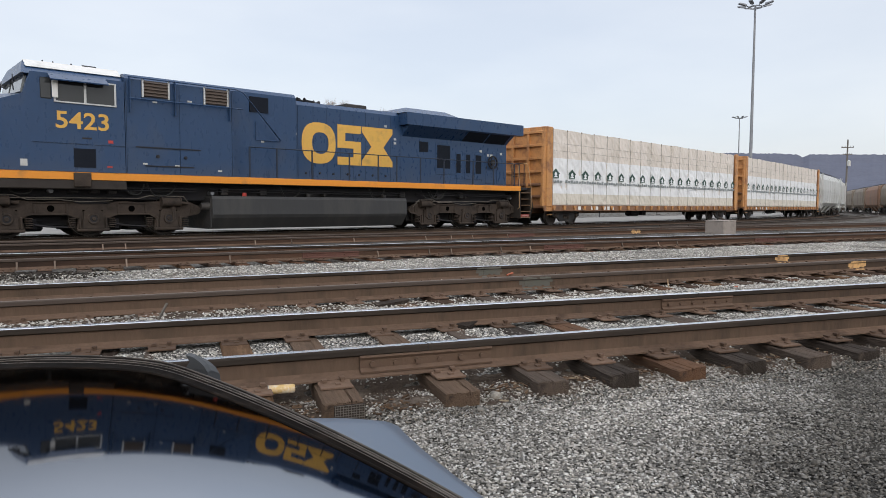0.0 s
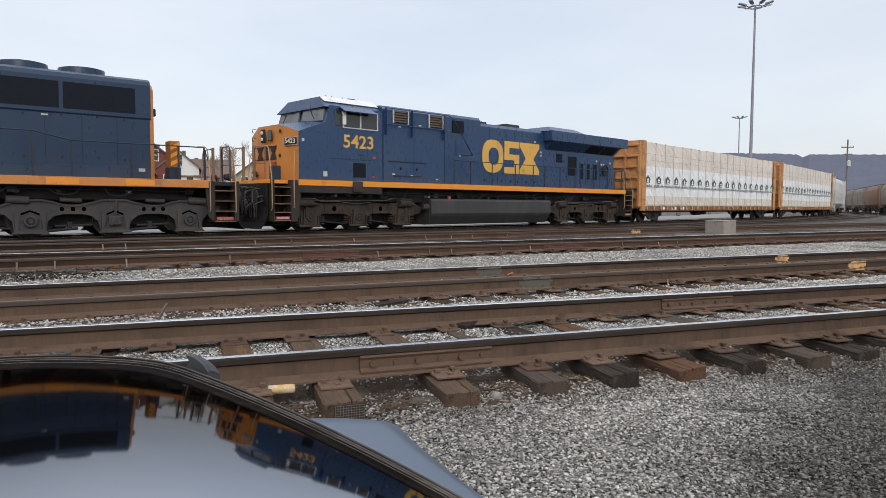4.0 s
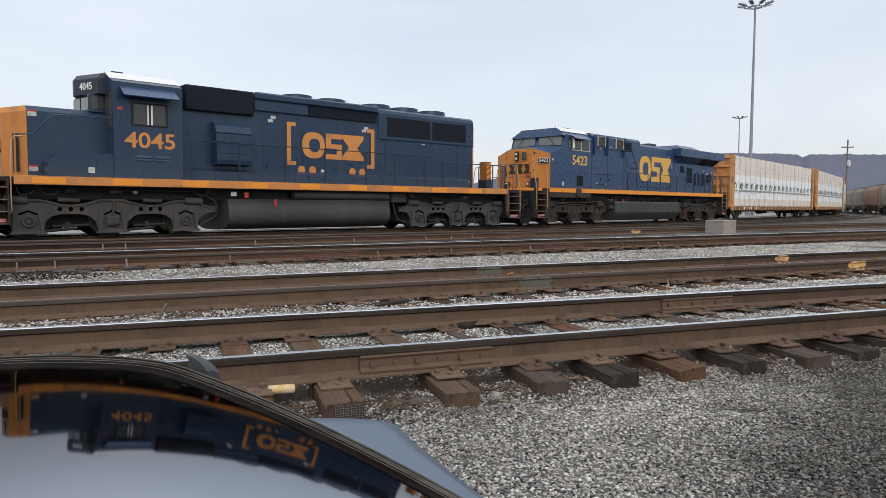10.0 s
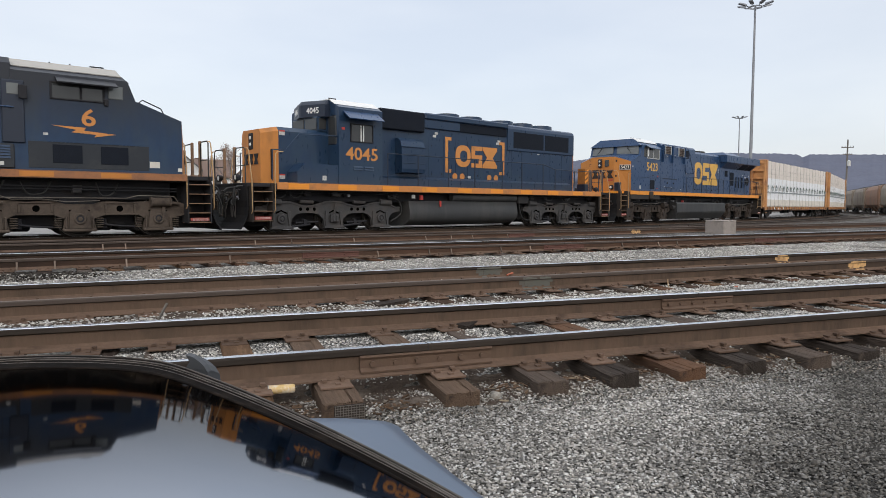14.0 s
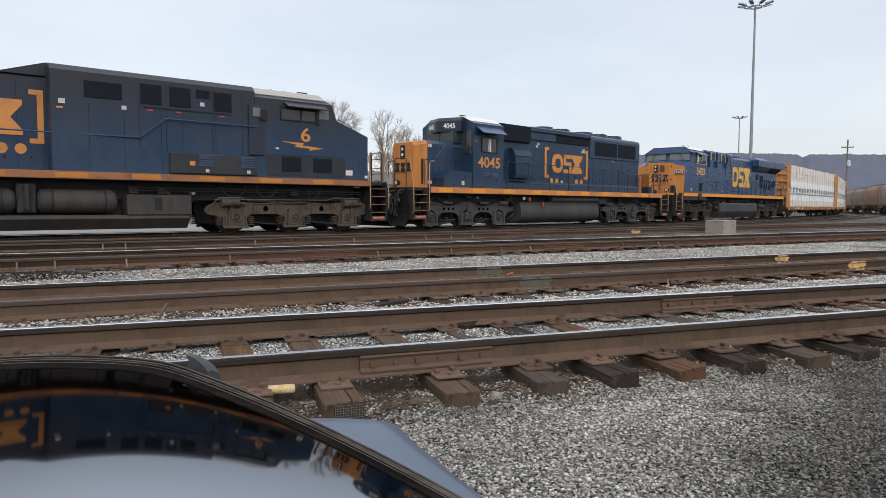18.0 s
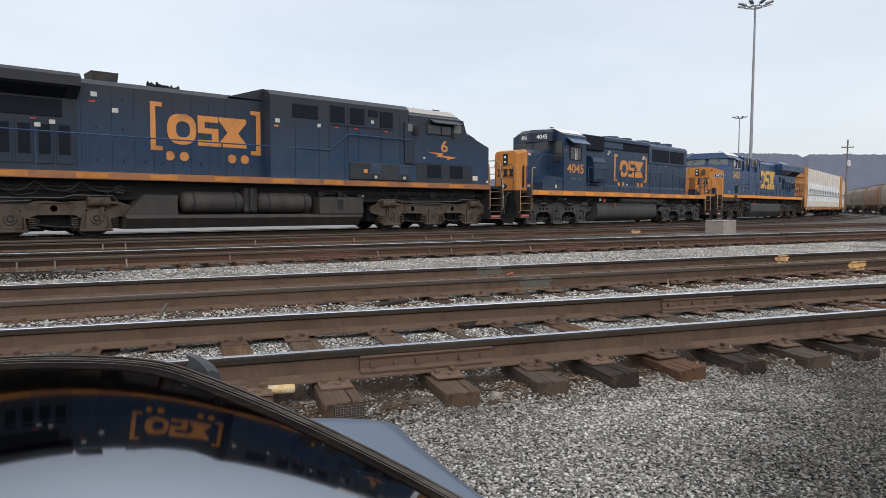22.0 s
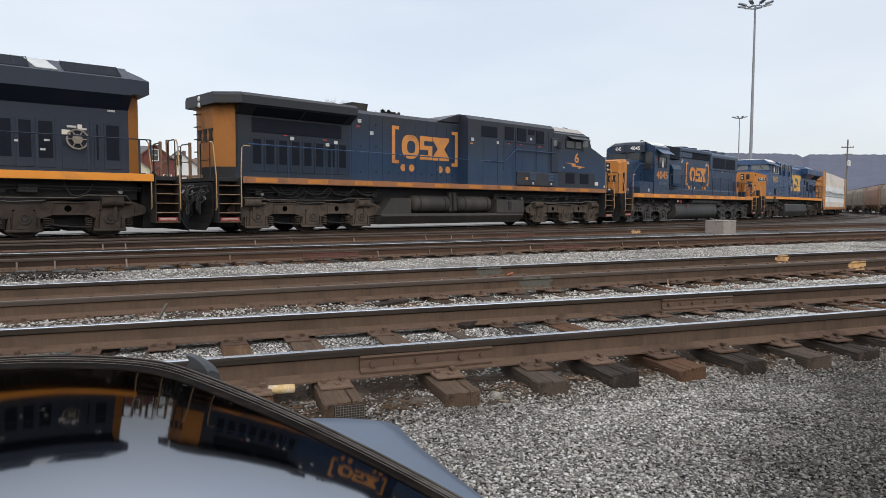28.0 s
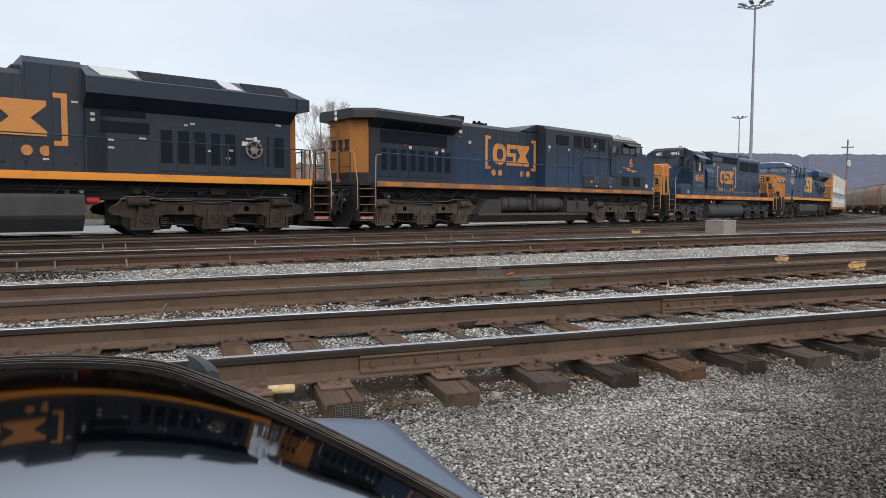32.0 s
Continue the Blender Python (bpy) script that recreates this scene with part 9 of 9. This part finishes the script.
def lumber_car(tinted):
    """Centre-beam flat car with end bulkheads and a full load of wrapped lumber."""
    L = 24.5
    o = -L / 2
    X = lambda v: v + o
    t = vehicle("lumber_flat_car", "yellow bulkhead flat car loaded with white-wrapped lumber", "freight car", L, "lumber cars of the train")
    truck_freight(t, X(2.9))
    truck_freight(t, X(L - 2.9))
    b = M()
    b.box(X(0.55), X(L - 0.55), -0.3, 0.3, 0.55, 0.9, 0.02)
    b.box(X(0.6), X(L - 0.6), -1.35, 1.35, 0.80, 0.94, 0.01)
    deck = part("deck", b, CAR_BROWN, t)
    for s in (-1, 1):
        c = M()
        c.box(X(0.6), X(L - 0.6), min(s * 1.36, s * 1.42), max(s * 1.36, s * 1.42), 0.66, 0.93, 0.012)
        sl = part("side_sill", c, CAR_BROWN, deck)
        for i in range(26):
            x = X(1.3) + i * (L - 2.6) / 25
            c = M()
            c.prism([(x - 0.12, 0.93), (x + 0.12, 0.93), (x + 0.05, 0.72), (x - 0.05, 0.72)], s * 1.42, s * 1.50, "y")
            part("strap_anchor", c, CAR_YELLOW, sl)
        for i in range(8):
            x = X(3.0) + i * 0.42 + (0.35 if i > 2 else 0) + (0.3 if i > 4 else 0)
            c = M()
            c.box(x, x + 0.24, s * 1.425 - 0.004, s * 1.425 + 0.004, 0.72, 0.90)
            part("marking", c, WHITE, sl)
        for x in (5.5, L - 7.2):
            c = M()
            c.tube([(X(x), s * 1.36, 0.66), (X(x), s * 1.36, 0.36), (X(x + 0.45), s * 1.36, 0.36), (X(x + 0.45), s * 1.36, 0.66)], 0.02)
            part("stirrup_step", c, UNDER, sl)
    for x, w in ((0.75, 1), (L - 0.75, -1)):
        b = M()
        b.box(X(x) - 0.06, X(x) + 0.06, -1.38, 1.38, 0.9, 4.55, 0.02)
        bk = part("bulkhead", b, CAR_YELLOW, t)
        for y in (-1.30, -0.45, 0.45, 1.30):
            c = M()
            c.prism([(X(x) - w * 0.06, 0.9), (X(x) - w * 0.24, 0.9), (X(x) - w * 0.16, 4.5), (X(x) - w * 0.06, 4.5)], y - 0.06, y + 0.06, "y")
            part("post", c, CAR_YELLOW, bk)
        for z in (1.35, 1.9, 2.5, 3.1, 3.7, 4.3):
            c = M()
            c.box(X(x) - w * 0.06 - (0.12 if w > 0 else 0), X(x) - w * 0.06 + (0.12 if w < 0 else 0), -1.3, 1.3, z - 0.06, z + 0.06, 0.015)
            part("rib", c, CAR_BROWN if z < 2 else CAR_YELLOW, bk)
        for s in (-1, 1):
            c = M()
            c.box(X(x) + min(0, w * 0.46), X(x) + max(0, w * 0.46), s * 1.40 - 0.04, s * 1.40 + 0.04, 0.66, 4.55, 0.02)
            part("corner_post", c, CAR_YELLOW, bk)
            c = M()
            for z in (0.5, 0.9, 1.3):
                c.tube([(X(x) - w * 0.02, s * 1.46, z), (X(x) + w * 0.40, s * 1.46, z)], 0.016)
            part("side_ladder", c, CAR_YELLOW, bk)
    # the wrapped load: packs in rows and layers, each its own thin bulge
    rng = random.Random(17 + tinted)
    n = 18
    xs = [X(1.28) + i * (L - 2.56) / n for i in range(n + 1)]
    for s in (-1, 1):
        for z0, z1, m_ in ((0.96, 1.50, WRAP_CREAM), (1.50, 3.16, WRAP_WHITE), (3.16, 4.48, WRAP_TAN)):
            b = M()
            cols, rows_ = 300, 16 if z1 - z0 > 1 else 6
            for a in range(cols):
                for r in range(rows_):
                    q = []
                    for da, dr in ((0, 0), (1, 0), (1, 1), (0, 1)):
                        fx, fz = (a + da) / cols, (r + dr) / rows_
                        x = xs[0] + (xs[-1] - xs[0]) * fx
                        z = z0 + (z1 - z0) * fz
                        bulge = 0.025 * abs(math.sin(fx * n * math.pi)) ** 0.5 + 0.034 * noise.noise((x * 4.5 + z * 3.0, z * 3.0, 3.3)) + 0.020 * noise.noise((x * 9.0, z * 4.0 - x * 3.0, 1.3)) + 0.02 * noise.noise((x * 0.9, z * 1.4, tinted + s)) + 0.008 * noise.noise((x * 3.1, z * 2.6, s))
                        ztop = z + (0.05 * noise.noise((x * 0.7, 2.2, tinted)) + 0.008 * abs(math.sin(fx * n * math.pi)) if z > 4.4 else 0)
                        q.append((x, s * (1.32 + bulge), ztop))
                    b.add(q, [(0, 1, 2, 3)], True)
            part("wrap", b, m_, t, {WRAP_CREAM: "cream plastic lumber wrap", WRAP_WHITE: "white plastic lumber wrap with green print", WRAP_TAN: "tan plastic lumber wrap"}[m_])
        for i in range(n + 1):
            c = M()
            x = xs[i] + rng.uniform(-0.05, 0.05) + (0.06 if i == 0 else 0) - (0.06 if i == n else 0)
            c.box(x - 0.008, x + 0.008, s * 1.352 - 0.006, s * 1.352 + 0.006, 0.94, 4.50)
            c.box(x - 0.03, x + 0.03, s * 1.34 - 0.03, s * 1.34 + 0.03, 4.44, 4.505, 0.01)
            part("strap", c, STRAP, t)
        for z in (3.5, 3.85, 1.0):
            c = M()
            c.box(xs[0], xs[-1], s * 1.358 - 0.003, s * 1.358 + 0.003, z - 0.006, z + 0.006)
            part("band", c, STRAP, t)
        m = 19
        for i in range(m):
            x = xs[0] + 0.45 + i * (xs[-1] - xs[0] - 0.7) / (m - 1) - (0.2 if i == 0 else 0)
            c = M()
            y = s * 1.385
            c.prism([(x - 0.24, 2.22), (x + 0.24, 2.22), (x + 0.24, 2.42), (x + 0.34, 2.42), (x, 2.66), (x - 0.34, 2.42), (x - 0.24, 2.42)], y - 0.004, y + 0.004, "y")
            pr = part("print_mark", c, GREEN_PRINT, t, "dark green printed house shape")
            d = M()
            d.prism([(x - 0.17, 2.25), (x + 0.17, 2.25), (x + 0.12, 2.31), (x + 0.04, 2.31), (x + 0.12, 2.40), (x, 2.52), (x - 0.12, 2.40), (x - 0.04, 2.31), (x - 0.12, 2.31)], y + s * 0.002 - 0.004, y + s * 0.002 + 0.004, "y")
            part("print_inset", d, WRAP_WHITE, pr)
            d = M()
            for k in range(5):
                d.box(x - 0.56 + k * 0.23, x - 0.56 + k * 0.23 + 0.17, y - 0.004, y + 0.004, 2.01, 2.11 + 0.03 * ((i + k) % 2))
            part("print_bars", d, GREY_PRINT, pr)
    b = M()
    b.box(xs[0] + 0.02, xs[-1] - 0.02, -1.31, 1.31, 0.95, 4.44, 0.03)
    part("lumber_block", b, WRAP_TAN, t)
    coupler(t, X(0.0), -1, TRUCK_DARK)
    coupler(t, X(L), 1, TRUCK_DARK)
    b = M()
    b.cyl((X(10.2), -0.4, 0.55), (X(11.2), -0.4, 0.55), 0.2, n=12)
    b.box(X(11.5), X(12.0), -0.6, -0.2, 0.4, 0.8, 0.03)
    part("brake_gear", b, UNDER, t)
    return t


def hopper_car(paint, label, group, at=None):
    """Covered hopper: curved sides between end slopes, hatches, ladders, outlets."""
    L = 16.3
    o = -L / 2
    X = lambda v: v + o
    t = thing("covered_hopper_car", label, "freight car", at, group)
    truck_freight(t, X(2.2))
    truck_freight(t, X(L - 2.2))
    prof = lambda k: [(-1.10 * k - 0.0, 1.05), (-1.42, 1.35), (-1.52, 2.6), (-1.46, 3.7), (-1.15, 4.25), (-0.7, 4.42), (0.7, 4.42), (1.15, 4.25), (1.46, 3.7), (1.52, 2.6), (1.42, 1.35), (1.10 * k, 1.05)]
    b = M()
    b.loft([[(X(1.3), y * 0.9, z) for y, z in prof(1)], [(X(1.7), y, z) for y, z in prof(1)], [(X(L - 1.7), y, z) for y, z in prof(1)], [(X(L - 1.3), y * 0.9, z) for y, z in prof(1)]])
    part("body", b, paint, t)
    for k in range(9):
        b = M()
        x = X(1.75 + k * (L - 3.5) / 8)
        b.loft([[(x - 0.035, y * 1.012, z) for y, z in prof(1)[1:5]], [(x + 0.035, y * 1.012, z) for y, z in prof(1)[1:5]]])
        part("side_post", b, paint, t)
    for x, w in ((1.0, 1), (L - 1.0, -1)):
        b = M()
        b.box(X(x) - 0.5, X(x) + 0.5, -1.4, 1.4, 0.85, 1.05, 0.02)
        for y in (-1.3, 1.3):
            b.prism([(X(x) + w * 0.75, 4.2), (X(x) + w * 0.62, 4.2), (X(x) - w * 0.4, 1.0), (X(x) - w * 0.25, 1.0)], y - 0.07, y + 0.07, "y")
        part("end_frame", b, paint, t)
        b = M()
        for s in (-1, 1):
            for k in range(8):
                z = 0.5 + k * 0.46
                b.tube([(X(x) - 0.25, s * 1.47, z), (X(x) + 0.25, s * 1.47, z)], 0.016)
            for dx in (-0.25, 0.25):
                b.tube([(X(x) + dx, s * 1.47, 0.45), (X(x) + dx, s * 1.47, 4.3)], 0.018)
        part("ladder", b, paint, t)
    for x in (4.6, 8.15, 11.7):
        b = M()
        b.loft([[(X(x - 1.3), -1.1, 1.1), (X(x + 1.3), -1.1, 1.1), (X(x + 1.3), 1.1, 1.1), (X(x - 1.3), 1.1, 1.1)], [(X(x - 0.35), -0.5, 0.35), (X(x + 0.35), -0.5, 0.35), (X(x + 0.35), 0.5, 0.35), (X(x - 0.35), 0.5, 0.35)]])
        part("outlet", b, paint, t)
    b = M()
    b.box(X(1.2), X(L - 1.2), -0.75, -0.6, 4.5, 4.55)
    b.box(X(1.2), X(L - 1.2), 0.6, 0.75, 4.5, 4.55)
    for k in range(12):
        b.box(X(1.6 + k * 1.2), X(2.3 + k * 1.2), -0.35, 0.35, 4.40, 4.54, 0.03)
    part("roof_walk", b, TRUCK_DARK, t)
    b = M()
    b.box(X(0.4), X(L - 0.4), -0.3, 0.3, 0.6, 0.95, 0.02)
    part("centre_sill", b, UNDER, t)
    coupler(t, X(0.0), -1, TRUCK_DARK)
    coupler(t, X(L), 1, TRUCK_DARK)
    return t


TRAIN = []


def joins(ob, left, length, bogie):
    """left: the station of the car's left coupler when the train's mark stands at 0."""
    TRAIN.append((ob, left + length / 2, bogie))


joins(loco_new("5423", BLUE, YELLOW, ORANGE, 0), -0.2, 22.45, 7.1)
joins(loco_old(), -21.35, 21.1, 6.6)
joins(loco_reversed(), -43.9, 22.45, 7.2)
joins(loco_new("", BLUE_GREY, YELLOW, ORANGE_DULL, 1), -66.4, 22.45, 7.1)
joins(lumber_car(0), 22.25, 24.5, 9.3)
joins(lumber_car(1), 46.75, 24.5, 9.3)
joins(hopper_car(HOP_GREY, "light grey covered hopper car with curved sides", "hopper cars of the train"), 71.25, 16.3, 6.0)
joins(hopper_car(HOP_GREY, "light grey covered hopper car with curved sides", "hopper cars of the train"), 87.55, 16.3, 6.0)
joins(hopper_car(HOP_TAN, "tan covered hopper car with curved sides", "hopper cars of the train"), 103.85, 16.3, 6.0)
MOVING_WHEELS = list(WHEELSETS)

_paints = (HOP_TAN, HOP_RUST, HOP_TAN, HOP_TAN, HOP_RUST)
for _i in range(5):
    _s = -11.0 + _i * 16.4
    _x, _y, _hd = siding(_s)
    hopper_car(_paints[_i], "rust-brown parked covered hopper car" if _paints[_i] is HOP_RUST else "dusty tan parked covered hopper car", "parked hopper cars", pose(_x, _y, 0, 0, 0, math.degrees(_hd)))

# ---------------------------------------------------------------- the dark car that the camera is held over
def build_car():
    t = thing("car", "black glossy car with black rubber trim and slate-blue fender", "car", pose(0, 0, 0, 0, 0, 90 - math.degrees(YAW)))
    # in the car's space x runs ahead of the camera and y to its left; q runs to its right
    def top(p, q):
        """Height of the domed lid, flattened out towards its far ends."""
        p = p if p > -0.2 else -0.2 + 0.4 * math.tanh((p + 0.2) / 0.4)
        q = q if q > -1.0 else -1.0 + 0.25 * math.tanh((q + 1.0) / 0.25)
        q = q if q < 0.25 else 0.25 + 0.2 * math.tanh((q - 0.25) / 0.2)
        return 0.675 + 0.0407 * p + 0.0262 * q - 0.2050 * p * p - 0.2261 * q * q - 0.2719 * p * q + 0.0383 * p ** 3 - 0.1028 * max(0.0, q + 0.6) ** 3

    def edge(q, k):
        """Front edge and slanting side of the lid, run into one another; k = 0 inside the trim, 1 outside."""
        front = 1.222 + 0.188 * k - 0.12 * (q + 0.75) ** 2
        side = 0.632 + 0.060 * k - (1.128 + 0.130 * k) * q
        w = 0.035
        return min(front, side) - w * math.log(1 + math.exp(-abs(front - side) / w))

    Q = [-2.0 + 2.85 * i / 150 for i in range(151)]
    back = -0.9
    paint = bpy.data.materials.new("dark_metallic_car_paint")
    paint.use_nodes = True
    b = paint.node_tree.nodes["Principled BSDF"]
    b.inputs["Base Color"].default_value = (0.72, 0.75, 0.81, 1)
    b.inputs["Metallic"].default_value = 1.0
    b.inputs["Specular Tint"].default_value = (0.205, 0.195, 0.19, 1)
    b.inputs["Roughness"].default_value = 0.04
    nz = paint.node_tree.nodes.new("ShaderNodeTexNoise")
    nz.inputs["Scale"].default_value = 9.0
    bp = paint.node_tree.nodes.new("ShaderNodeBump")
    bp.inputs["Strength"].default_value, bp.inputs["Distance"].default_value = 0.02, 0.004
    tc = paint.node_tree.nodes.new("ShaderNodeTexCoord")
    paint.node_tree.links.new(tc.outputs["Object"], nz.inputs["Vector"])
    paint.node_tree.links.new(nz.outputs["Fac"], bp.inputs["Height"])
    paint.node_tree.links.new(bp.outputs["Normal"], b.inputs["Normal"])
    slate = bpy.data.materials.new("slate_blue_car_paint")
    slate.use_nodes = True
    b = slate.node_tree.nodes["Principled BSDF"]
    b.inputs["Base Color"].default_value = (0.088, 0.118, 0.165, 1)
    b.inputs["Roughness"].default_value = 0.38
    b.inputs["Metallic"].default_value = 0.2
    rubber = mat("ribbed_black_rubber_trim", (0.0085, 0.0068, 0.0058), 0.8, vary=0.6, scale=9, fine=60, bump=0.18, tint=(0.024, 0.0175, 0.0135), wear=0.35, spec=0.02)
    pale = mat("highlit_trim_bead", (0.115, 0.10, 0.088), 0.6, vary=0.5, scale=14, fine=60, bump=0.1, tint=(0.025, 0.021, 0.018), wear=0.5, spec=0.15)
    # lid: columns from the back to the inner edge of the trim
    m = M()
    rows, n = 40, len(Q)
    v = []
    for q in Q:
        e = edge(q, 0.0)
        for j in range(rows + 1):
            p = back + (e - back) * j / rows
            v.append((p, -q, top(p, q)))
    k = rows + 1
    m.add(v, [(i * k + j, (i + 1) * k + j, (i + 1) * k + j + 1, i * k + j + 1) for i in range(n - 1) for j in range(rows)], True)
    part("bonnet", m, paint, t)
    # trim: a ribbed strip; pale beads paint the light caught on its ridges
    m = M()
    secs = []
    for q in Q:
        sec = []
        for o in (0.0, 0.12, 0.2, 0.32, 0.42, 0.55, 0.65, 0.8, 0.9, 1.0):
            e = edge(q, o)
            sec.append((e, -q, top(e, q) + 0.001 + 0.0025 * math.sin(o * 24) * (0 < o < 1)))
        e0, e1 = edge(q, 0.0), edge(q, 1.0)
        sec += [(e1, -q, top(e1, q) - 0.03), (e0, -q, top(e0, q) - 0.03)]
        secs.append(sec)
    m.loft(secs, smooth=True)
    trim = part("rubber_trim", m, rubber, t)
    for o, r in ((0.34, 0.0010), (0.55, 0.0011), (0.70, 0.0014), (0.93, 0.0014)):
        m = M()
        m.tube([(edge(q, o), -q, top(edge(q, o), q) + 0.0028) for q in Q], r, 6)
        part("trim_bead", m, pale, trim)
    # body side below, with a broad shoulder on the near corner
    bulge = lambda q: smooth(-0.245, -0.160, q) * 0.156 * math.exp(-max(0.0, q + 0.20) * 4.7)
    m = M()
    prof = ((-0.012, -0.010, 0.0), (-0.008, -0.012, 0.35), (-0.006, -0.014, 0.75), (-0.004, -0.022, 0.97), (-0.006, -0.045, 1.02), (-0.02, -0.16, 0.9), (-0.03, -0.50, 0.6), (-0.03, -1.02, 0.5))
    v = []
    for q in Q:
        e = edge(q, 1.0)
        slope = (edge(q + 0.004, 1.0) - edge(q - 0.004, 1.0)) / 0.008
        nx, ny = 1 / math.hypot(1, slope), -slope / math.hypot(1, slope)
        z = top(e, q)
        for o, dz, kk in prof:
            d = o + bulge(q) * kk
            v.append((e + nx * d, -(q + ny * d), max(z + dz, -0.33)))
    k = len(prof)
    m.add(v, [(i * k + j, (i + 1) * k + j, (i + 1) * k + j + 1, i * k + j + 1) for i in range(n - 1) for j in range(k - 1)], True)
    part("fender", m, slate, t, "smooth slate-blue fender")
    # back and far side of the body
    m = M()
    for qa, pa, qb, pb in ((-2.0, back, 0.85, back), (-2.0, edge(-2.0, 1.0), -2.0, back), (0.85, back, 0.85, edge(0.85, 1.0))):
        v = []
        for i in range(31):
            q, p = qa + (qb - qa) * i / 30, pa + (pb - pa) * i / 30
            v += [(p, -q, top(p, q)), (p, -q, -0.33)]
        m.add(v, [(2 * i, 2 * i + 2, 2 * i + 3, 2 * i + 1) for i in range(30)], True)
    part("body_side", m, paint, t)
    # small fin that stands beyond the trim
    m = M()
    outline = [(-0.494, 0.45), (-0.496, 0.562), (-0.490, 0.578), (-0.483, 0.588), (-0.4905, 0.602), (-0.476, 0.597), (-0.464, 0.588), (-0.456, 0.580), (-0.449, 0.568), (-0.445, 0.54), (-0.441, 0.45)]
    m.loft([[(1.295, -q, z) for q, z in outline], [(1.31, -q - 0.002, z + 0.001) for q, z in outline], [(1.335, -q - 0.01, z - 0.012) for q, z in outline]])
    m.box(1.0, 1.32, 0.43, 0.48, 0.45, 0.49)
    part("fin", m, mat("dark_grey_plastic", (0.038, 0.041, 0.045), 0.5, vary=0.15, scale=8, bump=0.05), t, "small dark grey plastic fin")
    return t


build_car()

# ---------------------------------------------------------------- motion
MARKS = ((0.0, 0.52), (1.0, 2.70), (2.0, 4.90), (3.0, 7.09), (3.5, 8.20), (5.5, 12.52), (6.5, 14.73), (7.5, 16.98), (8.5, 19.23), (9.0, 20.33), (10.0, 22.43),
         (11.0, 24.39), (12.0, 26.28), (13.0, 28.00), (14.0, 29.64), (14.5, 30.44), (16.5, 33.67), (17.5, 35.34), (18.5, 36.97), (19.5, 38.56), (20.5, 40.09),
         (21.5, 41.60), (22.5, 43.07), (23.5, 44.56), (24.5, 46.08), (25.5, 47.62), (27.5, 50.46), (28.5, 51.80), (29.5, 53.07), (30.5, 54.32), (31.5, 55.60), (32.0, 56.23))


def mark(t):
    """Distance that the train has gone, gliding through MARKS."""
    i = 0
    while i < len(MARKS) - 2 and MARKS[i + 1][0] < t:
        i += 1
    sl = lambda k: (MARKS[min(k + 1, len(MARKS) - 1)][1] - MARKS[max(k - 1, 0)][1]) / (MARKS[min(k + 1, len(MARKS) - 1)][0] - MARKS[max(k - 1, 0)][0])
    (ta, a), (tb, b) = MARKS[i], MARKS[i + 1]
    d = tb - ta
    u = (t - ta) / d
    return (2 * u ** 3 - 3 * u * u + 1) * a + (u ** 3 - 2 * u * u + u) * d * sl(i) + (3 * u * u - 2 * u ** 3) * b + (u ** 3 - u * u) * d * sl(i + 1)


def car_pose(s, bogie):
    xa, ya, _ = on_line(s - bogie)
    xb, yb, _ = on_line(s + bogie)
    return pose((xa + xb) / 2, (ya + yb) / 2, 0, 0, 0, math.degrees(math.atan2(yb - ya, xb - xa)))


def motions():
    for ob, centre, bogie in TRAIN:
        walk(ob, [(k * 0.5, car_pose(mark(k * 0.5) + centre, bogie)) for k in range(65)])
    times = [min(32.0, k * 0.3) for k in range(108)]
    turns = [mark(t) for t in times]
    for wheel, r in MOVING_WHEELS:
        at = wheel.matrix_basis.translation.copy()
        walk(wheel, [(t, Matrix.Translation(at) @ Matrix.Rotation(d / r, 4, "Y")) for t, d in zip(times, turns)])


motions()
